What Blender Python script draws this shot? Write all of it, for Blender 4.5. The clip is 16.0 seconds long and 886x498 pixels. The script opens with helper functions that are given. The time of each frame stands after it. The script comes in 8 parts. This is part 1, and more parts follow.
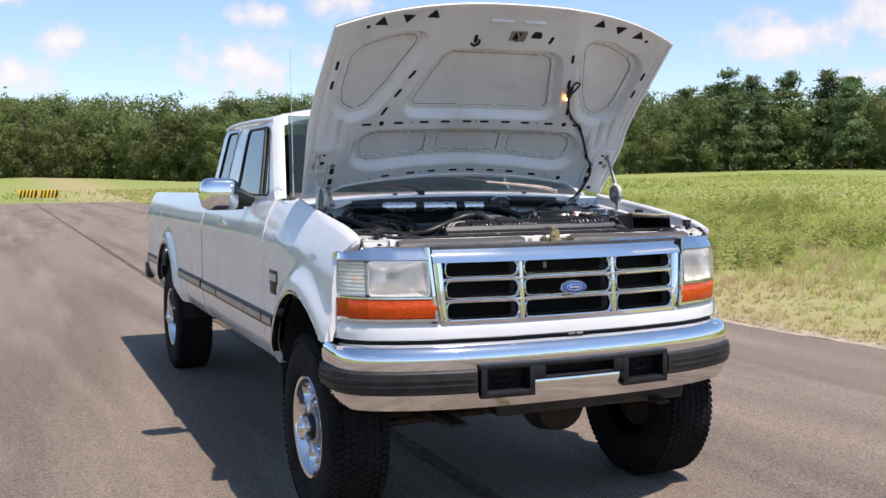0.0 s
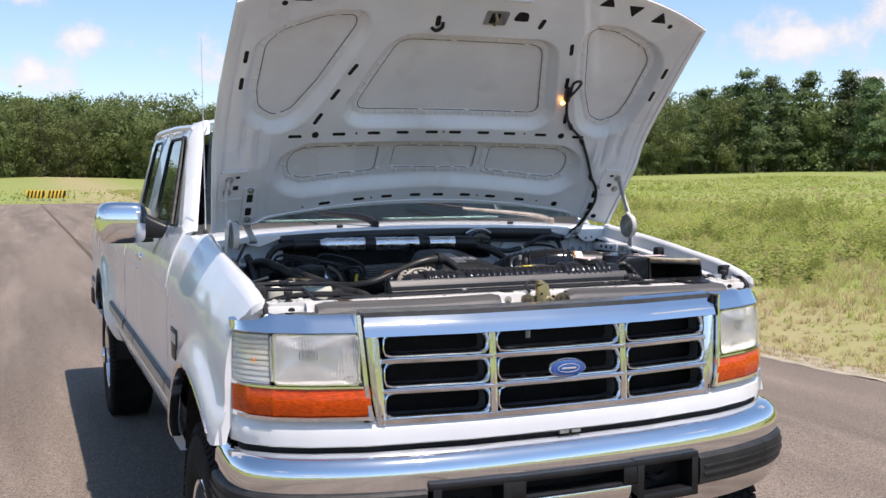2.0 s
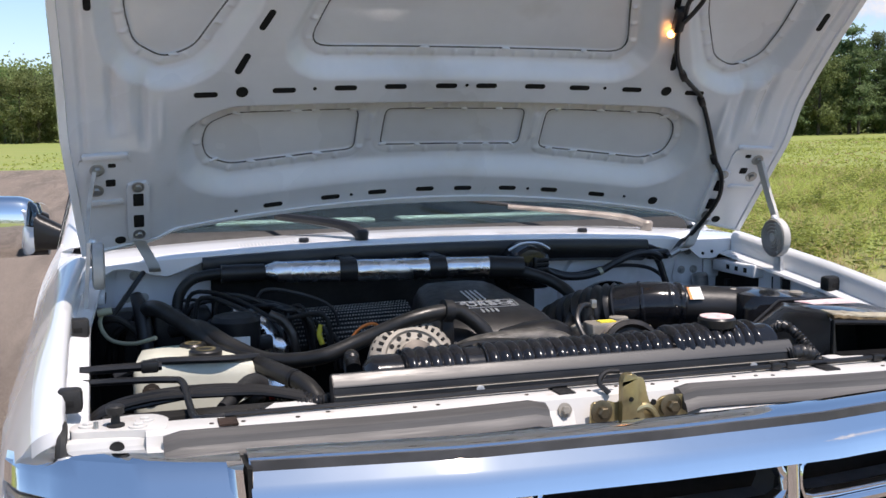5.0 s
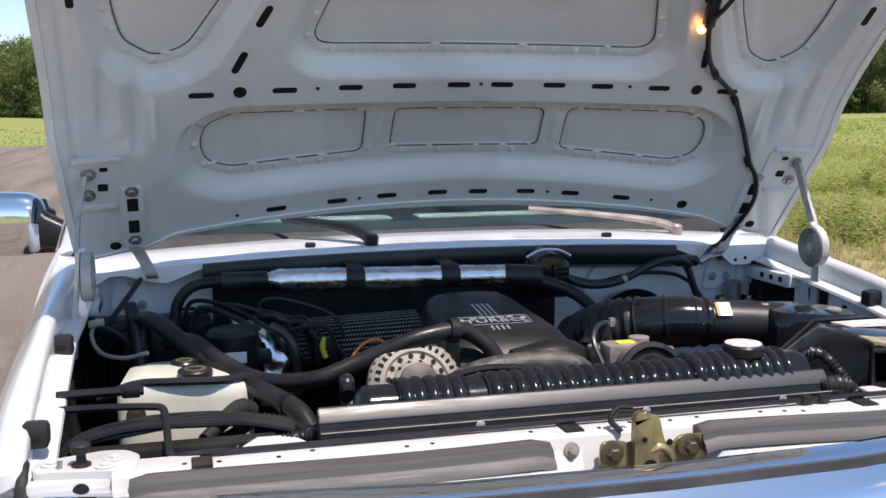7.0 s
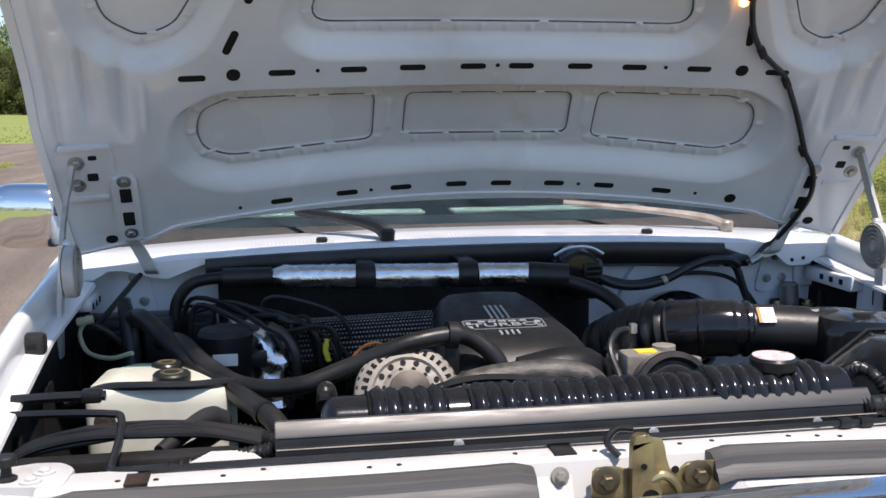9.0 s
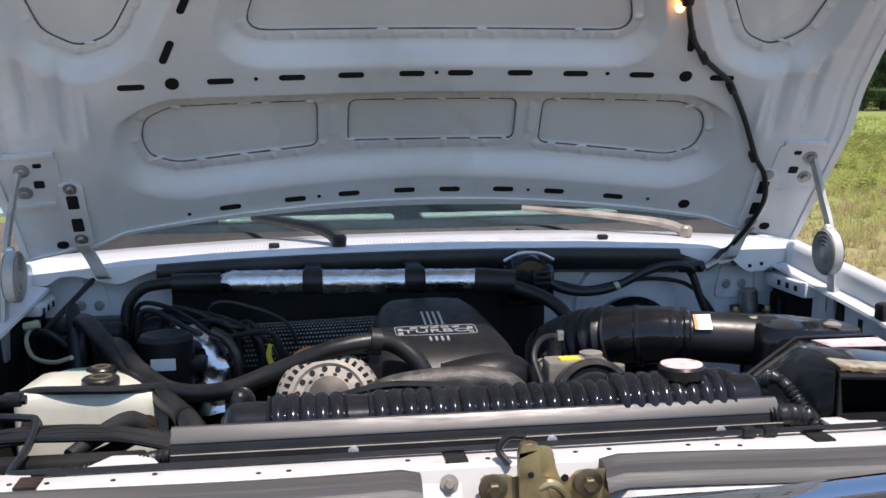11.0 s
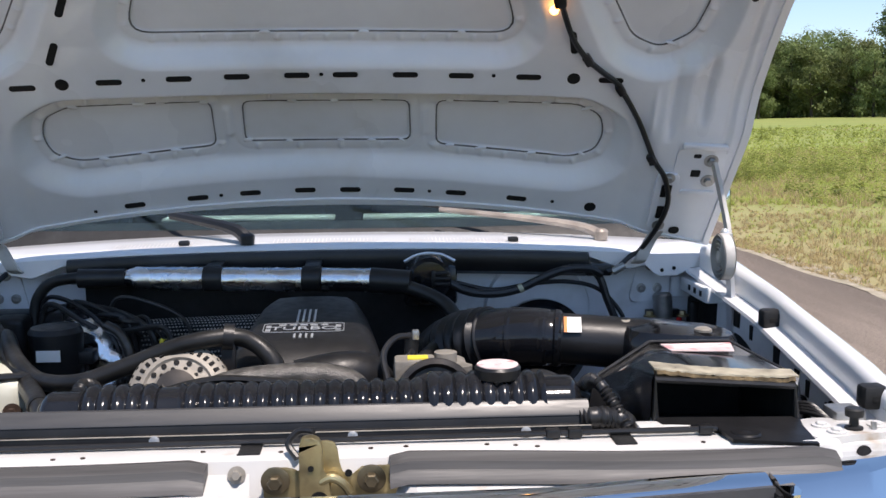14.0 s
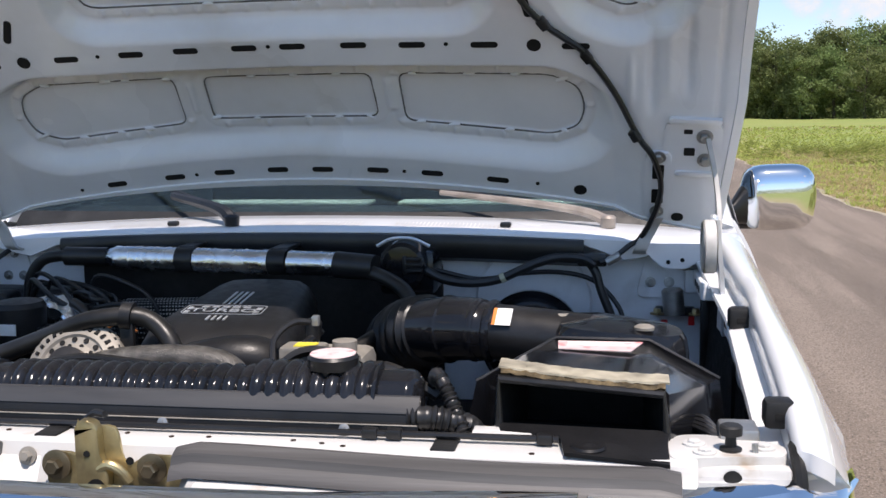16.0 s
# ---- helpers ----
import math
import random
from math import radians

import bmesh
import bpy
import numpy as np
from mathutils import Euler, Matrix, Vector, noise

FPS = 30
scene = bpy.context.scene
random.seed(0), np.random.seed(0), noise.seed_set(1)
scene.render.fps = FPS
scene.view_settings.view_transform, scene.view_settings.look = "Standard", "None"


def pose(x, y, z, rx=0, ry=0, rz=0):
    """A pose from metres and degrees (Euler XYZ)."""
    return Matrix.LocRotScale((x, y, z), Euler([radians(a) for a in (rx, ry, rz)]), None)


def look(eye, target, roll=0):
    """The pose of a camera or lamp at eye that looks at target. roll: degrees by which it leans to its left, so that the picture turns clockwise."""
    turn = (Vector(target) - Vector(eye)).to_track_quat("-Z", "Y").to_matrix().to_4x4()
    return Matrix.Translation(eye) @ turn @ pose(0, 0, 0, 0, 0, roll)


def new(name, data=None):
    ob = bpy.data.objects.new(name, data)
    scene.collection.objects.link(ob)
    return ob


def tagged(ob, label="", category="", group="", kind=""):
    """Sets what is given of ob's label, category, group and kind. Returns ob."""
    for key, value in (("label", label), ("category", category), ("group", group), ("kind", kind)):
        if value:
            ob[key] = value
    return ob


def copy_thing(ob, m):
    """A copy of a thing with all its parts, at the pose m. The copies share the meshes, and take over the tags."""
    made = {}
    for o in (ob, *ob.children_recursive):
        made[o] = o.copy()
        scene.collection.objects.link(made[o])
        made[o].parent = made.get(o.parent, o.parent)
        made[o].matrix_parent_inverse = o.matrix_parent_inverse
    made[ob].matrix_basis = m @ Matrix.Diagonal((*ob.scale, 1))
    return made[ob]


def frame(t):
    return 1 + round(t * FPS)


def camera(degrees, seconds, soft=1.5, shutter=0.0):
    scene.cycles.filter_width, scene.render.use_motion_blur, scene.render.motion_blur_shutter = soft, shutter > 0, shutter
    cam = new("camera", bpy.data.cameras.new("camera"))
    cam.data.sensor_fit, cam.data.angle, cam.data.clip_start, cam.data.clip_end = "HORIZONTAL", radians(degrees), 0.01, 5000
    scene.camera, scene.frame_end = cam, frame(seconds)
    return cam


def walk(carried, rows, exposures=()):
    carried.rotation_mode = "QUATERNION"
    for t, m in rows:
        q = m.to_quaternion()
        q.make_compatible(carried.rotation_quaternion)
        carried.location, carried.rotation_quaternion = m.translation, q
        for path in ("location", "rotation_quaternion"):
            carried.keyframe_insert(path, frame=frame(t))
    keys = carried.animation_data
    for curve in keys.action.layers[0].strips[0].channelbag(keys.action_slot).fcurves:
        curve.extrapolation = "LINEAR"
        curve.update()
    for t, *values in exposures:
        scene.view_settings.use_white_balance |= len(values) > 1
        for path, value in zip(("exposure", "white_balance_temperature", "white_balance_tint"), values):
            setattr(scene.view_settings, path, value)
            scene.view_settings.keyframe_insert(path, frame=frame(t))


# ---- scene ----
cam = camera(46.9, 16.0)
PATH = [
    (0, (-2.186, -3.713, 1.528), (-1.397, -1.881, 1.383), -0.4),
    (0.5, (-2.028, -3.476, 1.557), (-1.237, -1.645, 1.42), -0.3),
    (1, (-1.824, -3.222, 1.6), (-1.047, -1.385, 1.463), -0.3),
    (1.5, (-1.679, -2.911, 1.625), (-0.895, -1.076, 1.483), -0.3),
    (2, (-1.488, -2.661, 1.631), (-0.728, -0.817, 1.486), -0.2),
    (2.5, (-1.301, -2.398, 1.635), (-0.61, -0.527, 1.486), -0.3),
    (3, (-1.169, -2.098, 1.638), (-0.488, -0.224, 1.491), -0.2),
    (3.5, (-1.021, -1.835, 1.644), (-0.344, 0.041, 1.497), -0.1),
    (3.7, (-0.982, -1.751, 1.656), (-0.308, 0.127, 1.509), -0.2),
    (5.8, (-0.692, -1.157, 1.694), (-0.135, 0.746, 1.434), -0.2),
    (6, (-0.693, -1.157, 1.706), (-0.137, 0.746, 1.443), -0.1),
    (6.5, (-0.683, -1.155, 1.73), (-0.159, 0.757, 1.465), -0.2),
    (7, (-0.648, -1.155, 1.731), (-0.134, 0.76, 1.469), -0.2),
    (7.5, (-0.579, -1.14, 1.723), (-0.068, 0.776, 1.458), -0.3),
    (8, (-0.554, -1.082, 1.717), (-0.155, 0.859, 1.448), -0.4),
    (8.5, (-0.52, -1.024, 1.709), (-0.162, 0.926, 1.445), -0.4),
    (9, (-0.452, -1.022, 1.707), (-0.114, 0.93, 1.439), -0.4),
    (9.5, (-0.371, -1.05, 1.714), (-0.061, 0.908, 1.447), -0.4),
    (9.7, (-0.345, -1.056, 1.725), (-0.039, 0.901, 1.452), -0.5),
    (12, (-0.178, -1.061, 1.709), (0.002, 0.914, 1.452), -0.4),
    (12.5, (-0.09, -1.063, 1.714), (0.04, 0.915, 1.45), -0.4),
    (13, (-0.006, -1.083, 1.717), (0.117, 0.896, 1.452), -0.5),
    (13.5, (0.041, -1.1, 1.714), (0.175, 0.878, 1.452), -0.4),
    (14, (0.101, -1.119, 1.707), (0.228, 0.861, 1.452), -0.4),
    (14.5, (0.189, -1.094, 1.685), (0.307, 0.887, 1.436), -0.4),
    (15, (0.312, -1.013, 1.664), (0.339, 0.971, 1.413), -0.6),
    (15.5, (0.47, -0.954, 1.662), (0.331, 1.024, 1.405), -0.8),
    (16, (0.639, -0.946, 1.655), (0.309, 1.01, 1.401), -0.9),
]
walk(cam, [(t, look(eye, target, roll)) for t, eye, target, roll in PATH], [(0.0, 0.13, 6750, 18), (16.0, 0.13, 6750, 18)])

# ---- light ----
SUN_TO = Vector((0.188, -0.405, 1.0)).normalized()
sun = new("sun", bpy.data.lights.new("sun", "SUN"))
sun.data.energy, sun.data.angle, sun.data.color = 5.0, radians(0.55), (1.0, 0.945, 0.865)
sun.matrix_world = look(SUN_TO * 40, (0, 0, 0))

world = bpy.data.worlds.new("sky")
scene.world = world
world.use_nodes = True


def sky_nodes():
    """Clear summer sky with scattered low cumulus, set by azimuth and height in degrees."""
    nt = world.node_tree
    nt.nodes.clear()
    N, L = nt.nodes.new, nt.links.new

    def math_node(op, a, b=None, clamp=False):
        n = N("ShaderNodeMath")
        n.operation, n.use_clamp = op, clamp
        for i, v in enumerate((a, b)):
            if v is None:
                continue
            if isinstance(v, (int, float)):
                n.inputs[i].default_value = v
            else:
                L(v, n.inputs[i])
        return n.outputs[0]

    sky = N("ShaderNodeTexSky")
    sky.sky_type, sky.sun_disc = "NISHITA", False
    sky.sun_elevation = math.asin(SUN_TO.z)
    sky.sun_rotation = math.atan2(SUN_TO.x, SUN_TO.y)
    sky.altitude, sky.air_density, sky.dust_density, sky.ozone_density = 50, 1.0, 0.4, 2.0
    tc = N("ShaderNodeTexCoord")
    sep = N("ShaderNodeSeparateXYZ")
    L(tc.outputs["Generated"], sep.inputs[0])
    az = math_node("MULTIPLY", math_node("ARCTAN2", sep.outputs[0], sep.outputs[1]), 57.2958)
    el = math_node("MULTIPLY", math_node("ARCSINE", sep.outputs[2]), 57.2958)
    comb = N("ShaderNodeCombineXYZ")
    L(az, comb.inputs[0]), L(el, comb.inputs[1])
    n1 = N("ShaderNodeTexNoise")
    n1.inputs["Scale"].default_value, n1.inputs["Detail"].default_value, n1.inputs["Roughness"].default_value = 0.50, 9.0, 0.60
    L(comb.outputs[0], n1.inputs["Vector"])
    grain = math_node("SUBTRACT", n1.outputs["Fac"], 0.5)
    puffs = [(-1.4, 9.0, 1.1, .7), (0.4, 9.1, 1.6, .8), (3.6, 7.1, 3.2, 1.1), (0.9, 5.2, 2.9, 1.6), (12.4, 6.3, 5.2, 2.3), (13.3, 8.6, 2.6, 1.1),
             (17.8, 9.4, 3.6, 1.4), (41.5, 6.9, 5.0, 1.9), (47.0, 7.9, 4.2, 2.3), (42.6, 9.9, 3.0, .8), (46.0, 4.8, 2.6, .8), (27, 11, 4, 1.2),
             (-22, 6.5, 5, 1.6), (-48, 8, 6, 2), (70, 7.5, 7, 2.2), (100, 9, 8, 2.6), (140, 11, 9, 3), (175, 8.5, 9, 2.4), (-150, 12, 10, 3.2), (-115, 8, 8, 2.4),
             (-80, 10, 7, 2.6), (120, 30, 9, 4), (-130, 27, 11, 4), (60, 24, 9, 4), (-30, 30, 12, 5)]
    total = None
    for a, e, ra, re in puffs:
        d = N("ShaderNodeVectorMath")
        d.operation = "SUBTRACT"
        L(comb.outputs[0], d.inputs[0])
        d.inputs[1].default_value = (a, e, 0)
        s = N("ShaderNodeVectorMath")
        s.operation = "MULTIPLY"
        L(d.outputs[0], s.inputs[0])
        s.inputs[1].default_value = (1 / ra, 1 / re, 0)
        ln = N("ShaderNodeVectorMath")
        ln.operation = "LENGTH"
        L(s.outputs[0], ln.inputs[0])
        f = math_node("SUBTRACT", 1.0, ln.outputs["Value"])
        total = f if total is None else math_node("MAXIMUM", total, f)
    dens = math_node("ADD", math_node("MULTIPLY", total, 1.1), math_node("MULTIPLY", grain, 2.6))
    ramp = N("ShaderNodeMapRange")
    ramp.interpolation_type = "SMOOTHSTEP"
    L(dens, ramp.inputs["Value"])
    ramp.inputs["From Min"].default_value, ramp.inputs["From Max"].default_value = 0.08, 0.95
    thin = math_node("MULTIPLY", ramp.outputs[0], 0.85, True)
    shade = N("ShaderNodeMapRange")
    L(dens, shade.inputs["Value"])
    shade.inputs["From Min"].default_value, shade.inputs["From Max"].default_value = 0.2, 1.2
    shade.inputs["To Min"].default_value, shade.inputs["To Max"].default_value = 6.2, 8.2
    cloud = N("ShaderNodeMix")
    cloud.data_type = "RGBA"
    L(thin, cloud.inputs["Factor"])
    # summer haze: the sky pales and brightens towards the horizon
    haze = math_node("POWER", 2.71828, math_node("MULTIPLY", math_node("MAXIMUM", el, 0.0), -1 / 15))
    glow = N("ShaderNodeMix")
    glow.data_type = "RGBA"
    L(haze, glow.inputs["Factor"])
    glow.inputs["A"].default_value, glow.inputs["B"].default_value = (1.20, 1.38, 1.37, 1), (1.20, 1.32, 1.56, 1)
    hazy = N("ShaderNodeVectorMath")
    hazy.operation = "MULTIPLY"
    L(sky.outputs[0], hazy.inputs[0]), L(glow.outputs["Result"], hazy.inputs[1])
    L(hazy.outputs[0], cloud.inputs["A"])
    white = N("ShaderNodeVectorMath")
    white.operation = "SCALE"
    white.inputs[0].default_value = (1.0, 0.99, 0.985)
    L(shade.outputs[0], white.inputs["Scale"])
    L(white.outputs[0], cloud.inputs["B"])
    bg = N("ShaderNodeBackground")
    bg.inputs["Strength"].default_value = SKY
    L(cloud.outputs["Result"], bg.inputs["Color"])
    out = N("ShaderNodeOutputWorld")
    L(bg.outputs[0], out.inputs[0])


SKY = 0.115
sky_nodes()

# ---- materials ----
MATS = {}


def mat(name, col, rough=0.5, metal=0.0, var=0.12, scale=6.0, fine=60.0, bump=0.0, bscale=80.0, coat=0.0, trans=0.0, ior=1.45,
        rvar=0.08, tint=None, tintcut=(0.55, 0.75), tintscale=3.0, obj_random=0.0, emit=None, spec=None, stretch=None):
    """A surface: base colour with variation at two scales, uneven roughness, fine relief and, where tint is given, stains of that colour."""
    m = bpy.data.materials.new(name)
    m.use_nodes = True
    nt = m.node_tree
    b = nt.nodes["Principled BSDF"]
    N, L = nt.nodes.new, nt.links.new
    tc = N("ShaderNodeTexCoord")
    vec = tc.outputs["Object"]
    if stretch:
        mp = N("ShaderNodeMapping")
        mp.inputs["Scale"].default_value = stretch
        L(vec, mp.inputs["Vector"])
        vec = mp.outputs[0]

    def tex(s, detail=4.0):
        n = N("ShaderNodeTexNoise")
        n.inputs["Scale"].default_value, n.inputs["Detail"].default_value = s, detail
        L(vec, n.inputs["Vector"])
        return n.outputs["Fac"]

    def mix(kind, fac, a, bb):
        n = N("ShaderNodeMix")
        n.data_type, n.blend_type = "RGBA", kind
        for k, v in (("Factor", fac), ("A", a), ("B", bb)):
            if isinstance(v, (int, float)):
                n.inputs[k].default_value = v
            elif isinstance(v, tuple):
                n.inputs[k].default_value = (*v, 1)
            else:
                L(v, n.inputs[k])
        return n.outputs["Result"]

    def span(v, lo, hi, to0, to1):
        n = N("ShaderNodeMapRange")
        n.clamp = True
        L(v, n.inputs["Value"])
        for k, x in (("From Min", lo), ("From Max", hi), ("To Min", to0), ("To Max", to1)):
            n.inputs[k].default_value = x
        return n.outputs[0]

    big, small = tex(scale), tex(fine)
    dark = tuple(c * (1 - 2.2 * var) for c in col)
    light = tuple(min(1, c * (1 + 1.6 * var)) for c in col)
    c = mix("MIX", span(big, 0.3, 0.7, 0, 1), dark, light)
    c = mix("MIX", span(small, 0.3, 0.7, 0, 0.5), c, mix("MULTIPLY", 1.0, c, (1 - var, 1 - var, 1 - var)))
    if tint:
        c = mix("MIX", span(tex(tintscale, 8.0), tintcut[0], tintcut[1], 0, 1), c, tint)
    if obj_random:
        oi = N("ShaderNodeObjectInfo")
        hs = N("ShaderNodeHueSaturation")
        L(c, hs.inputs["Color"])
        L(span(oi.outputs["Random"], 0, 1, 1 - obj_random, 1 + obj_random), hs.inputs["Value"])
        L(span(oi.outputs["Random"], 0, 1, 0.5 - obj_random * 0.06, 0.5 + obj_random * 0.05), hs.inputs["Hue"])
        c = hs.outputs["Color"]
    L(c, b.inputs["Base Color"])
    b.inputs["Metallic"].default_value = metal
    L(span(small if rough > 0.3 else big, 0.25, 0.75, max(0.01, rough - rvar), min(1, rough + rvar)), b.inputs["Roughness"])
    b.inputs["Coat Weight"].default_value, b.inputs["Coat Roughness"].default_value = coat, 0.04
    b.inputs["Transmission Weight"].default_value, b.inputs["IOR"].default_value = trans, ior
    if spec is not None:
        b.inputs["Specular IOR Level"].default_value = spec
    if emit:
        b.inputs["Emission Color"].default_value, b.inputs["Emission Strength"].default_value = (*emit[0], 1), emit[1]
    if bump:
        bp = N("ShaderNodeBump")
        bp.inputs["Strength"].default_value, bp.inputs["Distance"].default_value = min(1, bump), 0.004
        L(tex(bscale, 6.0), bp.inputs["Height"])
        L(bp.outputs[0], b.inputs["Normal"])
    MATS[name] = m
    return m


WHITE = mat("white_paint", (.76, .77, .785), .26, var=.02, scale=1.5, coat=.7, rvar=.04)
UNDER = mat("hood_underside_paint", (.73, .75, .79), .30, coat=.6, var=.06, scale=2.2, fine=35, bump=.09, bscale=24, tint=(.52, .50, .47), tintcut=(.60, .85), tintscale=3.5)
BAYWHITE = mat("bay_white_paint", (.78, .80, .83), .40, var=.06, scale=4, tint=(.42, .41, .38), tintcut=(.60, .85), tintscale=7, coat=.1)
SUPPORT = mat("worn_white_paint", (.60, .59, .565), .42, var=.04, scale=6, tint=(.40, .32, .24), tintcut=(.62, .76), tintscale=16)
CHROME = mat("chrome", (.83, .84, .86), .05, 1.0, var=.02, rvar=.03, scale=3, bump=.012, bscale=5)
CHROME_WORN = mat("worn_chrome", (.78, .77, .76), .10, 1.0, var=.05, rvar=.05, scale=9, tint=(.45, .33, .24), tintcut=(.70, .82), tintscale=5, bump=.02, bscale=8)
ALLOY = mat("polished_alloy", (.78, .78, .79), .09, 1.0, var=.05, rvar=.06, scale=14)
CAST = mat("cast_aluminium", (.30, .275, .235), .60, .25, var=.12, scale=30, bump=.25, bscale=150)
STEEL = mat("dull_steel", (.42, .42, .41), .42, .8, var=.15, scale=25, bump=.1)
ZINC = mat("yellow_zinc", (.47, .38, .20), .36, .75, var=.22, scale=18, tint=(.22, .16, .10), tintcut=(.58, .8), tintscale=22)
FOIL = mat("crinkled_foil", (.78, .80, .83), .26, 1.0, var=.08, scale=20, bump=.6, bscale=42, rvar=.12)
BLACK = mat("black_plastic", (.016, .016, .017), .36, spec=.5, var=.25, scale=9, bump=.06, bscale=200)
GLOSSBLACK = mat("dressed_black_plastic", (.013, .0135, .016), .12, var=.2, scale=8, rvar=.06, bump=.03, bscale=90)
SATIN = mat("satin_black_plastic", (.013, .013, .014), .42, spec=.4, var=.2, scale=14, bump=.08, bscale=240)
RUBBER = mat("rubber", (.022, .022, .022), .52, spec=.4, var=.25, scale=12, bump=.15, bscale=160)
HOSE = mat("hose_rubber", (.018, .0175, .017), .38, spec=.45, var=.25, scale=18, bump=.08, bscale=120)
TYRE = mat("tyre_rubber", (.009, .009, .0095), .85, spec=.25, var=.3, scale=9, bump=.3, bscale=120, tint=(.02, .019, .018), tintcut=(.55, .9), tintscale=5)
SEAL = mat("weathered_seal_rubber", (.095, .091, .088), .55, var=.2, scale=9, bump=.1, bscale=90, stretch=(.2, 4, 4))
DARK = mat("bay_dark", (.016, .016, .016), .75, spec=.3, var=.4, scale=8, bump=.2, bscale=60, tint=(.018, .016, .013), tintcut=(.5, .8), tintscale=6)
# near-black that puts the darkness inside holes and gaps into the colour
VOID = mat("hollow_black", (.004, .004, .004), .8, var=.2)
RUST = mat("rusty_iron", (.055, .032, .022), .8, .2, var=.4, scale=12, bump=.4, bscale=70, tint=(.03, .025, .02), tintcut=(.4, .7), tintscale=8)
CREAM = mat("yellowed_plastic_tank", (.64, .635, .53), .42, var=.08, scale=9, bump=.05, tint=(.52, .50, .38), tintcut=(.5, .9))
PALEGREEN = mat("pale_green_plastic", (.36, .50, .42), .4, var=.08)
AMBER = mat("amber_lens", (.78, .085, .002), .07, var=.22, scale=60, trans=.14, bump=.12, bscale=40, stretch=(1, 1, 5))
CLEAR = mat("clear_lens", (.98, .985, .985), .02, trans=1.0, var=.01, rvar=.02)
REFLECTOR = mat("lamp_reflector", (.92, .93, .95), .24, .62, var=.05, scale=12, rvar=.06, bump=.10, bscale=18)
GLASS = mat("tinted_glass", (.16, .20, .20), .012, trans=.96, ior=1.95, var=.01, rvar=.008)
SCREEN = mat("windshield_glass", (.24, .33, .34), .012, trans=.97, var=.01, rvar=.008)
BRAID = mat("braided_hose", (.075, .070, .062), .38, var=.30, scale=60, fine=420, bump=.35, bscale=380, spec=.6)
STRIP = mat("smooth_grey_rubber", (.045, .045, .046), .40, var=.15, scale=14, spec=.6, stretch=(.3, 3, 3))
SHROUD = mat("grey_moulded_plastic", (.075, .077, .082), .45, var=.15, scale=12, bump=.05, bscale=200)
DASHPALE = mat("sunlit_line_pale", (.55, .62, .58), .5, var=.08, scale=8)
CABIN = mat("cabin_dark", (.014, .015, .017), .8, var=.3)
PULLEY = mat("dark_worn_steel", (.07, .062, .055), .35, .7, var=.2, scale=25)
DASH = mat("grey_dash_vinyl", (.030, .033, .040), .5, var=.08, scale=8)
BLUE = mat("badge_blue", (.03, .10, .34), .2, var=.05, coat=.6)
WORNGREY = mat("worn_grey_paint", (.50, .49, .47), .55, var=.12, scale=14, tint=(.26, .23, .20), tintcut=(.62, .8), tintscale=18, bump=.08)
WIPERGREY = mat("worn_wiper_steel", (.36, .31, .27), .45, .35, var=.15, scale=20)
SILVER = mat("silver_paint", (.70, .71, .72), .3, .6, var=.04)
GOLDTRIM = mat("beige_moulding", (.42, .39, .33), .35, .3, var=.08, scale=9)
YELLOW = mat("yellow_label", (.75, .62, .05), .5, var=.08)
ORANGE = mat("orange_label", (.75, .22, .04), .5, var=.05)
PAPER = mat("white_label", (.80, .79, .76), .5, var=.05)
PINK = mat("faded_red_label", (.80, .62, .60), .45, var=.12, scale=30, tint=(.72, .30, .30), tintcut=(.55, .62), tintscale=45)
RED = mat("red_plastic", (.55, .02, .02), .4, var=.1)
FOAM = mat("dried_foam", (.15, .11, .06), .95, var=.45, scale=60, bump=1.0, bscale=120)
FOAMTOP = mat("faded_foam_skin", (.40, .36, .27), .9, var=.25, scale=30, bump=.5, bscale=90)
WIREGREEN = mat("pale_cable", (.42, .42, .30), .5, var=.08)
BULB = mat("lit_bulb", (1, .6, .25), .4, emit=((1.0, .42, .10), 9.0))


def verge_mix(m, tan, near, far):
    """Dry straw-coloured ground along the strip, ragged where the green field begins."""
    nt = m.node_tree
    N, L = nt.nodes.new, nt.links.new
    b = nt.nodes["Principled BSDF"]
    c = b.inputs["Base Color"].links[0].from_socket
    tc = N("ShaderNodeTexCoord")
    xyz = N("ShaderNodeSeparateXYZ")
    L(tc.outputs["Object"], xyz.inputs[0])
    n = N("ShaderNodeTexNoise")
    n.inputs["Scale"].default_value, n.inputs["Detail"].default_value = .35, 7
    L(tc.outputs["Object"], n.inputs["Vector"])
    k = N("ShaderNodeMath")
    k.operation = "MULTIPLY_ADD"
    L(n.outputs["Fac"], k.inputs[0])
    k.inputs[1].default_value = 9
    off, size = N("ShaderNodeMath"), N("ShaderNodeMath")
    off.operation, size.operation = "SUBTRACT", "ABSOLUTE"
    L(xyz.outputs["X"], off.inputs[0])
    off.inputs[1].default_value = 4.75
    L(off.outputs[0], size.inputs[0])
    L(size.outputs[0], k.inputs[2])
    r = N("ShaderNodeMapRange")
    L(k.outputs[0], r.inputs["Value"])
    r.inputs["From Min"].default_value, r.inputs["From Max"].default_value = near, far
    r.inputs["To Min"].default_value, r.inputs["To Max"].default_value = 1, 0
    mx = N("ShaderNodeMix")
    mx.data_type = "RGBA"
    L(r.outputs[0], mx.inputs["Factor"])
    L(c, mx.inputs["A"])
    mx.inputs["B"].default_value = (*tan, 1)
    L(mx.outputs["Result"], b.inputs["Base Color"])


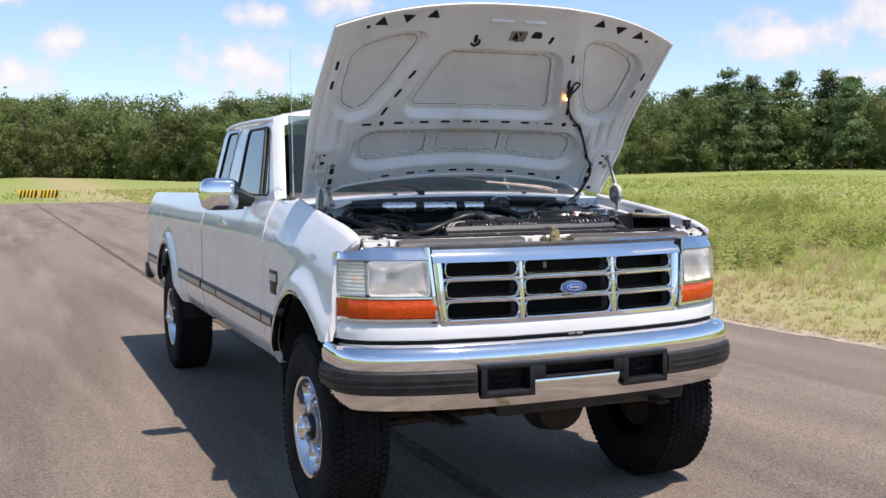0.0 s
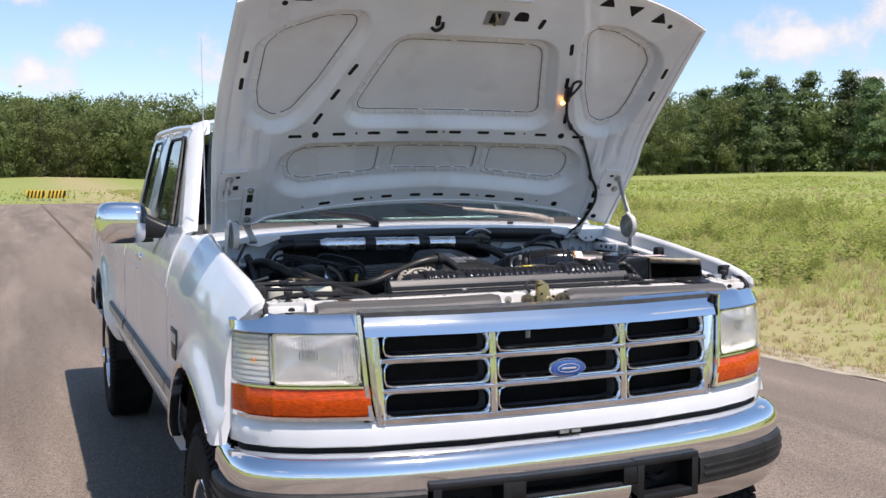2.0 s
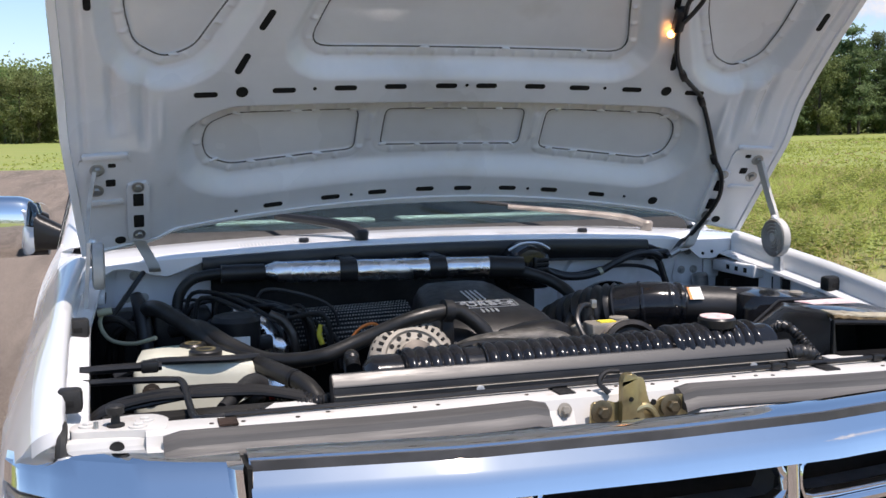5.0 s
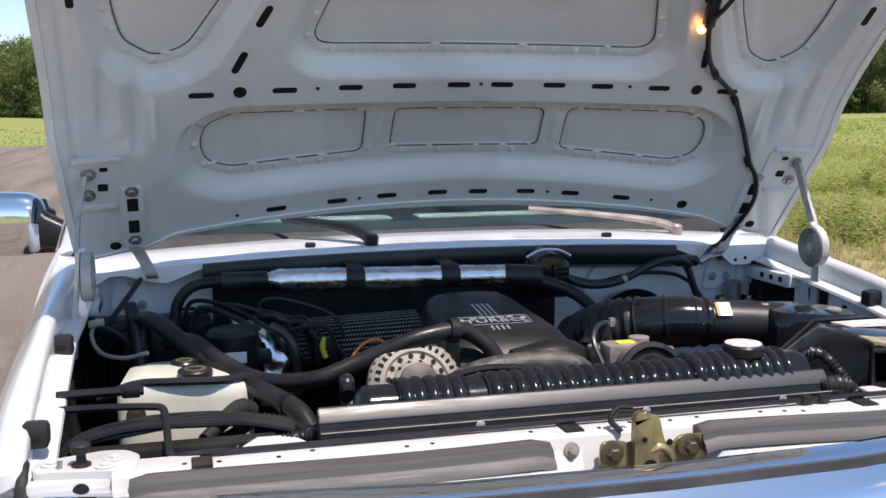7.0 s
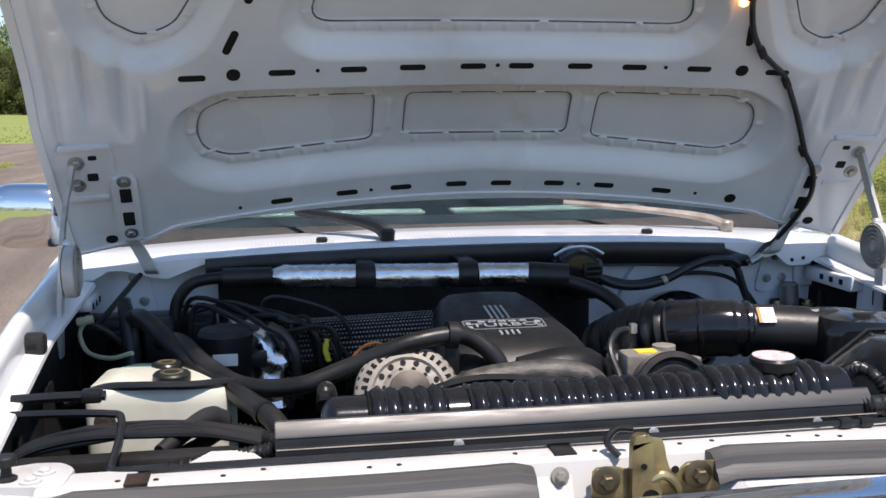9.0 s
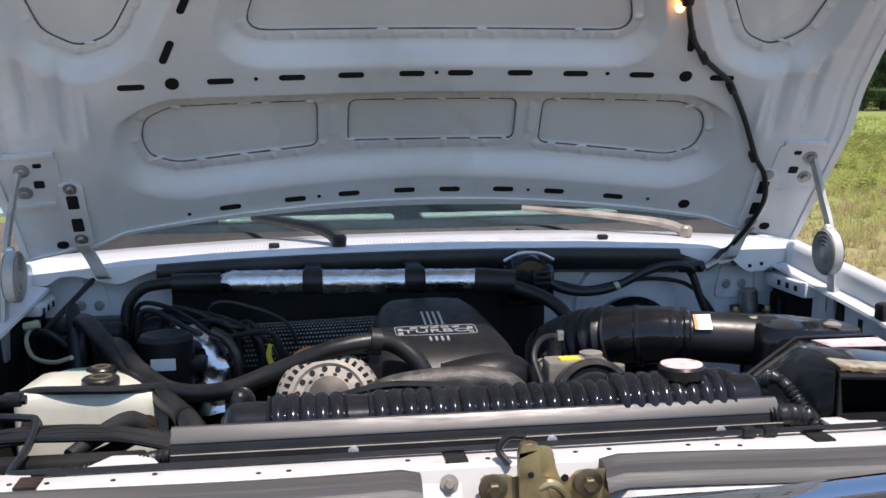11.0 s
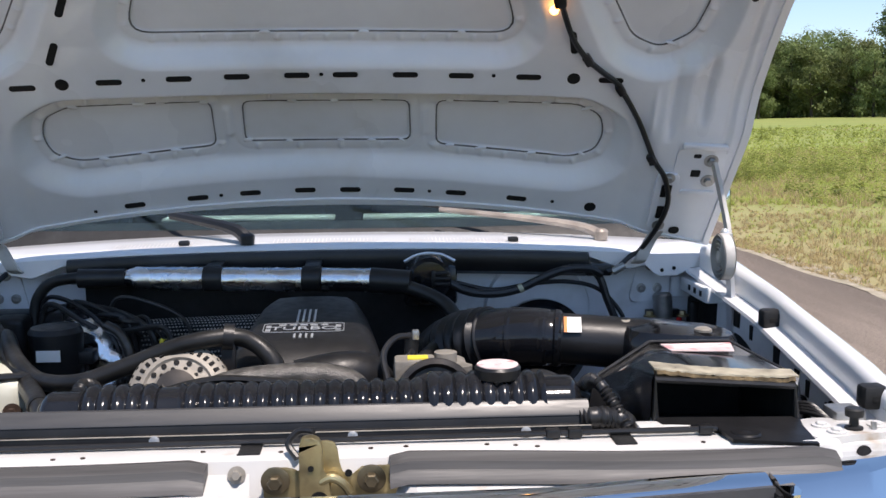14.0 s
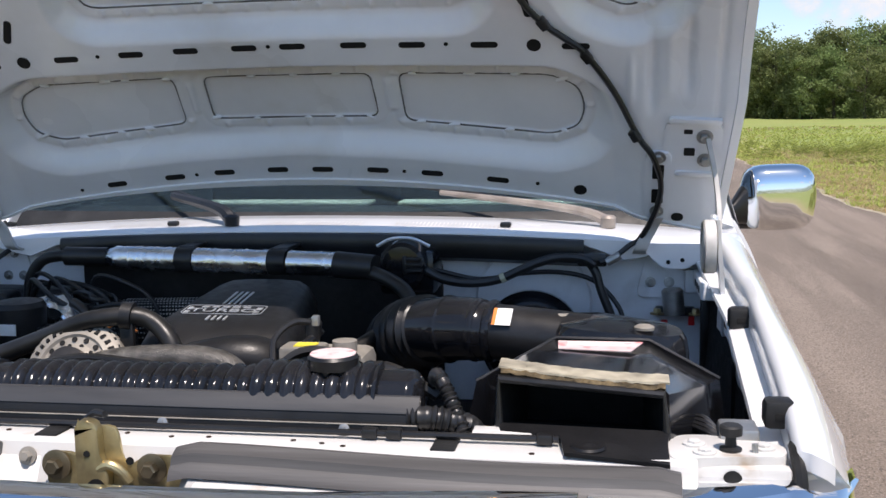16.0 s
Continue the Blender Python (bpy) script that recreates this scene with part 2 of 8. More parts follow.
def ground_mat(name, cols, scales, bump, bscale, rough=.95):
    """Earth, turf or paving: three colours blended by noise of two sizes."""
    m = bpy.data.materials.new(name)
    m.use_nodes = True
    nt = m.node_tree
    b = nt.nodes["Principled BSDF"]
    N, L = nt.nodes.new, nt.links.new
    tc = N("ShaderNodeTexCoord")
    c = None
    for i, (col, s) in enumerate(zip(cols, scales)):
        if c is None:
            rgb = N("ShaderNodeRGB")
            rgb.outputs[0].default_value = (*col, 1)
            c = rgb.outputs[0]
            continue
        mp = N("ShaderNodeMapping")
        mp.inputs["Scale"].default_value = s[1]
        L(tc.outputs["Object"], mp.inputs["Vector"])
        n = N("ShaderNodeTexNoise")
        n.inputs["Scale"].default_value, n.inputs["Detail"].default_value = s[0], 8
        L(mp.outputs[0], n.inputs["Vector"])
        r = N("ShaderNodeMapRange")
        L(n.outputs["Fac"], r.inputs["Value"])
        r.inputs["From Min"].default_value, r.inputs["From Max"].default_value = s[2]
        r.inputs["To Max"].default_value = s[3]
        mx = N("ShaderNodeMix")
        mx.data_type = "RGBA"
        L(r.outputs[0], mx.inputs["Factor"])
        L(c, mx.inputs["A"])
        mx.inputs["B"].default_value = (*col, 1)
        c = mx.outputs["Result"]
    L(c, b.inputs["Base Color"])
    b.inputs["Roughness"].default_value = rough
    b.inputs["Specular IOR Level"].default_value = .25
    n = N("ShaderNodeTexNoise")
    n.inputs["Scale"].default_value, n.inputs["Detail"].default_value = bscale, 6
    L(tc.outputs["Object"], n.inputs["Vector"])
    bp = N("ShaderNodeBump")
    bp.inputs["Strength"].default_value, bp.inputs["Distance"].default_value = bump, .01
    L(n.outputs["Fac"], bp.inputs["Height"])
    L(bp.outputs[0], b.inputs["Normal"])
    return m


ASPHALT = ground_mat("weathered_asphalt", [(.245, .196, .156), (.152, .122, .098), (.335, .272, .218), (.080, .067, .055), (.44, .37, .305)],
                     [None, (1.1, (1, .07, 1), (.43, .60), .85), (2.6, (1, .10, 1), (.50, .70), .65), (75, (1, 1, 1), (.50, .62), .75), (120, (1, 1, 1), (.58, .66), .7)], 1.0, 110)
TURF = ground_mat("dry_turf", [(.235, .285, .080), (.27, .29, .090), (.36, .32, .15), (.20, .21, .070)],
                  [None, (.12, (1, 1, 1), (.4, .6), .8), (.05, (1, 2, 1), (.60, .74), .6), (9, (1, 1, 1), (.5, .8), .5)], 1.0, 12)
verge_mix(TURF, (.34, .295, .145), 5.0, 10.0)


def leaf_mat(name, col, rnd=.35, thin=.28):
    """Leaves: a green that varies from clump to clump and tree to tree, a little light passing through."""
    m = bpy.data.materials.new(name)
    m.use_nodes = True
    nt = m.node_tree
    b = nt.nodes["Principled BSDF"]
    N, L = nt.nodes.new, nt.links.new
    g = N("ShaderNodeNewGeometry")
    oi = N("ShaderNodeObjectInfo")
    mx = N("ShaderNodeMix")
    mx.data_type = "RGBA"
    L(g.outputs["Random Per Island"], mx.inputs["Factor"])
    mx.inputs["A"].default_value = (*[c * (1 - rnd) for c in col], 1)
    mx.inputs["B"].default_value = (*[c * (1 + rnd) for c in col], 1)
    hs = N("ShaderNodeHueSaturation")
    L(mx.outputs["Result"], hs.inputs["Color"])
    for k, lo, hi in (("Value", .75, 1.3), ("Hue", .475, .515)):
        r = N("ShaderNodeMapRange")
        L(oi.outputs["Random"], r.inputs["Value"])
        r.inputs["To Min"].default_value, r.inputs["To Max"].default_value = lo, hi
        L(r.outputs[0], hs.inputs[k])
    L(hs.outputs[0], b.inputs["Base Color"])
    b.inputs["Roughness"].default_value = .6
    b.inputs["Specular IOR Level"].default_value = .25
    tr = N("ShaderNodeBsdfTranslucent")
    L(hs.outputs[0], tr.inputs["Color"])
    ms = N("ShaderNodeMixShader")
    ms.inputs[0].default_value = thin
    L(b.outputs[0], ms.inputs[1]), L(tr.outputs[0], ms.inputs[2])
    L(ms.outputs[0], nt.nodes["Material Output"].inputs[0])
    return m


LEAF = leaf_mat("leaves", (.160, .205, .072), .35, .38)
PINE = leaf_mat("pine_needles", (.115, .170, .065), .35, .35)
BLADE = leaf_mat("grass_blades", (.375, .415, .115), .25, .5)
STRAW = leaf_mat("dry_grass_blades", (.52, .435, .22), .25, .5)
WEED = leaf_mat("weeds", (.27, .32, .085), .35, .45)
BARK = mat("bark", (.09, .075, .06), .9, var=.3, scale=5, bump=.6, bscale=25)

# ---- mesh helpers ----


def part(name, bm, material, parent=None, label="", smooth=True, angle=32):
    """Links a bmesh as one mesh object, under a thing or a part."""
    me = bpy.data.meshes.new(name)
    bmesh.ops.recalc_face_normals(bm, faces=bm.faces)
    if smooth:
        for f in bm.faces:
            f.smooth = True
        lim = radians(angle)
        for e in bm.edges:
            if len(e.link_faces) == 2 and e.calc_face_angle(0) > lim:
                e.smooth = False
    bm.to_mesh(me)
    bm.free()
    for mm in (material if isinstance(material, (list, tuple)) else [material]):
        me.materials.append(mm)
    ob = new(name, me)
    ob.parent = parent
    if label:
        tagged(ob, label)
    return ob


def thing(name, label, category, group="", kind="", at=(0, 0, 0)):
    e = new(name)
    e.location = at
    e.empty_display_size = .2
    return tagged(e, label, category, group, kind)


def box(bm, x0, x1, y0, y1, z0, z1, bevel=0.0, seg=2, m=None):
    vs = [bm.verts.new((x, y, z)) for z in (z0, z1) for y in (y0, y1) for x in (x0, x1)]
    fs = [bm.faces.new([vs[i] for i in f]) for f in ((0, 1, 3, 2), (4, 6, 7, 5), (0, 4, 5, 1), (2, 3, 7, 6), (0, 2, 6, 4), (1, 5, 7, 3))]
    if bevel:
        es = list({e for f in fs for e in f.edges})
        r = bmesh.ops.bevel(bm, geom=es, offset=bevel, segments=seg, affect="EDGES", profile=.5)
        vs = list({v for f in r["faces"] for v in f.verts} | {v for v in vs if v.is_valid})
    if m is not None:
        bmesh.ops.transform(bm, matrix=m, verts=[v for v in vs if v.is_valid])
    return vs


def frame_of(d):
    d = Vector(d).normalized()
    a = Vector((0, 0, 1)) if abs(d.z) < .9 else Vector((1, 0, 0))
    u = d.cross(a).normalized()
    return d, u, d.cross(u).normalized()


def rings(bm, loops, closed=True, cap=True):
    """Skins loops of points, each loop of the same count."""
    vv = [[bm.verts.new(p) for p in lp] for lp in loops]
    n = len(vv[0])
    for a, b in zip(vv, vv[1:]):
        for i in range(n if closed else n - 1):
            j = (i + 1) % n
            bm.faces.new((a[i], a[j], b[j], b[i]))
    if cap and closed:
        bm.faces.new(list(reversed(vv[0])))
        bm.faces.new(vv[-1])
    return vv


def lathe(bm, profile, centre, axis, n=32, cap=True):
    """Turns (distance along the axis, radius) pairs round an axis."""
    d, u, w = frame_of(axis)
    c = Vector(centre)
    rings(bm, [[c + d * t + (u * math.cos(2 * math.pi * k / n) + w * math.sin(2 * math.pi * k / n)) * max(r, 1e-4) for k in range(n)] for t, r in profile], cap=cap)


def rod(bm, a, b, r, n=12, r2=None):
    a, b = Vector(a), Vector(b)
    lathe(bm, [(0, r), ((b - a).length, r if r2 is None else r2)], a, b - a, n)


def smooth_path(pts, per=8):
    """A Catmull-Rom line through the points."""
    P = [Vector(p) for p in pts]
    P = [P[0] * 2 - P[1]] + P + [P[-1] * 2 - P[-2]]
    out = []
    for i in range(1, len(P) - 2):
        for k in range(per):
            t = k / per
            a, b, c, d = P[i - 1:i + 3]
            out.append(.5 * (2 * b + (c - a) * t + (2 * a - 5 * b + 4 * c - d) * t * t + (3 * b - a - 3 * c + d) * t ** 3))
    out.append(P[-2])
    return out


def tube(bm, pts, r, n=12, per=8, ribs=0.0, pitch=.012):
    """A hose or cable along a smooth line; r a number or a function of 0..1; ribs: corrugation depth."""
    path = smooth_path(pts, per) if per else [Vector(p) for p in pts]
    if ribs:
        fine, run = [path[0]], 0
        for a, b in zip(path, path[1:]):
            k = max(1, int((b - a).length / (pitch / 4)))
            fine += [a.lerp(b, (i + 1) / k) for i in range(k)]
        path = fine
    loops, u, run = [], None, 0.0
    for i, p in enumerate(path):
        d = (path[min(i + 1, len(path) - 1)] - path[max(i - 1, 0)]).normalized()
        if u is None:
            _, u, _ = frame_of(d)
        u = (u - d * u.dot(d)).normalized()
        w = d.cross(u)
        if i:
            run += (p - path[i - 1]).length
        rr = r(i / (len(path) - 1)) if callable(r) else r
        if ribs:
            rr += ribs * math.cos(2 * math.pi * run / pitch)
        loops.append([p + (u * math.cos(2 * math.pi * k / n) + w * math.sin(2 * math.pi * k / n)) * rr for k in range(n)])
    rings(bm, loops)


def slab(bm, outline, z0, z1, m=None, bevel=0.0):
    """A flat piece of the given xy outline, from z0 to z1, moved by m."""
    lo = [bm.verts.new((x, y, z0)) for x, y in outline]
    hi = [bm.verts.new((x, y, z1)) for x, y in outline]
    n = len(lo)
    fs = [bm.faces.new(list(reversed(lo))), bm.faces.new(hi)]
    for i in range(n):
        fs.append(bm.faces.new((lo[i], lo[(i + 1) % n], hi[(i + 1) % n], hi[i])))
    vs = lo + hi
    if bevel:
        r = bmesh.ops.bevel(bm, geom=list(fs[1].edges), offset=bevel, segments=2, affect="EDGES", profile=.5)
        vs = list({v for f in r["faces"] for v in f.verts} | {v for v in vs if v.is_valid})
    if m is not None:
        bmesh.ops.transform(bm, matrix=m, verts=[v for v in vs if v.is_valid])


def round_rect(w, h, r, n=5):
    """Outline of a rectangle with rounded corners about the origin."""
    out = []
    for cx, cy, a0 in ((w / 2 - r, h / 2 - r, 0), (-w / 2 + r, h / 2 - r, 90), (-w / 2 + r, -h / 2 + r, 180), (w / 2 - r, -h / 2 + r, 270)):
        for k in range(n + 1):
            a = radians(a0 + 90 * k / n)
            out.append((cx + r * math.cos(a), cy + r * math.sin(a)))
    return out


def lerp(v, pts):
    return float(np.interp(v, [p[0] for p in pts], [p[1] for p in pts]))


def bolt(bm, p, axis, r=.011, h=.009, washer=True):
    d, u, w = frame_of(axis)
    if washer:
        lathe(bm, [(0, r * 1.7), (.0025, r * 1.7), (.003, r * 1.2)], p, d, 16)
    lathe(bm, [(0, r), (h * .8, r), (h, r * .8)], p, d, 6)


# ---- ground and setting ----


def height(x, y):
    """The lie of the land: level by the strip, rising gently away from it."""
    d = max(0.0, x - 5.4)
    e = max(0.0, y - 62.0)
    f = max(0.0, -14.0 - x)
    g = max(0.0, -40.0 - y)
    h = .012 * min(d, 12) + .016 * max(0, min(d, 190) - 12) + .018 * min(e, 150) * (1 - .65 * max(0.0, min(1.0, (x - 2) / 22))) + .014 * min(f, 150) * max(0, 1 - max(0, y - 60) / 60) + .012 * min(g, 150)
    return min(h, 3.2) + .06 * math.sin(x * .21 + 1) * math.cos(y * .17) * min(1, (d + e) / 15)


def strip_right(y):
    return 4.75 + .010 * y + .07 * math.sin(y * .9) + .05 * math.sin(y * 2.3 + 1)


def ground_line(a, b, n, mid):
    """Grid lines, close together near mid and wide apart far out."""
    return [mid + math.copysign(abs(t) ** 3.2, t) * (b if t > 0 else -a) for t in np.linspace(-1, 1, n)]


bm = bmesh.new()
xs, ys = ground_line(-2600, 2600, 110, 2.0), ground_line(-2600, 2600, 120, 8.0)
vv = [[bm.verts.new((x, y, height(x, y) - .03)) for x in xs] for y in ys]
for j in range(len(ys) - 1):
    for i in range(len(xs) - 1):
        bm.faces.new((vv[j][i], vv[j][i + 1], vv[j + 1][i + 1], vv[j + 1][i]))
ground = tagged(part("ground", bm, TURF), "rough grass field with dry patches, rising gently to the woods", "ground", kind="structure")

bm = bmesh.new()
ys = list(np.linspace(-150, 62, 340))
left = [(-8.6 + .10 * math.sin(y * .7) + (-60 if 36 < y else 0)) for y in ys]
prev = None
for y, xl in zip(ys, left):
    xr = strip_right(y) if y < 34 else strip_right(y)
    cols = [xl, xl + .12, -4, -.6, 0, .6, 2.5, xr - .12, xr]
    zz = [-.028, 0, .004, .004, 0, .004, .004, 0, -.028]
    row = [bm.verts.new((x, y, z + .002 * noise.noise(Vector((x * 1.3, y * 1.3, 0))))) for x, z in zip(cols, zz)]
    if prev:
        for i in range(len(row) - 1):
            bm.faces.new((prev[i], prev[i + 1], row[i + 1], row[i]))
    prev = row
road = tagged(part("road", bm, ASPHALT), "weathered brown-grey asphalt strip with tyre marks", "runway", kind="structure")
bm = bmesh.new()
prev = None
for k in range(260):
    y = -20 + k * .315
    w = .040 + .020 * noise.noise(Vector((0, y * 2, 3)))
    x = -.10 - .006 * y + .012 * noise.noise(Vector((1, y * 1.5, 0)))
    row = [bm.verts.new((x + s * w, y, .0075)) for s in (-1, 1)]
    if prev:
        bm.faces.new((prev[0], prev[1], row[1], row[0]))
    prev = row
CRACK = mat("tarred_joint", (.115, .082, .048), .8, var=.3, scale=12)
part("tarred_joint", bm, CRACK, road, "dark tarred joint along the paving")

bm = bmesh.new()
prev = None
for k in range(420):
    y = -12 + k * .15
    x = strip_right(y)
    w = .22 + .30 * noise.noise(Vector((3, y * .55, 0))) + .12 * noise.noise(Vector((9, y * 2.2, 0)))
    row = [bm.verts.new((xx, y, height(xx, y) + dz)) for xx, dz in ((x - .10 - .06 * noise.noise(Vector((2, y * 3, 1))), -.002), (x + .06, -.012), (x + .08 + max(.02, w), -.026))]
    if prev:
        for i in range(2):
            bm.faces.new((prev[i], prev[i + 1], row[i + 1], row[i]))
    prev = row
SAND = ground_mat("sandy_verge", [(.42, .36, .27), (.28, .25, .17), (.55, .48, .38)], [None, (6, (1, 1, 1), (.45, .6), .8), (60, (1, 1, 1), (.55, .7), .7)], .8, 90)
tagged(part("verge", bm, SAND), "pale sandy gravel along the edge of the strip", "verge", kind="structure")

# ---- woods, grass, barrier ----


def leaf_clump(verts, faces, c, size, count, rng, flat=.7, out=None, leaf=1.0):
    """Adds small leaf blades round a point, facing loosely outwards from the bough."""
    for _ in range(count):
        p = Vector((rng.gauss(0, 1), rng.gauss(0, 1), rng.gauss(0, flat))) * size * .55 + c
        r = Vector((rng.gauss(0, 1), rng.gauss(0, 1), rng.gauss(0, 1))).normalized()
        n = (out * 1.1 + r * .75 if out is not None else r).normalized()
        a = n.cross(Vector((rng.gauss(0, 1), rng.gauss(0, 1), rng.gauss(0, 1)))).normalized()
        b = n.cross(a)
        s = size * rng.uniform(.17, .36) * leaf
        i = len(verts)
        verts += [p - a * s, p + b * s * .55, p + a * s, p - b * s * .55]
        faces.append((i, i + 1, i + 2, i + 3))


def broadleaf(seed, h, w):
    """Trunk, limbs and an uneven crown of leaf clumps, heavy to the ground as at a wood's edge."""
    rng = random.Random(seed)
    bm = bmesh.new()
    tube(bm, [(0, 0, -.3), (rng.uniform(-.2, .2), 0, h * .3), (rng.uniform(-.4, .4), rng.uniform(-.3, .3), h * .62), (0, 0, h * .9)], lambda t: .24 * (1 - t) + .03, 7, 4)
    tips = []
    for k in range(11):
        z0 = h * rng.uniform(.2, .75)
        a = rng.uniform(0, 6.3)
        ln = w * rng.uniform(.3, .5) * (1.1 - .5 * z0 / h)
        tip = Vector((math.cos(a) * ln, math.sin(a) * ln, z0 + ln * rng.uniform(.2, .7)))
        tube(bm, [(0, 0, z0), tip * .55 + Vector((0, 0, z0 * .45)), tip], lambda t: .07 * (1 - t) + .015, 5, 3)
        tips.append(tip)
    verts, faces = [], []
    lobes = [(tip, w * rng.uniform(.16, .27)) for tip in tips]
    lobes += [(Vector((rng.uniform(-.35, .35) * w, rng.uniform(-.35, .35) * w, h * rng.uniform(.06, .95))), w * rng.uniform(.15, .25)) for _ in range(20)]
    lobes = [(Vector((p.x * (1 - .55 * max(0, p.z / h - .6)), p.y, min(p.z, h * .93))), r) for p, r in lobes]
    for p, r in lobes:
        for _ in range(13):
            d = Vector((rng.gauss(0, 1), rng.gauss(0, 1), rng.gauss(.15, .8))).normalized() * r * rng.uniform(.5, 1.05)
            leaf_clump(verts, faces, p + d, .70, 20, rng, .7, d.normalized() + Vector((0, 0, .25)), .92)
    return bm, verts, faces


def pine(seed, h, w):
    """A tall pine: bare lower trunk, tufted branches in whorls."""
    rng = random.Random(seed)
    bm = bmesh.new()
    tube(bm, [(0, 0, -.3), (.1, 0, h * .4), (0, .1, h * .75), (0, 0, h)], lambda t: .22 * (1 - t) + .03, 7, 4)
    verts, faces = [], []
    for k in range(56):
        f = rng.uniform(.10, 1)
        a = rng.uniform(0, 6.3)
        ln = w * .5 * (1.15 - f) ** .6 * rng.uniform(.6, 1.1)
        z0 = h * f * .97
        tip = Vector((math.cos(a) * ln, math.sin(a) * ln, z0 + ln * rng.uniform(-.1, .35)))
        tube(bm, [(0, 0, z0), tip], lambda t: .04 * (1 - t) + .012, 4, 0)
        for q in (.45, .7, .9, 1.05):
            leaf_clump(verts, faces, Vector((tip.x * q, tip.y * q, z0 + (tip.z - z0) * q)), .85, 26, rng, .45, Vector((tip.x, tip.y, ln * .9)).normalized(), .8)
    return bm, verts, faces


def tree(kind, seed, h, w, label):
    t = thing("tree", label, "tree", "trees at the edge of the wood")
    bm, verts, faces = kind(seed, h, w)
    part("trunk", bm, BARK, t)
    me = bpy.data.meshes.new("crown")
    me.from_pydata([tuple(v) for v in verts], [], faces)
    me.materials.append(PINE if kind is pine else LEAF)
    new("crown", me).parent = t
    return t


def set_tree(t, x, y, s, a, wide=1.0):
    t.matrix_basis = pose(x, y, height(x, y) - .1, 0, 0, a) @ Matrix.Diagonal((s * wide, s * wide, s, 1))


rng = random.Random(11)
KINDS = [tree(broadleaf, 1, 12.5, 8.5, "tall leafy broadleaf tree in full summer green"), tree(broadleaf, 2, 11.0, 8.0, "leafy broadleaf tree with a low bushy crown"),
         tree(pine, 3, 14.0, 6.5, "tall dark green pine with a bare lower trunk"), tree(broadleaf, 4, 12.0, 7.0, "narrow leafy tree with a ragged top"),
         tree(pine, 5, 12.5, 6.0, "dark pine with tufted branches")]
spots = []
for az in np.arange(-34, 60, 1.15):
    r = 150 + 10 * math.sin(az * .33) + rng.uniform(-4, 4)
    spots.append((az + rng.uniform(-.4, .4), r, rng.uniform(.74, 1.12), rng.choice((0, 1, 3, 0, 1)) if az < 26 else rng.choice((2, 4, 0, 3, 2, 4))))
    spots.append((az + rng.uniform(-.6, .6), r + rng.uniform(7, 13), rng.uniform(.84, 1.30), rng.choice((0, 1, 3, 1)) if az < 26 else rng.choice((2, 4, 0))))
used = set()
for az, r, s, k in spots:
    x, y = r * math.sin(radians(az)), r * math.cos(radians(az))
    s *= (r / 150) * (.86 if az < 26 else .90)
    if k not in used:
        used.add(k)
        set_tree(KINDS[k], x, y, s, rng.uniform(0, 360))
    else:
        m = pose(x, y, height(x, y) - .1, 0, 0, rng.uniform(0, 360)) @ Matrix.Diagonal((s, s, s, 1))
        t = copy_thing(KINDS[k], pose(0, 0, 0))
        t.matrix_basis = m


def far_woods():
    """The wood behind its edge and all round: a dense belt of leaf clumps in one piece."""
    rng = random.Random(5)
    verts, faces = [], []
    for az in np.arange(-180, 180, .75):
        seen = -40 < az < 62
        for row in range(4 if seen else 2):
            r = (163 + row * 7 if seen else 205 + row * 14) + rng.uniform(-4, 4)
            a = radians(az + rng.uniform(-.4, .4))
            x, y = r * math.sin(a), r * math.cos(a)
            z, h = height(x, y), rng.uniform(9.0, 11.6)
            for k in range(26 if seen else 13):
                f = rng.uniform(0, 1)
                p = Vector((x + rng.gauss(0, 1.7) * (1.15 - f * .7), y + rng.gauss(0, 1.7) * (1.15 - f * .7), z + h * f ** 1.15))
                leaf_clump(verts, faces, p, 1.9, 20, rng, .7, Vector((-math.sin(a), -math.cos(a), .6)).normalized(), .55)
    me = bpy.data.meshes.new("woods")
    me.from_pydata([tuple(v) for v in verts], [], faces)
    me.materials.append(LEAF)
    return tagged(new("woods", me), "dense green woodland behind the edge of the field", "woods", kind="stuff")


far_woods()


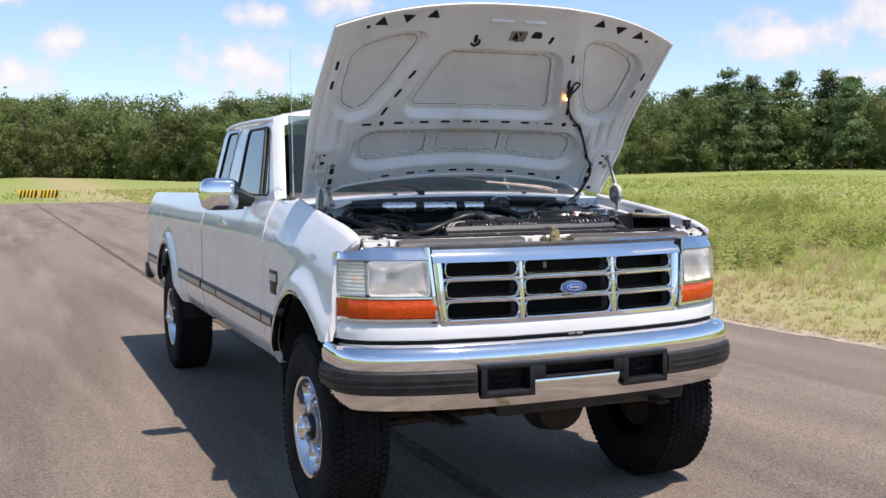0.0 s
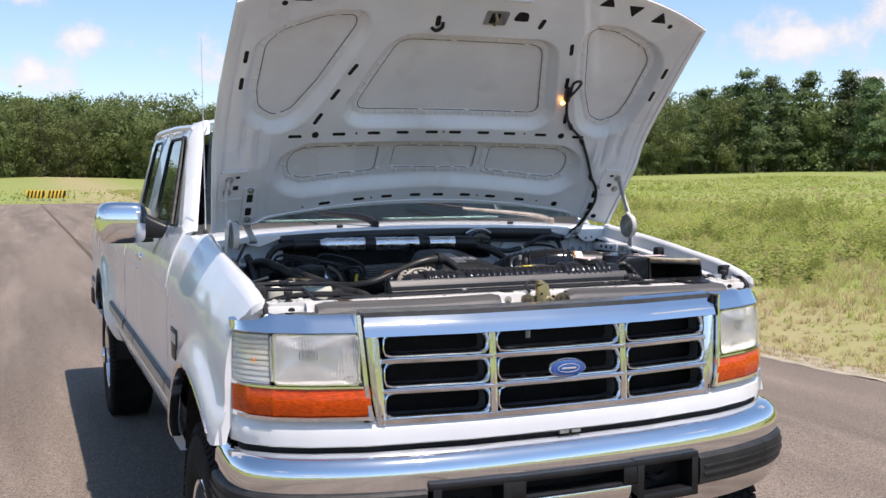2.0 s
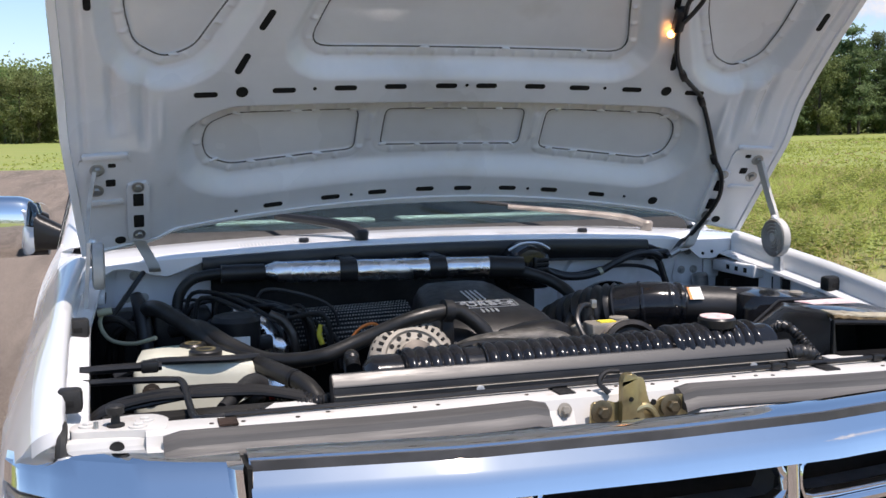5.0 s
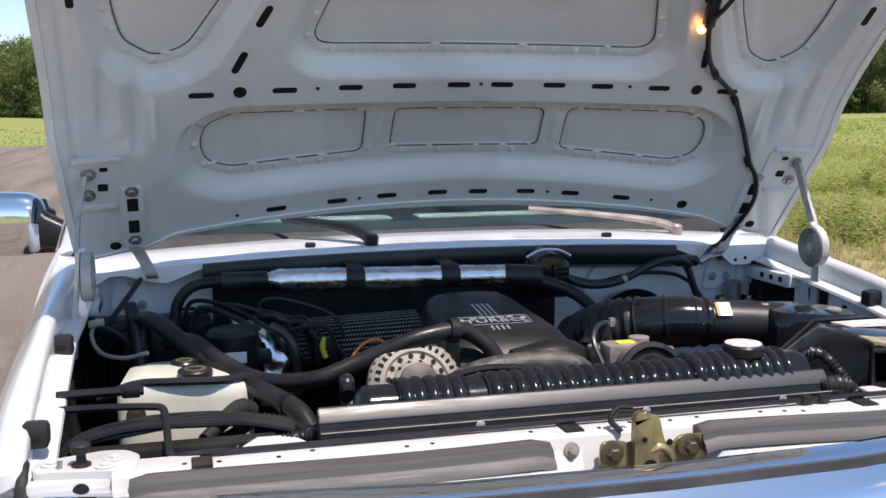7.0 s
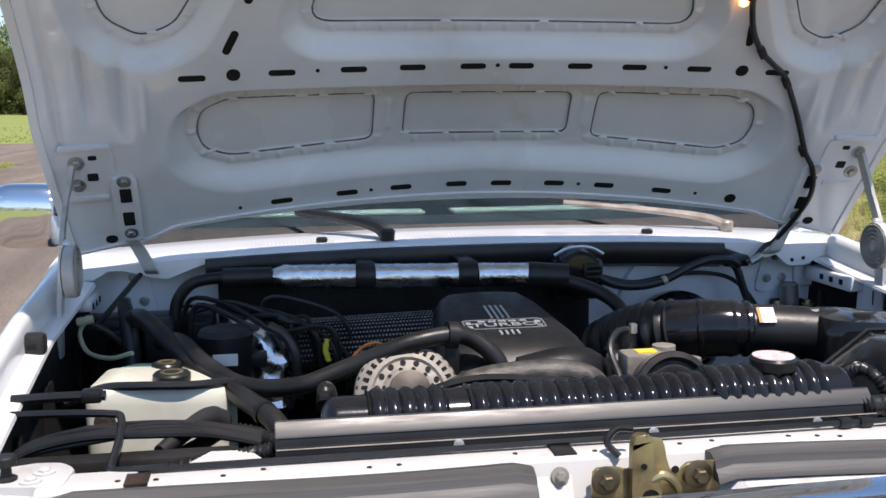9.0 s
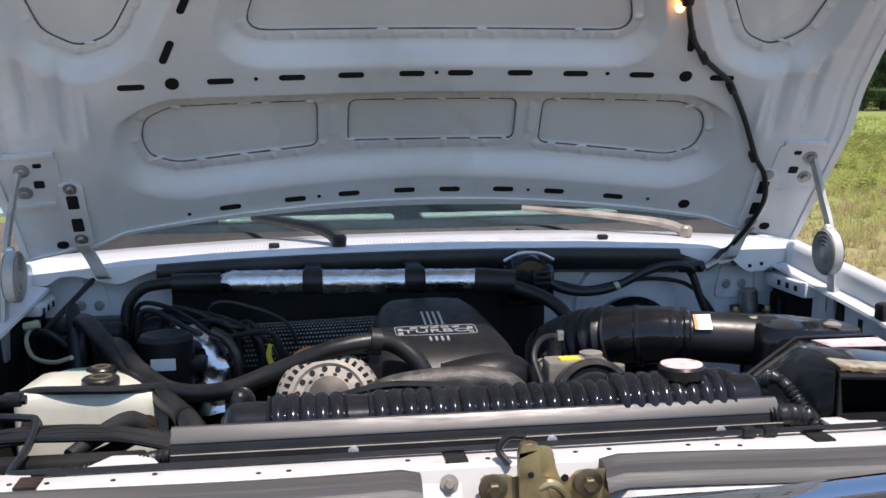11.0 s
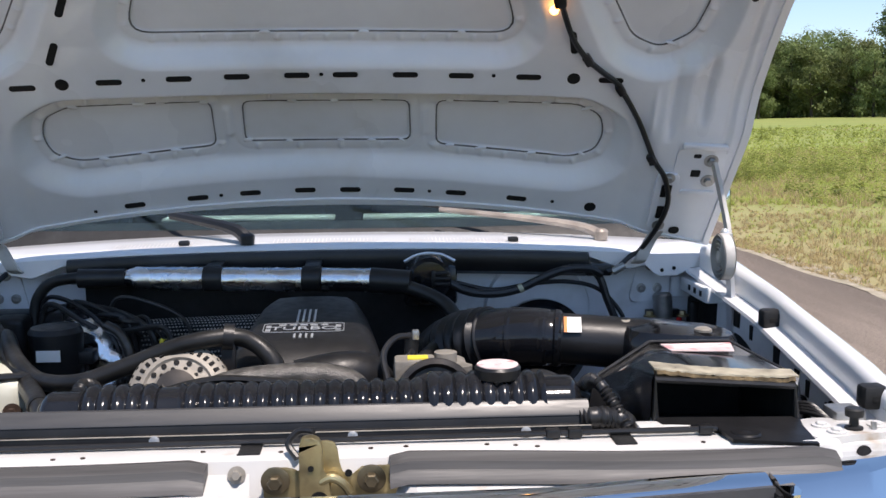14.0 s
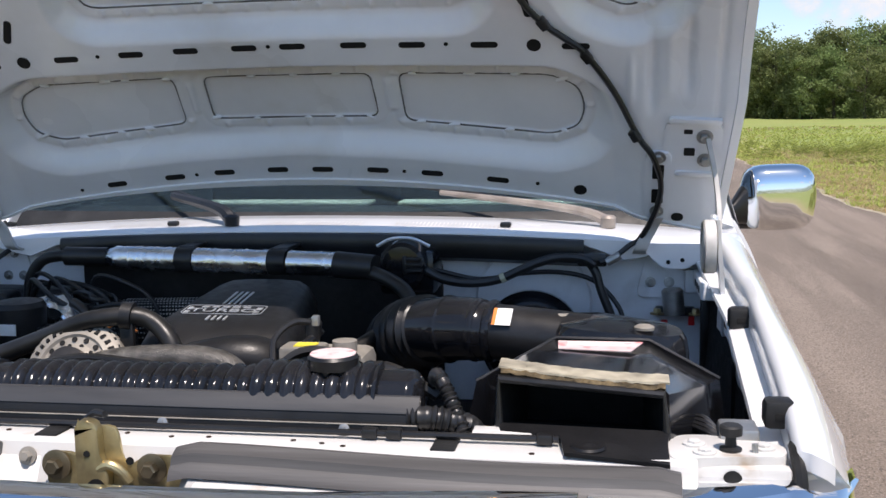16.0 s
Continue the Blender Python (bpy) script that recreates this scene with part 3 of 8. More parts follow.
def grass_field():
    """Standing grass: blades in tufts, thick and tall by the strip, thinning with distance."""
    rng = random.Random(8)
    sets = {0: ([], []), 1: ([], []), 2: ([], [])}

    def tuft(x, y, tall, n, kind, lean=.35, wide=.006):
        verts, faces = sets[kind]
        z = height(x, y) - .04
        for _ in range(n):
            a = rng.uniform(0, 6.3)
            bx, by = x + rng.gauss(0, .07 * tall / .4), y + rng.gauss(0, .07 * tall / .4)
            h = tall * rng.uniform(.55, 1.15)
            l = h * rng.uniform(.1, lean * 1.6)
            dx, dy = math.cos(a), math.sin(a)
            i = len(verts)
            verts += [(bx - dy * wide, by + dx * wide, z), (bx + dy * wide, by - dx * wide, z), (bx + dx * l * .45 + dy * wide * .7, by + dy * l * .45 - dx * wide * .7, z + h * .6),
                      (bx + dx * l * .45 - dy * wide * .7, by + dy * l * .45 + dx * wide * .7, z + h * .6), (bx + dx * l, by + dy * l, z + h)]
            faces.append((i, i + 1, i + 2, i + 3))
            faces.append((i + 3, i + 2, i + 4))

    def bare(x, y):
        """Where soil shows between the tufts: ragged patches, most of them near the strip."""
        return noise.noise(Vector((x * .45, y * .45, 9))) + .5 * noise.noise(Vector((x * 1.7, y * 1.7, 3)))

    def leafy(x, y, tall):
        """A weed: several stems with small leaves standing off them."""
        verts, faces = sets[2]
        for _ in range(rng.randint(3, 6)):
            px, py = x + rng.gauss(0, .09), y + rng.gauss(0, .09)
            z = height(px, py) - .03
            h = tall * rng.uniform(.6, 1.1)
            lx, ly = rng.gauss(0, .10) * h, rng.gauss(0, .10) * h
            for q in range(9):
                f = (q + .6) / 9
                a = q * 2.4 + rng.uniform(-.4, .4)
                r = (.10 * (1 - .6 * f) + .02) * rng.uniform(.7, 1.3)
                bx, by, bz = px + lx * f, py + ly * f, z + h * f
                dx, dy = math.cos(a), math.sin(a)
                w = r * .28
                i = len(verts)
                verts += [(bx, by, bz), (bx + dx * r * .5 - dy * w, by + dy * r * .5 + dx * w, bz + r * .35), (bx + dx * r, by + dy * r, bz + r * .25), (bx + dx * r * .5 + dy * w, by + dy * r * .5 - dx * w, bz + r * .35)]
                faces.append((i, i + 1, i + 2, i + 3))

    for k in range(30000):
        y = rng.uniform(-1, 45)
        d = 22 * rng.random() ** 1.9
        x = strip_right(y) + .05 + d
        far = math.hypot(x, y)
        patch = noise.noise(Vector((x * .22, y * .22, 0)))
        if d < 7 and bare(x, y) > .24 + .03 * d:
            if rng.random() < .7:
                tuft(x, y, .05, 7, 1 if rng.random() < .75 else 0, 1.5, wide=.0030 + .0003 * far)
            continue
        tall = (.06 + .13 * min(1, d / 4)) * (1 + .6 * patch)
        dry = .92 - .085 * d if d < 8 else .24
        tuft(x, y, tall, 9, 1 if rng.random() < dry else 0, 1.2, wide=.0022 + .00025 * far)
        if d > 2.5 and patch > -.05 and rng.random() < .07 + .30 * max(0, patch):
            leafy(x, y, rng.uniform(.28, .62) * (1 + .5 * patch))
    for k in range(17000):
        y = 18 + 72 * rng.random() ** 1.5
        x = strip_right(min(y, 60)) + 75 * rng.random() ** 1.3
        patch = noise.noise(Vector((x * .09, y * .09, 4)))
        tuft(x, y, .13 * (1 + .4 * patch), 8, 1 if patch < -.25 and rng.random() < .35 else 0, 1.5, wide=.006 + .0004 * math.hypot(x, y))
        if patch > .25 and rng.random() < .12:
            leafy(x, y, rng.uniform(.3, .6))
    for k in range(3000):
        y = 63 + 30 * rng.random() ** 2
        x = rng.uniform(-75, 20)
        patch = noise.noise(Vector((x * .06, y * .16, 7)))
        tuft(x, y, .12 * (1 + .5 * patch), 7, 1 if patch < -.2 and rng.random() < .5 else 0, 1.4, wide=.008 + .0003 * math.hypot(x, y))
    for k in range(2600):
        y = rng.uniform(2, 35)
        x = -8.7 - 14 * rng.random() ** 1.7
        tuft(x, y, .22, 8, 0 if rng.random() < .7 else 1, 1.0, wide=.009)
    for kind, (nm, mm, lab) in enumerate((("grass", BLADE, "tall green summer grass in tufts"), ("dry_grass", STRAW, "dry straw-coloured grass among the green"), ("weeds", WEED, "darker leafy weeds standing above the grass"))):
        me = bpy.data.meshes.new(nm)
        me.from_pydata(sets[kind][0], [], sets[kind][1])
        me.materials.append(mm)
        tagged(new(nm, me), lab, "grass", kind="stuff")


grass_field()


def barrier(x, y, a):
    """Low striped road barrier on two feet."""
    t = thing("road_barrier", "low black and yellow striped barrier across the paving", "barrier", at=(x, y, height(x, y) - .03))
    t.rotation_euler = (0, 0, radians(a))
    yel = mat("barrier_yellow", (.90, .56, .06), .5, var=.08)
    blk = mat("barrier_black", (.02, .02, .02), .5, var=.1)
    for s in (-1, 1):
        bm = bmesh.new()
        box(bm, s * .67 - .62, s * .67 + .62, -.03, .03, .18, .68, .01)
        part("board", bm, yel, t)
        for k in range(5):
            bm = bmesh.new()
            x0 = s * .67 - .56 + k * .235
            slab(bm, [(x0, .19), (x0 + .11, .19), (x0 + .11 + .12, .67), (x0 + .12, .67)] if x0 + .24 < s * .67 + .61 else [(x0, .19), (x0 + .1, .19), (s * .67 + .61, .4), (s * .67 + .61, .67), (x0 + .1, .67)], .031, .037, pose(0, 0, 0, 90, 0, 0))
            part("stripe", bm, blk, t, smooth=False)
        for q in (-.45, .45):
            bm = bmesh.new()
            box(bm, s * .67 + q - .04, s * .67 + q + .04, -.25, .25, 0, .08, .01)
            box(bm, s * .67 + q - .03, s * .67 + q + .03, -.02, .02, .06, .2)
            part("foot", bm, STEEL, t)


barrier(-.05, 66.5, -24)

# ---- the truck ----
TRUCK = thing("pickup_truck", "white 1990s four-wheel-drive pickup with its hood raised, parked on the strip", "truck")
UP = (0, 0, 1)


def front_y(x):
    """Plan line of the face: grille, lamps and apron."""
    return lerp(abs(x), [(0, .0), (.3, .008), (.6, .05), (.75, .10), (.85, .155), (.91, .22), (.94, .295)])


def mirrored(fn, *a, **k):
    """Builds a part for each side of the truck."""
    for s in (-1, 1):
        fn(s, *a, **k)


TOPZ = [(.12, 1.238), (.25, 1.280), (.40, 1.312), (.75, 1.360), (1.2, 1.415), (1.5, 1.42), (3.1, 1.405), (5.9, 1.375)]
ARCHES = ((.69, .555, .455), (4.62, .545, .465))


def side_x(y, z, top):
    """Half width of the body's side."""
    x = .980
    if z < .76:
        x -= .055 * ((.76 - z) / .16) ** 2
    g = max(0, min(1, (1.40 - y) / .15))
    t = (z - (top - .23 - .025 * g)) / (.23 + .025 * g)
    if t > 0:
        x -= (.075 + .010 * g) * (1 - .20 * max(0, min(1, (.70 - y) / .40))) * t ** (1.9 + .1 * g)
    if y < .62:
        x -= .046 * ((.62 - y) / .465) ** 2
    x += .006 * math.exp(-((z - 1.205) / .012) ** 2) * (1 if y > .5 else 0)
    for ay, az, ar in ARCHES:
        d = math.hypot(y - ay, z - az)
        if d < ar + .12 and z > .5:
            f = max(0, min(1, 1 - (d - ar - .02) / .10))
            x += .036 * f * f * (3 - 2 * f)
    return x


def side_panel(name, s, y0, y1, zb, ztop, step=.035, label="", parent=TRUCK, inset=0.0, cut=None, warp=None):
    """A body side panel with its wheel opening cut to a clean round edge and returned inwards."""
    bm = bmesh.new()
    ny, nz = max(3, int((y1 - y0) / step)), 26
    g = {}
    for j in range(ny + 1):
        y = y0 + (y1 - y0) * j / ny
        top = ztop(y)
        for i in range(nz + 1):
            z = zb + (top - zb) * i / nz
            g[j, i] = [y, z, top]
    dead = set()
    for j in range(ny):
        for i in range(nz):
            cy = sum(g[a][0] for a in ((j, i), (j + 1, i), (j, i + 1), (j + 1, i + 1))) / 4
            cz = sum(g[a][1] for a in ((j, i), (j + 1, i), (j, i + 1), (j + 1, i + 1))) / 4
            if any(math.hypot(cy - ay, cz - az) < ar for ay, az, ar in ARCHES):
                dead.add((j, i))
            if cut and cut(cy, cz):
                dead.add((j, i))
    for v in g.values():
        for ay, az, ar in ARCHES:
            d = math.hypot(v[0] - ay, v[1] - az)
            if d < ar + step * .45 and d > ar * .8:
                if abs(v[0] - y0) > 1e-6 and abs(v[0] - y1) > 1e-6:
                    v[0] = ay + (v[0] - ay) * ar / d
                v[1] = az + (v[1] - az) * ar / d
    vs = {}
    for j in range(ny):
        for i in range(nz):
            if (j, i) in dead:
                continue
            q = []
            for a in ((j, i), (j + 1, i), (j + 1, i + 1), (j, i + 1)):
                if a not in vs:
                    y, z, top = g[a]
                    x = side_x(y, z, top) - inset
                    if warp:
                        y, z = warp(x, y, z)
                    vs[a] = bm.verts.new((s * x, y, z))
                q.append(vs[a])
            if len(set(q)) == 4:
                bm.faces.new(q)
    bmesh.ops.remove_doubles(bm, verts=bm.verts, dist=.0008)
    edge = [e for e in bm.edges if len(e.link_faces) == 1]
    r = bmesh.ops.extrude_edge_only(bm, edges=edge)
    for v in r["geom"]:
        if isinstance(v, bmesh.types.BMVert):
            v.co.x -= s * .035
            if v.co.z > ztop(v.co.y) - .02:
                v.co.z -= .004
    return part(name, bm, WHITE, parent, label, angle=40)


def top_z(y):
    return lerp(y, TOPZ)


def nose_warp(x, y, z):
    """Draws the fender's shoulder forward over the lamp band and lets it droop there."""
    w = max(0, min(1, (z - 1.19) / .05))
    w = w * w * (3 - 2 * w) * max(0, 1 - (y - .297) / .858) ** 3
    yy = y - (.297 - min(.297, front_y(x) + .036)) * w
    return yy, z - (top_z(y) - top_z(yy) + .011 * max(0, (.33 - yy) / .13) ** 2) * min(1, max(0, (z - 1.19) / .05))


def build_side(s):
    side_panel("fender", s, .297, 1.395, .62, lambda y: top_z(y) - .016, .030, "white painted front fender with a flared wheel opening", cut=lambda y, z: y < .46 and z < .835, warp=nose_warp)
    # door and extended cab
    side_panel("door", s, 1.402, 2.60, .60, top_z, .06, "white cab door")
    side_panel("cab_corner", s, 2.606, 3.125, .60, top_z, .06)
    side_panel("bed_side", s, 3.155, 5.86, .585, top_z, .045, "white cargo bed side")


mirrored(build_side)

# fender tops running inward to the bay lip
def fender_top(s):
    bm = bmesh.new()
    loops = []
    for k in range(25):
        f = max(0, k - 1) / 23
        y = .297 + .858 * f
        zt = top_z(y) - .016
        xo = side_x(y, zt, zt)
        lip = lerp(y, [(.12, .846), (.30, .846), (.8, .855), (1.16, .835)])

        def at(x, dz):
            inner = max(0, min(1, (xo - x) / (xo - lip)))
            yy = y - (.297 - min(.297, front_y(x) + .036)) * (1 - f) ** 3 * (1 - .5 * inner ** 2)
            droop = .011 * max(0, (.33 - yy) / .13) ** 2
            return (s * x, yy, top_z(yy) - droop + dz - (.022 if k == 0 else 0))
        pts = [at(xo + (lip + .014 - xo) * q, -.016 + .024 * (1 - (1 - q) ** 2)) for q in (0, .12, .25, .4, .55, .7, .85, 1)]
        pts += [at(lip + .004, .002), at(lip, -.008), at(lip, -.012 if f < .05 else -.024)]
        loops.append(pts)
    rings(bm, loops, closed=False)
    part("fender_top", bm, WHITE, TRUCK, angle=38)
    bm = bmesh.new()
    loops = []
    for k in range(19):
        y = .235 + .92 * k / 18
        zt = top_z(y)
        lip = lerp(y, [(.12, .846), (.30, .846), (.8, .855), (1.16, .835)])
        loops.append([(s * (lip + .001), y, zt - .020), (s * lip, y, zt - .045), (s * (lip - .03), y, zt - .050), (s * (lip - .032), y, zt - .056), (s * (lip + .004), y, zt - .052)])
    rings(bm, loops, closed=False)
    part("fender_flange", bm, WHITE, TRUCK, angle=50)
    bm = bmesh.new()
    tube(bm, [(s * .850, .268, 1.266), (s * .849, .244, 1.262), (s * .850, .226, 1.246), (s * .852, .215, 1.215)], .008, 8)
    part("fender_seal", bm, RUBBER, TRUCK, "black rubber seal at the fender's front end")


mirrored(fender_top)


def ring_panel(outer, inner, xf, s, depth=.03):
    """A panel with an opening: outer and inner outlines in y and z, set at the side plane xf(z)."""
    bm = bmesh.new()
    def P(y, z, dx=0):
        return (s * (xf(z) - dx), y, z)
    o = [bm.verts.new(P(*p)) for p in outer]
    i = [bm.verts.new(P(*p)) for p in inner]
    b = [bm.verts.new(P(*p, depth)) for p in inner]
    n = len(o)
    for k in range(n):
        q = (k + 1) % n
        bm.faces.new((o[k], o[q], i[q], i[k]))
        bm.faces.new((i[k], i[q], b[q], b[k]))
    return bm


def resample(pts, n):
    """n points evenly along a closed outline."""
    P = [Vector(p) for p in pts] + [Vector(pts[0])]
    L = [0]
    for a, b in zip(P, P[1:]):
        L.append(L[-1] + (b - a).length)
    out = []
    for k in range(n):
        t = L[-1] * k / n
        i = max(j for j in range(len(L)) if L[j] <= t + 1e-9)
        i = min(i, len(P) - 2)
        f = (t - L[i]) / max(1e-9, L[i + 1] - L[i])
        out.append(tuple(P[i].lerp(P[i + 1], f)))
    return out


def rounded(pts, r=.05, n=5):
    """An outline with its corners rounded."""
    out = []
    m = len(pts)
    for k in range(m):
        a, b, c = Vector(pts[k - 1]), Vector(pts[k]), Vector(pts[(k + 1) % m])
        p, q = b + (a - b).normalized() * r, b + (c - b).normalized() * r
        for j in range(n + 1):
            t = j / n
            out.append(tuple((1 - t) ** 2 * p + 2 * t * (1 - t) * b + t * t * q))
    return out


def cab_x(z):
    return lerp(z, [(1.36, .925), (1.42, .912), (1.80, .818), (1.86, .785)])


def build_cab():
    cab = part_cab = thing("cab", "white extended cab with tinted side windows", "")
    del cab["label"]
    cab.parent = TRUCK
    cab["label"] = "white extended cab with tinted side windows"

    def side(s):
        outs = (([(1.40, 1.40), (2.60, 1.40), (2.60, 1.845), (1.86, 1.845)], [(1.53, 1.425), (2.34, 1.425), (2.38, 1.80), (1.845, 1.80)]),
                ([(2.604, 1.40), (3.12, 1.40), (3.07, 1.845), (2.604, 1.845)], [(2.66, 1.46), (2.99, 1.46), (2.95, 1.80), (2.66, 1.80)]))
        for k, (o, i) in enumerate(outs):
            n = 48
            inner = resample(rounded(i, .045), n)
            outer = resample(o, n)
            off = min(range(n), key=lambda q: (Vector(outer[q]) - Vector(inner[0])).length)
            outer = outer[off:] + outer[:off]
            part("pillar_frame", ring_panel(outer, inner, cab_x, s), WHITE, cab, angle=45)
            bm = bmesh.new()
            c = Vector((sum(p[0] for p in i) / 4, sum(p[1] for p in i) / 4))
            loops = []
            for grow, dx in ((1.012, .0), (1.012, -.003), (.968, -.003), (.968, .012)):
                loops.append([(s * (cab_x(p[1]) - dx), c.x + (p[0] - c.x) * grow, c.y + (p[1] - c.y) * grow) for p in inner])
            rings(bm, loops, cap=False)
            part("window_seal", bm, RUBBER, cab, "black rubber window surround")
            bm = bmesh.new()
            v1 = [bm.verts.new((s * (cab_x(p[1]) - .006), p[0], p[1])) for p in inner]
            v2 = [bm.verts.new((s * (cab_x(p[1]) - .011), p[0], p[1])) for p in inner]
            bm.faces.new(v1), bm.faces.new(list(reversed(v2)))
            for a in range(n):
                bm.faces.new((v1[a], v1[(a + 1) % n], v2[(a + 1) % n], v2[a]))
            g = part("side_window", bm, GLASS, cab, "tinted side window reflecting the sky", smooth=False)
            g.visible_shadow = False
        # vent window bar of the door
        bm = bmesh.new()
        rod(bm, (s * (cab_x(1.425) + .001), 1.71, 1.425), (s * (cab_x(1.80) + .001), 1.93, 1.80), .011, 8)
        part("vent_window_bar", bm, RUBBER, cab)

    mirrored(side)
    # roof
    bm = bmesh.new()
    loops = []
    for k in range(19):
        f = k / 18
        y = 1.84 + (3.085 - 1.84) * f
        drop = .055 * (1 - min(1, f / .12)) ** 2 + .05 * max(0, (f - .9) / .1) ** 2
        row = []
        for j in range(21):
            u = -1 + 2 * j / 20
            x = u * .800
            z = 1.925 - .062 * abs(u) ** 3.2 - .03 * abs(u) ** 12 - drop
            row.append((x, y, z))
        loops.append(row)
    rings(bm, loops, closed=False)
    part("roof", bm, WHITE, cab)
    for s in (-1, 1):
        bm = bmesh.new()
        tube(bm, [(s * .79, 1.86, 1.838), (s * .812, 2.2, 1.845), (s * .812, 2.8, 1.845), (s * .80, 3.08, 1.83)], .012, 8)
        part("drip_rail", bm, WHITE, cab)
        bm = bmesh.new()
        loops = []
        for f in np.linspace(0, 1, 9):
            y0, z0 = 1.40 + .46 * f, 1.405 + .455 * f
            xo = cab_x(z0) - .004
            loops.append([(s * xo, y0 + .06, z0), (s * (xo - .01), y0 - .005, z0), (s * (xo - .035), y0 - .025, z0 + .01), (s * (xo - .055), y0 - .015, z0 + .01), (s * (xo - .06), y0 + .05, z0)])
        rings(bm, loops)
        part("windshield_pillar", bm, WHITE, cab)
    # windshield
    bm = bmesh.new()
    def wpt(u, f, d):
        x = u * (.835 - .115 * f)
        return (x, 1.385 + .465 * f - .05 * (1 - u * u) * (1 - .3 * f) + d * .7, 1.405 + .455 * f - d * .7)
    rings(bm, [[wpt(-1 + 2 * j / 16, i / 10, 0) for j in range(17)] + [wpt(1 - 2 * j / 16, i / 10, .006) for j in range(17)] for i in range(11)])
    w = part("windshield", bm, SCREEN, cab, "tinted windshield glass")
    w.visible_shadow = False
    bm = bmesh.new()
    loops = []
    for j in range(17):
        u = -1 + 2 * j / 16
        p = Vector(wpt(u, .02, -.004))
        loops.append([p + Vector((0, -.012, -.012)), p + Vector((0, -.004, .002)), p + Vector((0, .022, .024)), p + Vector((0, .03, .02)), p + Vector((0, .005, -.012))])
    rings(bm, loops)
    part("windshield_seal", bm, RUBBER, cab)
    bm = bmesh.new()
    rings(bm, [[wpt(-1 + 2 * j / 24, i / 40, .010) for j in range(25)] for i in range(4)], closed=False)
    part("dark_band", bm, DARK, cab, "black band along the foot of the glass")
    # dash, floor, back wall and seat inside, dark
    bm = bmesh.new()
    loops = [[(x, y, z) for y, z in ((1.42, 1.36), (1.45, 1.388), (1.60, 1.408), (1.74, 1.422), (1.80, 1.40), (1.82, 1.30), (1.82, 1.0))] for x in (-.88, .88)]
    rings(bm, loops, closed=False)
    part("dashboard", bm, DASH, cab, "dark dashboard top")
    # pale strips added behind the dash, painting a bright sunlit line
    for x0, x1 in ((-.50, -.02), (.06, .62)):
        bm = bmesh.new()
        box(bm, x0, x1, 1.755, 1.845, 1.421, 1.431, .004)
        part("dash_pad", bm, DASHPALE, cab, "pale padded rear edge of the dashboard")
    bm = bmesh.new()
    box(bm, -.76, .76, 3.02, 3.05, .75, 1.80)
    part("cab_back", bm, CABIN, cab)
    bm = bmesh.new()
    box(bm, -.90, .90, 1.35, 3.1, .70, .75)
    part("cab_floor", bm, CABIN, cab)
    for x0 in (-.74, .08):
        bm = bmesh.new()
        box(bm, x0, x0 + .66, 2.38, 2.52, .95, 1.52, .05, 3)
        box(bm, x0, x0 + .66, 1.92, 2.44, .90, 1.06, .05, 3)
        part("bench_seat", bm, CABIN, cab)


build_cab()


def build_bed():
    bm = bmesh.new()
    box(bm, -.90, .90, 3.16, 5.84, .82, .86)
    box(bm, -.92, .92, 3.155, 3.185, .60, 1.392)
    part("bed_floor", bm, WHITE, TRUCK)
    for s in (-1, 1):
        bm = bmesh.new()
        loops = []
        for f in np.linspace(0, 1, 13):
            y = 3.155 + 2.70 * f
            z = top_z(y)
            loops.append([(s * .907, y, z - .002), (s * .895, y, z + .012), (s * .84, y, z + .012), (s * .83, y, z), (s * .83, y, z - .5)])
        rings(bm, loops, closed=False)
        part("bed_rail", bm, WHITE, TRUCK)
    bm = bmesh.new()
    box(bm, -.90, .90, 5.83, 5.875, .72, 1.375, .01)
    part("tailgate", bm, WHITE, TRUCK)
    bm = bmesh.new()
    box(bm, -.99, .99, 5.93, 6.09, .60, .75, .03, 3)
    part("rear_bumper", bm, BLACK, TRUCK, "black rear step bumper")


build_bed()


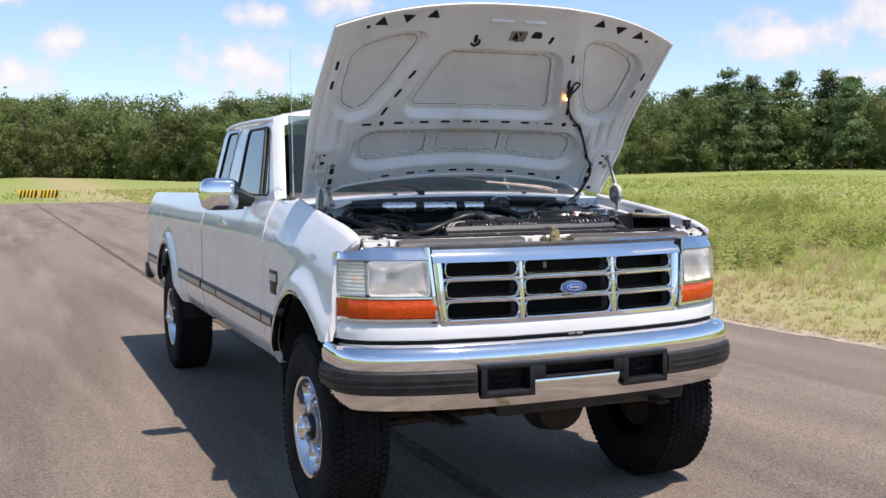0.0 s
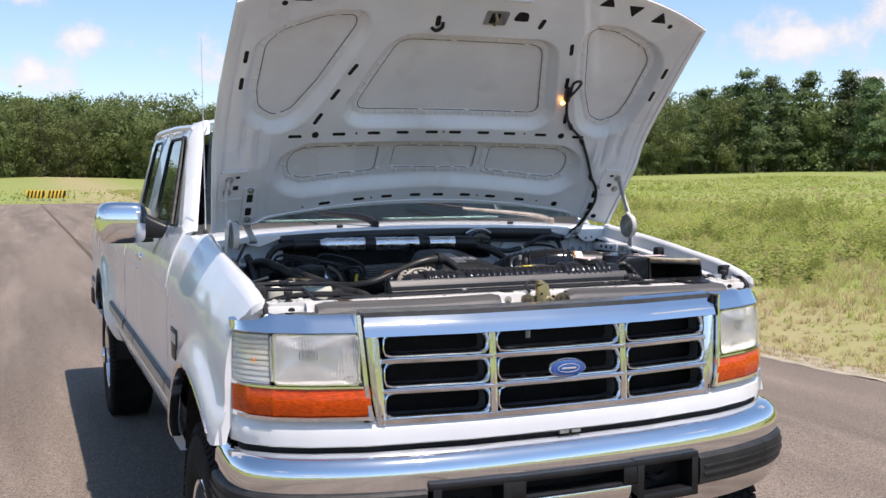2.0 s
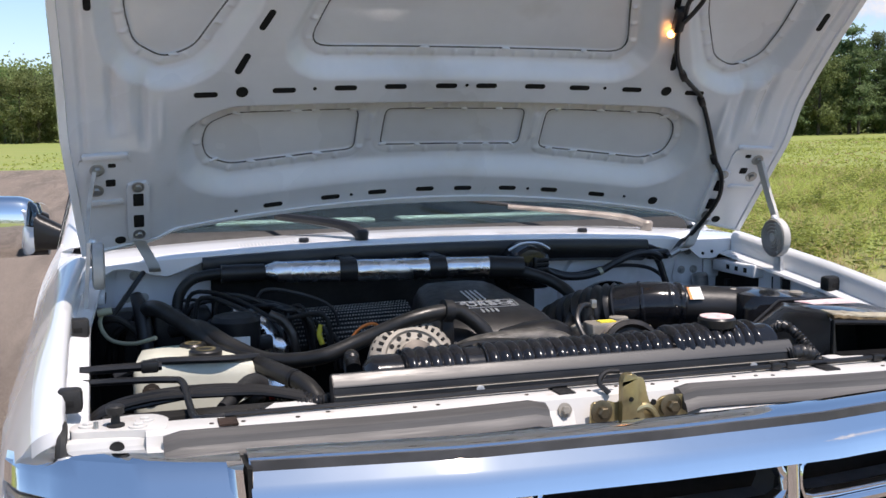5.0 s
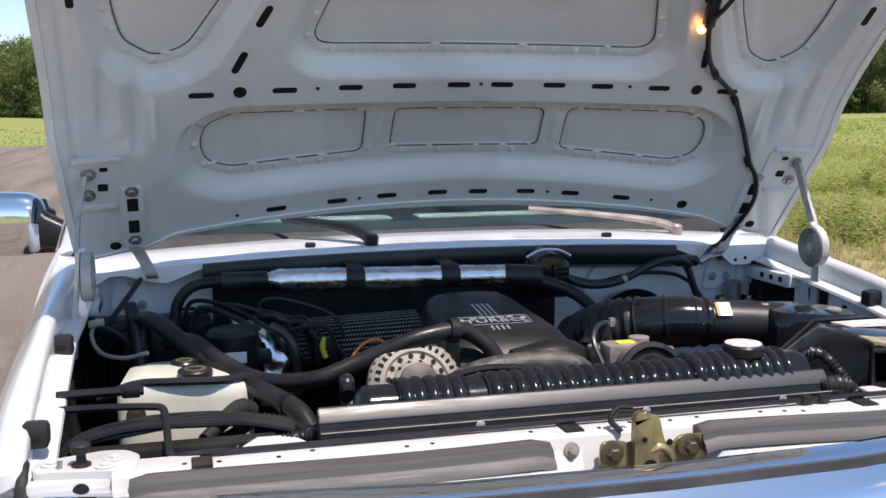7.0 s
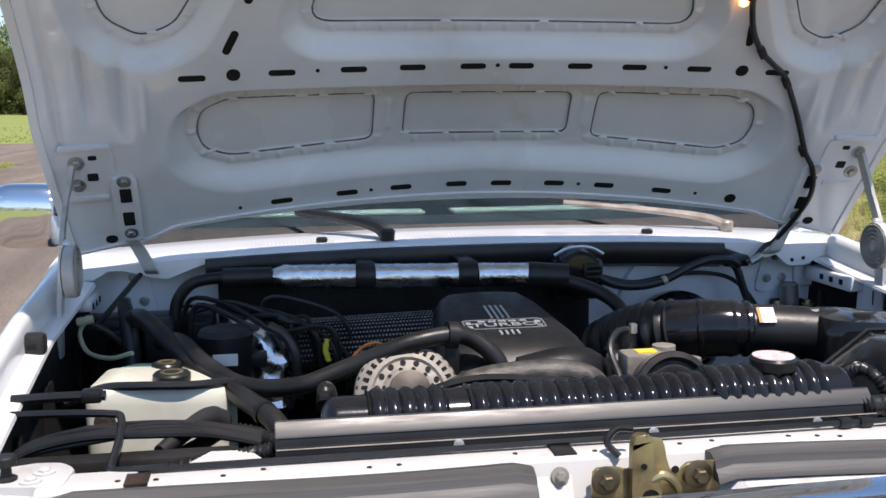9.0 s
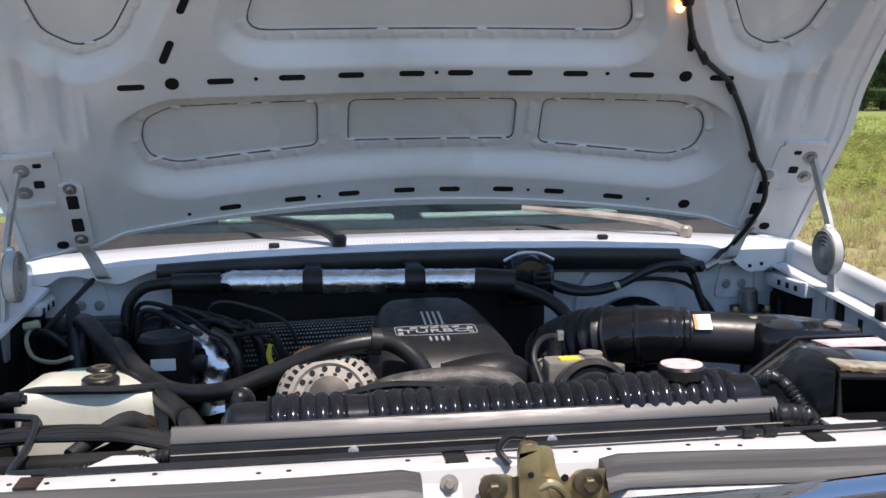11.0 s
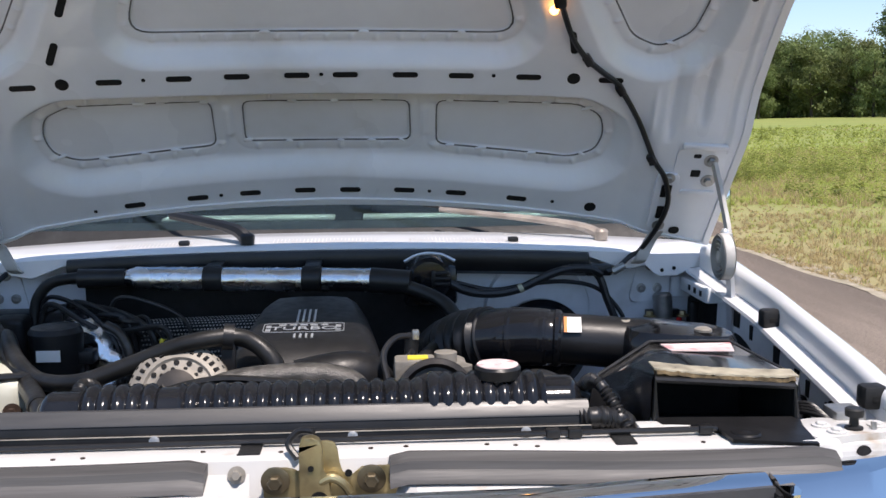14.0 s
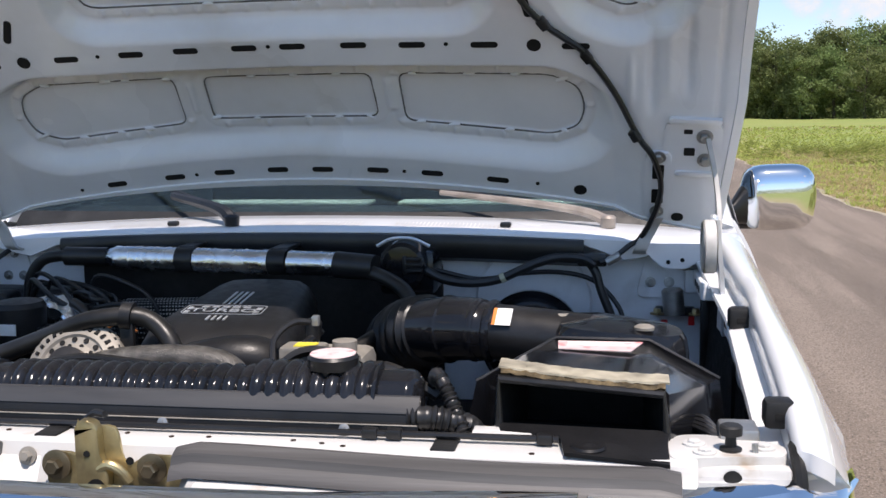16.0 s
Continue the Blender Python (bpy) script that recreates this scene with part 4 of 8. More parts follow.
def side_trim(s):
    """Moulding strips along the flanks, one to each panel."""
    for y0, y1 in ((1.17, 1.398), (1.406, 2.60), (2.61, 3.12), (3.16, 4.10), (5.16, 5.84)):
        bm = bmesh.new()
        loops = []
        for f in np.linspace(0, 1, 14):
            y = y0 + (y1 - y0) * f
            x = side_x(y, .81, top_z(y))
            loops.append([(s * (x - .002), y, .775), (s * (x + .012), y, .781), (s * (x + .015), y, .80), (s * (x + .015), y, .822), (s * (x + .012), y, .840), (s * (x - .002), y, .846)])
        rings(bm, loops)
        t = part("side_moulding", bm, SATIN, TRUCK, "dark side moulding with a beige insert")
        bm = bmesh.new()
        loops = []
        for f in np.linspace(0, 1, 14):
            y = y0 + .012 + (y1 - y0 - .024) * f
            x = side_x(y, .81, top_z(y)) + .0155
            loops.append([(s * (x - .004), y, .792), (s * (x + .002), y, .794), (s * (x + .002), y, .826), (s * (x - .004), y, .828)])
        rings(bm, loops)
        part("insert", bm, GOLDTRIM, t)
    # wheel opening lips
    for ay, az, ar in ARCHES:
        bm = bmesh.new()
        loops = []
        for a in np.linspace(16, 137 if ay < 2 else 164, 44):
            c, q = math.cos(radians(a)), math.sin(radians(a))
            y, z = ay + ar * c, az + ar * q
            x = side_x(y, z, top_z(y))
            loops.append([(s * (x + .004), y + .011 * c, z + .011 * q), (s * (x + .006), y + .004 * c, z + .004 * q), (s * (x + .002), y - .006 * c, z - .006 * q), (s * (x - .03), y - .006 * c, z - .006 * q), (s * (x - .03), y + .011 * c, z + .011 * q)])
        rings(bm, loops)
        part("wheel_lip", bm, CHROME_WORN, TRUCK, "bright wheel opening trim")
        bm = bmesh.new()
        loops = []
        for a in np.linspace(-12, 140 if ay < 2 else 192, 30):
            c, q = math.cos(radians(a)), math.sin(radians(a))
            loops.append([(s * .955, ay + (ar + .002) * c, az + (ar + .002) * q), (s * .56, ay + (ar + .01) * c, az + (ar + .01) * q)])
        rings(bm, loops, closed=False)
        part("wheel_well", bm, DARK, TRUCK, "dark wheel well")
    # door handle
    bm = bmesh.new()
    box(bm, s * .972 - .012, s * .972 + .012, 2.33, 2.50, 1.228, 1.262, .008)
    h = part("door_handle", bm, CHROME, TRUCK, "chrome door handle")
    bm = bmesh.new()
    lathe(bm, [(0, .014), (.008, .013)], (s * .976, 2.46, 1.195), (s, 0, 0), 16)
    part("door_lock", bm, CHROME, h)
    # fender badge
    b = thing("badge", "", "")
    b.parent = TRUCK
    b["label"] = "dark fender badge with bright edges"
    bm = bmesh.new()
    box(bm, s * .974, s * .985, 1.115, 1.255, .998, 1.068, .003)
    box(bm, s * .974, s * .984, 1.14, 1.250, .950, .998, .003)
    part("badge_plate", bm, SATIN, b)
    for k in range(4):
        bm = bmesh.new()
        box(bm, s * .983, s * .9875, 1.125 + k * .032, 1.146 + k * .032, 1.015, 1.052, .001)
        part("badge_mark", bm, SILVER, b, smooth=False)


mirrored(side_trim)

# ---- mirrors ----


def door_mirror(s):
    m = thing("door_mirror", "", "", at=(.02, .21, .0))
    m.parent = TRUCK
    m["label"] = "chrome door mirror on a black base"
    bm = bmesh.new()
    # swelling shell: loops along x
    loops = []
    for f in np.linspace(0, 1, 17):
        x = (.950 if s > 0 else 1.0) + (.205 if s > 0 else .222) * f
        k = (1 - abs(2 * f - 1) ** 4.5) ** .5
        hz, hy = .012 + .077 * k, .01 + .058 * k
        cy, cz = 1.70 + .02 * f, 1.428 + .004 * f
        lp = []
        for a in range(28):
            c, q = math.cos(2 * math.pi * a / 28), math.sin(2 * math.pi * a / 28)
            yy = math.copysign(abs(c) ** .6, c) * hy * (.75 if c > 0 else 1)
            lp.append((s * x, cy + yy, cz + math.copysign(abs(q) ** .55, q) * hz))
        loops.append(lp)
    rings(bm, loops)
    part("shell", bm, CHROME, m, "bright chrome mirror shell")
    bm = bmesh.new()
    xr = .958 if s > 0 else 1.005
    loops = []
    for x, cy, cz, hy, hz in ((.905, 1.66, 1.388, .035, .022), (.93, 1.67, 1.392, .040, .030), (xr, 1.69, 1.412, .046, .052), (xr + .03, 1.70, 1.428, .050, .072), (xr + .046, 1.70, 1.430, .048, .072)):
        loops.append([(s * x, cy + math.copysign(abs(math.cos(a)) ** .7, math.cos(a)) * hy, cz + math.copysign(abs(math.sin(a)) ** .6, math.sin(a)) * hz) for a in np.linspace(0, 2 * math.pi, 24, endpoint=False)])
    rings(bm, loops)
    tube(bm, [(s * (xr - .02), 1.70, 1.366), (s * (xr + .08), 1.71, 1.360), (s * (xr + .15), 1.715, 1.366)], lambda t: .022 - .012 * t, 10)
    part("arm", bm, BLACK, m, "black mirror arm")
    bm = bmesh.new()
    slab(bm, resample(rounded([(.985, -.05), (1.13, -.05), (1.13, .055), (.985, .055)], .03), 28), 0, .006, pose(0, 1.762, 1.44, 90, 0, 0) @ Matrix.Diagonal((s, 1, 1, 1)))
    part("mirror_glass", bm, CHROME, m, "mirror glass")


mirrored(door_mirror)

# ---- face: grille, lamps, apron, bumper ----


def on_face(x, z, d=0.0, lean=.10):
    """A point of the face; d: how far back from its plan line."""
    return (x, front_y(x) + d + max(0, z - 1.0) * lean, z)


def face_strip(bm, x0, x1, zs, ds, n=16, back=.03):
    """A moulded strip along the face: zs heights and ds set-backs of its section, closed at the back."""
    loops = []
    for k in range(n + 1):
        x = x0 + (x1 - x0) * k / n
        sec = [on_face(x, z, d) for z, d in zip(zs, ds)]
        sec += [on_face(x, zs[-1], ds[-1] + back), on_face(x, zs[0], ds[0] + back)]
        loops.append(sec)
    rings(bm, loops)


GR = thing("grille", "", "")
GR.parent = TRUCK
GR["label"] = "chrome grille with three rows of openings"


def build_grille():
    bm = bmesh.new()
    face_strip(bm, -.602, .602, (1.168, 1.172, 1.190, 1.206, 1.209, 1.224, 1.238, 1.244), (.008, .0, .005, .012, .015, .025, .040, .056), 24, .02)
    part("top_band", bm, CHROME, GR, "wide chrome top band")
    bm = bmesh.new()
    face_strip(bm, -.572, .572, (.915, .921, .935, .940), (.012, .004, .004, .012), 24, .04)
    part("bottom_bar", bm, CHROME, GR)
    for s in (-1, 1):
        bm = bmesh.new()
        loops = []
        for z, xo in ((.921, .568), (.95, .580), (1.0, .588), (1.1, .596), (1.172, .602)):
            xi = lerp(z, [(.92, .540), (1.0, .546), (1.18, .558)])
            loops.append([on_face(s * xo, z, .014), on_face(s * (xo - .006), z, .004), on_face(s * (xo - .016), z, -.001), on_face(s * (xi + .016), z, .001), on_face(s * (xi + .006), z, .007), on_face(s * xi, z, .016), on_face(s * xi, z, .05), on_face(s * xo, z, .05)])
        rings(bm, loops)
        part("side_bar", bm, CHROME, GR)
        bm = bmesh.new()
        x = s * .222
        loops = []
        for z in (.936, 1.0, 1.1, 1.176):
            loops.append([on_face(x - .014, z, .018), on_face(x - .011, z, .010), on_face(x - .006, z, .005), on_face(x, z, .003), on_face(x + .006, z, .005), on_face(x + .011, z, .010), on_face(x + .014, z, .018), on_face(x + .014, z, .045), on_face(x - .014, z, .045)])
        rings(bm, loops)
        part("upright_bar", bm, CHROME, GR)
    for z in (1.104, 1.018):
        bm = bmesh.new()
        face_strip(bm, -.555, .555, (z - .012, z - .008, z - .001, z + .005, z + .012), (.014, .004, .003, .010, .026), 24, .035)
        part("cross_bar", bm, CHROME, GR)
    # black surround of the openings, radiator core behind
    for z0, z1 in ((.94, 1.007), (1.029, 1.093), (1.115, 1.172)):
        for x0, x1 in ((-.546, -.238), (-.206, .206), (.238, .546)):
            bm = bmesh.new()
            w, h = x1 - x0, z1 - z0
            ring = resample(rounded([(x0, z0), (x1, z0), (x1, z1), (x0, z1)], .012, 3), 36)
            loops = [[on_face(x, z, .02) for x, z in ring], [on_face(x0 + (x - x0) * .96 + w * .02, z0 + (z - z0) * .9 + h * .05, .075) for x, z in ring]]
            rings(bm, loops, cap=False)
            part("opening_shroud", bm, SHROUD, GR)
            bm = bmesh.new()
            def edge(g, d):
                return [on_face(x, z, d) for x, z in resample(rounded([(x0 - g, z0 - g), (x1 + g, z0 - g), (x1 + g, z1 + g), (x0 - g, z1 + g)], .020, 4), 44)]
            rings(bm, [edge(.004, .010), edge(.001, .008), edge(-.003, .014), edge(-.005, .030)], cap=False)
            part("opening_bezel", bm, CHROME, GR)
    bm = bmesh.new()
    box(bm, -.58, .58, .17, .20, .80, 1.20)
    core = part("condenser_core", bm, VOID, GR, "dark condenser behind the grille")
    bm = bmesh.new()
    rod(bm, (-.045, .15, 1.125), (-.045, .15, 1.15), .008, 10)
    part("core_peg", bm, PAPER, core)
    # oval emblem
    bm = bmesh.new()
    prof = [(0, .9), (.006, 1.0), (.011, .97)]
    def oval(rx, rz, y):
        return [(rx * math.cos(2 * math.pi * k / 40) + .008, y, 1.054 + rz * math.sin(2 * math.pi * k / 40)) for k in range(40)]
    rings(bm, [oval(.060, .0275, .01), oval(.062, .029, -.006), oval(.059, .0265, -.012), oval(.056, .024, -.009)])
    e = part("emblem", bm, CHROME, GR, "oval badge with a bright rim")
    bm = bmesh.new()
    rings(bm, [oval(.0555, .0235, -.004), oval(.0545, .0225, -.0125), oval(.03, .012, -.0145)])
    part("blue_field", bm, BLUE, e, "blue oval field")
    bm = bmesh.new()
    tube(bm, [(.008 + .036 * math.cos(a), -.0148, 1.054 + .0125 * math.sin(a)) for a in np.linspace(0, 2 * math.pi, 25)], .0011, 6, 0)
    box(bm, -.016, .032, -.0165, -.0135, 1.051, 1.0565, .001)
    part("mark", bm, SILVER, e)


build_grille()


def headlight(s):
    """Headlamp assembly: chrome surround, fluted lens, marker and amber lamp, wrapping round the corner."""
    h = thing("headlight", "", "")
    h.parent = TRUCK
    h["label"] = "headlamp with a chrome surround and amber turn signal"
    bm = bmesh.new()
    loops = []
    for k in range(25):
        x = .612 + (.934 - .612) * (k / 24)
        zt = 1.240 - .026 * max(0, (x - .845) / .09) ** 1.5
        loops.append([on_face(s * x, 1.183, .002), on_face(s * x, 1.187, -.004), on_face(s * x, 1.212, .012), on_face(s * x, zt - .006, .030), on_face(s * x, zt, .05), on_face(s * x, zt, .10 if x < .84 else .05), on_face(s * x, 1.19, .08 if x < .84 else .04)])
    rings(bm, loops)
    part("surround_top", bm, CHROME, h, "chrome band over the lamp")
    bm = bmesh.new()
    loops = []
    for z in np.linspace(.936, 1.236, 9):
        xi = lerp(z, [(.93, .578), (1.0, .592), (1.236, .610)])
        loops.append([on_face(s * xi, z, .02), on_face(s * (xi + .004), z, -.004), on_face(s * (xi + .014), z, -.004), on_face(s * (xi + .022), z, .008), on_face(s * (xi + .022), z, .05), on_face(s * xi, z, .05)])
    rings(bm, loops)
    part("surround_side", bm, CHROME, h)
    bm = bmesh.new()
    face_strip(bm, s * .590, s * .938, (.935, .939, .949, .952), (.006, -.004, -.004, .004), 16, .03)
    part("surround_bottom", bm, CHROME, h)
    bm = bmesh.new()
    face_strip(bm, s * .612, s * .938, (1.028, 1.030, 1.036, 1.038), (.004, -.003, -.003, .004), 16, .03)
    part("divider", bm, CHROME_WORN, h)

    def lens(x0, x1, z0, z1, flutes, depth, thick=.004, n=64, d0=.002):
        bm = bmesh.new()
        for d in (d0, d0 + thick):
            loops = []
            for k in range(n + 1):
                x = x0 + (x1 - x0) * k / n
                rr = depth * abs(math.sin(math.pi * flutes * k / n)) if d > d0 else 0
                col = []
                for z in np.linspace(z0, z1, 7):
                    t = (z - z0) / (z1 - z0)
                    col.append(on_face(s * x, z, d + rr - .006 * math.sin(math.pi * t)))
                loops.append(col)
            rings(bm, loops, closed=False)
        return bm

    g = part("headlamp_lens", lens(.624, .842, 1.040, 1.181, 26, .0016, n=156), CLEAR, h, "clear fluted headlamp glass")
    g.visible_shadow = False
    # frame round the lens
    bm = bmesh.new()
    ring = resample(rounded([(.618, 1.039), (.846, 1.039), (.846, 1.182), (.618, 1.182)], .012, 3), 48)
    loops = []
    for gw, d in ((0, .006), (0, -.002), (.003, -.002), (.003, .010)):
        loops.append([on_face(s * (.732 + (x - .732) * (1 - gw / .114)), 1.11 + (z - 1.11) * (1 - gw / .071), d) for x, z in ring])
    rings(bm, loops, cap=False)
    part("lens_frame", bm, CHROME_WORN, h)
    # reflector bowl and bulb shield
    bm = bmesh.new()
    loops = []
    for t in np.linspace(0, 1, 8):
        q = math.cos(t * 1.45)
        dd = .014 + .085 * math.sin(t * 1.5)
        loops.append([on_face(s * (.732 + (x - .732) * max(.16, q)), 1.11 + (z - 1.11) * max(.2, q), dd) for x, z in ring])
    rings(bm, loops, cap=False)
    bm.faces.new([v for v in bm.verts][-48:])
    part("reflector", bm, REFLECTOR, h, "bright lamp reflector")
    bm = bmesh.new()
    c = Vector(on_face(s * .735, 1.112, .085))
    lathe(bm, [(0, .014), (.03, .016), (.04, .010)], c, (0, -1, .1), 14)
    part("bulb_shield", bm, STEEL, h)
    g = part("marker_lens", lens(.848, .938, 1.040, 1.181, 5, .002), CLEAR, h, "clear ribbed corner marker lens")
    g.visible_shadow = False
    bm = bmesh.new()
    for k in range(9):
        z = 1.045 + k * .0152
        face_strip(bm, s * .850, s * .936, (z, z + .004, z + .011, z + .014), (.02, .012, .012, .02), 8, .01)
    face_strip(bm, s * .848, s * .937, (1.040, 1.10, 1.181), (.021, .023, .021), 8, .004)
    part("marker_ribs", bm, REFLECTOR, h)
    bm = bmesh.new()
    c = Vector(on_face(s * .885, 1.105, .012))
    lathe(bm, [(0, .006), (.006, .005)], c, (s * .5, -1, 0), 12)
    part("marker_bulb", bm, ORANGE, h)
    a = part("turn_signal_lens", lens(.594, .938, .953, 1.028, 24, .0018, .006, 144), AMBER, h, "amber turn signal lens")
    bm = bmesh.new()
    face_strip(bm, s * .590, s * .936, (.95, .99, 1.03), (.03, .045, .03), 14, .005)
    part("signal_backing", bm, REFLECTOR, h)
    bm = bmesh.new()
    face_strip(bm, s * .612, s * .940, (1.03, 1.10, 1.19), (.11, .125, .11), 14, .004)
    part("lamp_housing", bm, BLACK, h)
    bm = bmesh.new()
    loops = []
    for z in np.linspace(.93, 1.232, 6):
        loops.append([on_face(s * .606, z, .012), on_face(s * .588 if z < .97 else s * .600, z, .012), on_face(s * .590, z, .09), on_face(s * .612, z, .09)])
    rings(bm, loops)
    part("gap_seal", bm, VOID, h)


def fender_nose(s):
    """The fender's turned-down front edge behind the lamp band."""
    bm = bmesh.new()
    face_strip(bm, s * .848, s * .884, (1.17, 1.232, 1.242, 1.247, 1.250), (.056, .044, .044, .050, .060), 14, .015)
    part("fender_nose", bm, WHITE, TRUCK)


mirrored(headlight)
mirrored(fender_nose)


def build_apron():
    bm = bmesh.new()
    face_strip(bm, -.942, .942, (.860, .866, .890, .912, .932), (.012, .002, .0, .004, .03), 60, .04)
    part("front_apron", bm, WHITE, TRUCK, "white painted panel under the grille and lamps")
    # near-black strip that paints the shadow line between apron and bumper
    bm = bmesh.new()
    face_strip(bm, -.925, .925, (.835, .850, .864), (.022, .020, .020), 60, .01)
    part("apron_gap", bm, VOID, TRUCK)
    bm = bmesh.new()
    for x in (-.012, .028):
        box(bm, x, x + .03, .0, .012, .853, .862)
    part("apron_clip", bm, STEEL, TRUCK)
    # corner below the lamp back to the wheel opening
    for s in (-1, 1):
        bm = bmesh.new()
        loops = []
        for f in np.linspace(0, 1, 8):
            y = .285 + .075 * f
            loops.append([(s * (side_x(y, .9, 1.28) - .0005), y, .846), (s * (side_x(y, .9, 1.28) + .002), y, .90), (s * (side_x(y, .94, 1.28) - .001), y, .945)])
        rings(bm, loops, closed=False)
        part("apron_corner", bm, WHITE, TRUCK)


build_apron()

BUMPER_PLAN = [(0, -.058), (.25, -.052), (.45, -.035), (.62, -.005), (.76, .04), (.86, .09), (.925, .15), (.955, .22), (.965, .30), (.965, .41)]


def bumper_path(n=180):
    half = [Vector(p) for p in resample_open(BUMPER_PLAN, n // 2)]
    pts = [Vector((-p.x, p.y)) for p in reversed(half[1:])] + half
    out = []
    for i, p in enumerate(pts):
        d = (pts[min(i + 1, len(pts) - 1)] - pts[max(i - 1, 0)]).normalized()
        out.append((p, Vector((d.y, -d.x))))
    return out


def resample_open(pts, n):
    P = [Vector((*p, 0)) for p in pts]
    P = smooth_path(P, 8)
    L = [0]
    for a, b in zip(P, P[1:]):
        L.append(L[-1] + (b - a).length)
    out = []
    for k in range(n):
        t = L[-1] * k / (n - 1)
        i = min(max(j for j in range(len(L)) if L[j] <= t + 1e-9), len(P) - 2)
        f = (t - L[i]) / max(1e-9, L[i + 1] - L[i])
        q = P[i].lerp(P[i + 1], f)
        out.append((q.x, q.y))
    return out


def bumper_strip(bm, sec, sel=lambda x: True, rise=0.0):
    """Sweeps a section (outward, height) along the bumper's plan; ends rise a little."""
    loops = []
    for p, nrm in bumper_path():
        if not sel(p.x):
            continue
        loops.append([(p.x + nrm.x * o, p.y + nrm.y * o, z + rise * p.x * p.x) for o, z in sec])
    rings(bm, loops)


def build_bumper():
    B = thing("front_bumper", "", "")
    B.parent = TRUCK
    B["label"] = "chrome front bumper with a black rubber strip"
    bm = bmesh.new()
    bumper_strip(bm, [(-.10, .846), (-.06, .848), (-.03, .842), (-.008, .828), (.004, .805), (.006, .775), (.0, .742), (-.02, .742), (-.02, .79), (-.04, .82), (-.10, .835)])
    part("upper_chrome", bm, CHROME, B, "bright chrome upper face")
    for s in (-1, 1):
        bm = bmesh.new()
        bumper_strip(bm, [(-.02, .745), (.008, .745), (.017, .738), (.019, .70), (.016, .66), (.008, .651), (-.02, .651)], lambda x: x * s > .445)
        part("rubber_strip", bm, RUBBER, B, "black rubber strip")
        for z in (.712, .688):
            bm = bmesh.new()
            bumper_strip(bm, [(.012, z - .004), (.0235, z - .003), (.0235, z + .003), (.012, z + .004)], lambda x: x * s > .46)
            part("strip_bead", bm, RUBBER, B)
    bm = bmesh.new()
    bumper_strip(bm, [(-.02, .654), (.002, .652), (.0, .63), (-.012, .600), (-.022, .584), (-.05, .580), (-.05, .590), (-.03, .60), (-.02, .64)])
    part("lower_chrome", bm, CHROME_WORN, B, "tarnished chrome lower face")
    # licence and tow hook openings in the middle
    def bar(x0, x1, z0, z1, d0, d1, mtl, nm):
        bm = bmesh.new()
        loops = []
        for k in range(13):
            x = x0 + (x1 - x0) * k / 12
            y = lerp(abs(x), BUMPER_PLAN)
            loops.append([(x, y - d1, z0), (x, y - d1 - .003, z0 + .006), (x, y - d1 - .003, z1 - .006), (x, y - d1, z1), (x, y - d0, z1), (x, y - d0, z0)])
        rings(bm, loops)
        return part(nm, bm, mtl, B)
    for s in (-1, 1):
        a, b = sorted((s * .235, s * .425))
        for x0, x1, z0, z1 in ((a - .03, b + .022, .745, .766), (a - .022, b + .022, .628, .655), (a - .022, a + .002, .640, .756), (b - .002, b + .022, .640, .756)):
            bar(x0, x1, z0, z1, -.05, .021, SATIN, "hook_opening_frame")
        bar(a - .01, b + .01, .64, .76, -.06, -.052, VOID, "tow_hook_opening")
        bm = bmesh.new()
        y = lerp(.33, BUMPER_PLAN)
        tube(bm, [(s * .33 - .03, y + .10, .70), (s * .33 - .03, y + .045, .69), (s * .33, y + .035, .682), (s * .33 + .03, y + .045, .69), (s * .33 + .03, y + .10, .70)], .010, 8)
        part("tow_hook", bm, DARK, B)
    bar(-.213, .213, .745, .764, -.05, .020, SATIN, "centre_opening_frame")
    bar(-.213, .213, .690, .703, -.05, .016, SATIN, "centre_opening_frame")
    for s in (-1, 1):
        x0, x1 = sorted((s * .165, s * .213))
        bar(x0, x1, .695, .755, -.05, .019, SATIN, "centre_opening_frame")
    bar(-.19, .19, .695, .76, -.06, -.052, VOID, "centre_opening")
    bar(-.213, .213, .650, .692, .0 - .02, .004, CHROME_WORN, "centre_chrome")
    # underside: crossmember, dark filler, axle, springs, steering
    bm = bmesh.new()
    box(bm, -.30, .66, .10, .22, .50, .592, .025, 3)
    part("frame_crossmember", bm, BLACK, TRUCK, "black crossmember under the bumper")
    # near-black sheets added to darken the hollow behind the bumper
    bm = bmesh.new()
    box(bm, -.70, .70, .10, .14, .61, .84)
    box(bm, -.56, .56, .14, .60, .66, .70)
    part("inner_valance", bm, VOID, TRUCK)
    for s in (-1, 1):
        bm = bmesh.new()
        box(bm, s * .43 - .045, s * .43 + .045, .05, 5.8, .56, .68, .012)
        part("frame_rail", bm, DARK, TRUCK)
    bm = bmesh.new()
    rod(bm, (-.80, .66, .43), (.80, .66, .43), .045, 14)
    lathe(bm, [(-.16, .05), (-.12, .13), (0, .155), (.12, .12), (.17, .05)], (.26, .66, .42), (0, 1, 0), 20)
    rod(bm, (-.7, .52, .42), (.7, .5, .46), .018, 10)
    part("front_axle", bm, RUST, TRUCK, "rusty front axle")
    bm = bmesh.new()
    rod(bm, (-.80, 4.62, .42), (.80, 4.62, .42), .05, 14)
    lathe(bm, [(-.17, .05), (-.12, .14), (0, .165), (.12, .13), (.2, .05)], (0, 4.62, .42), (0, 1, 0), 20)
    part("rear_axle", bm, DARK, TRUCK)
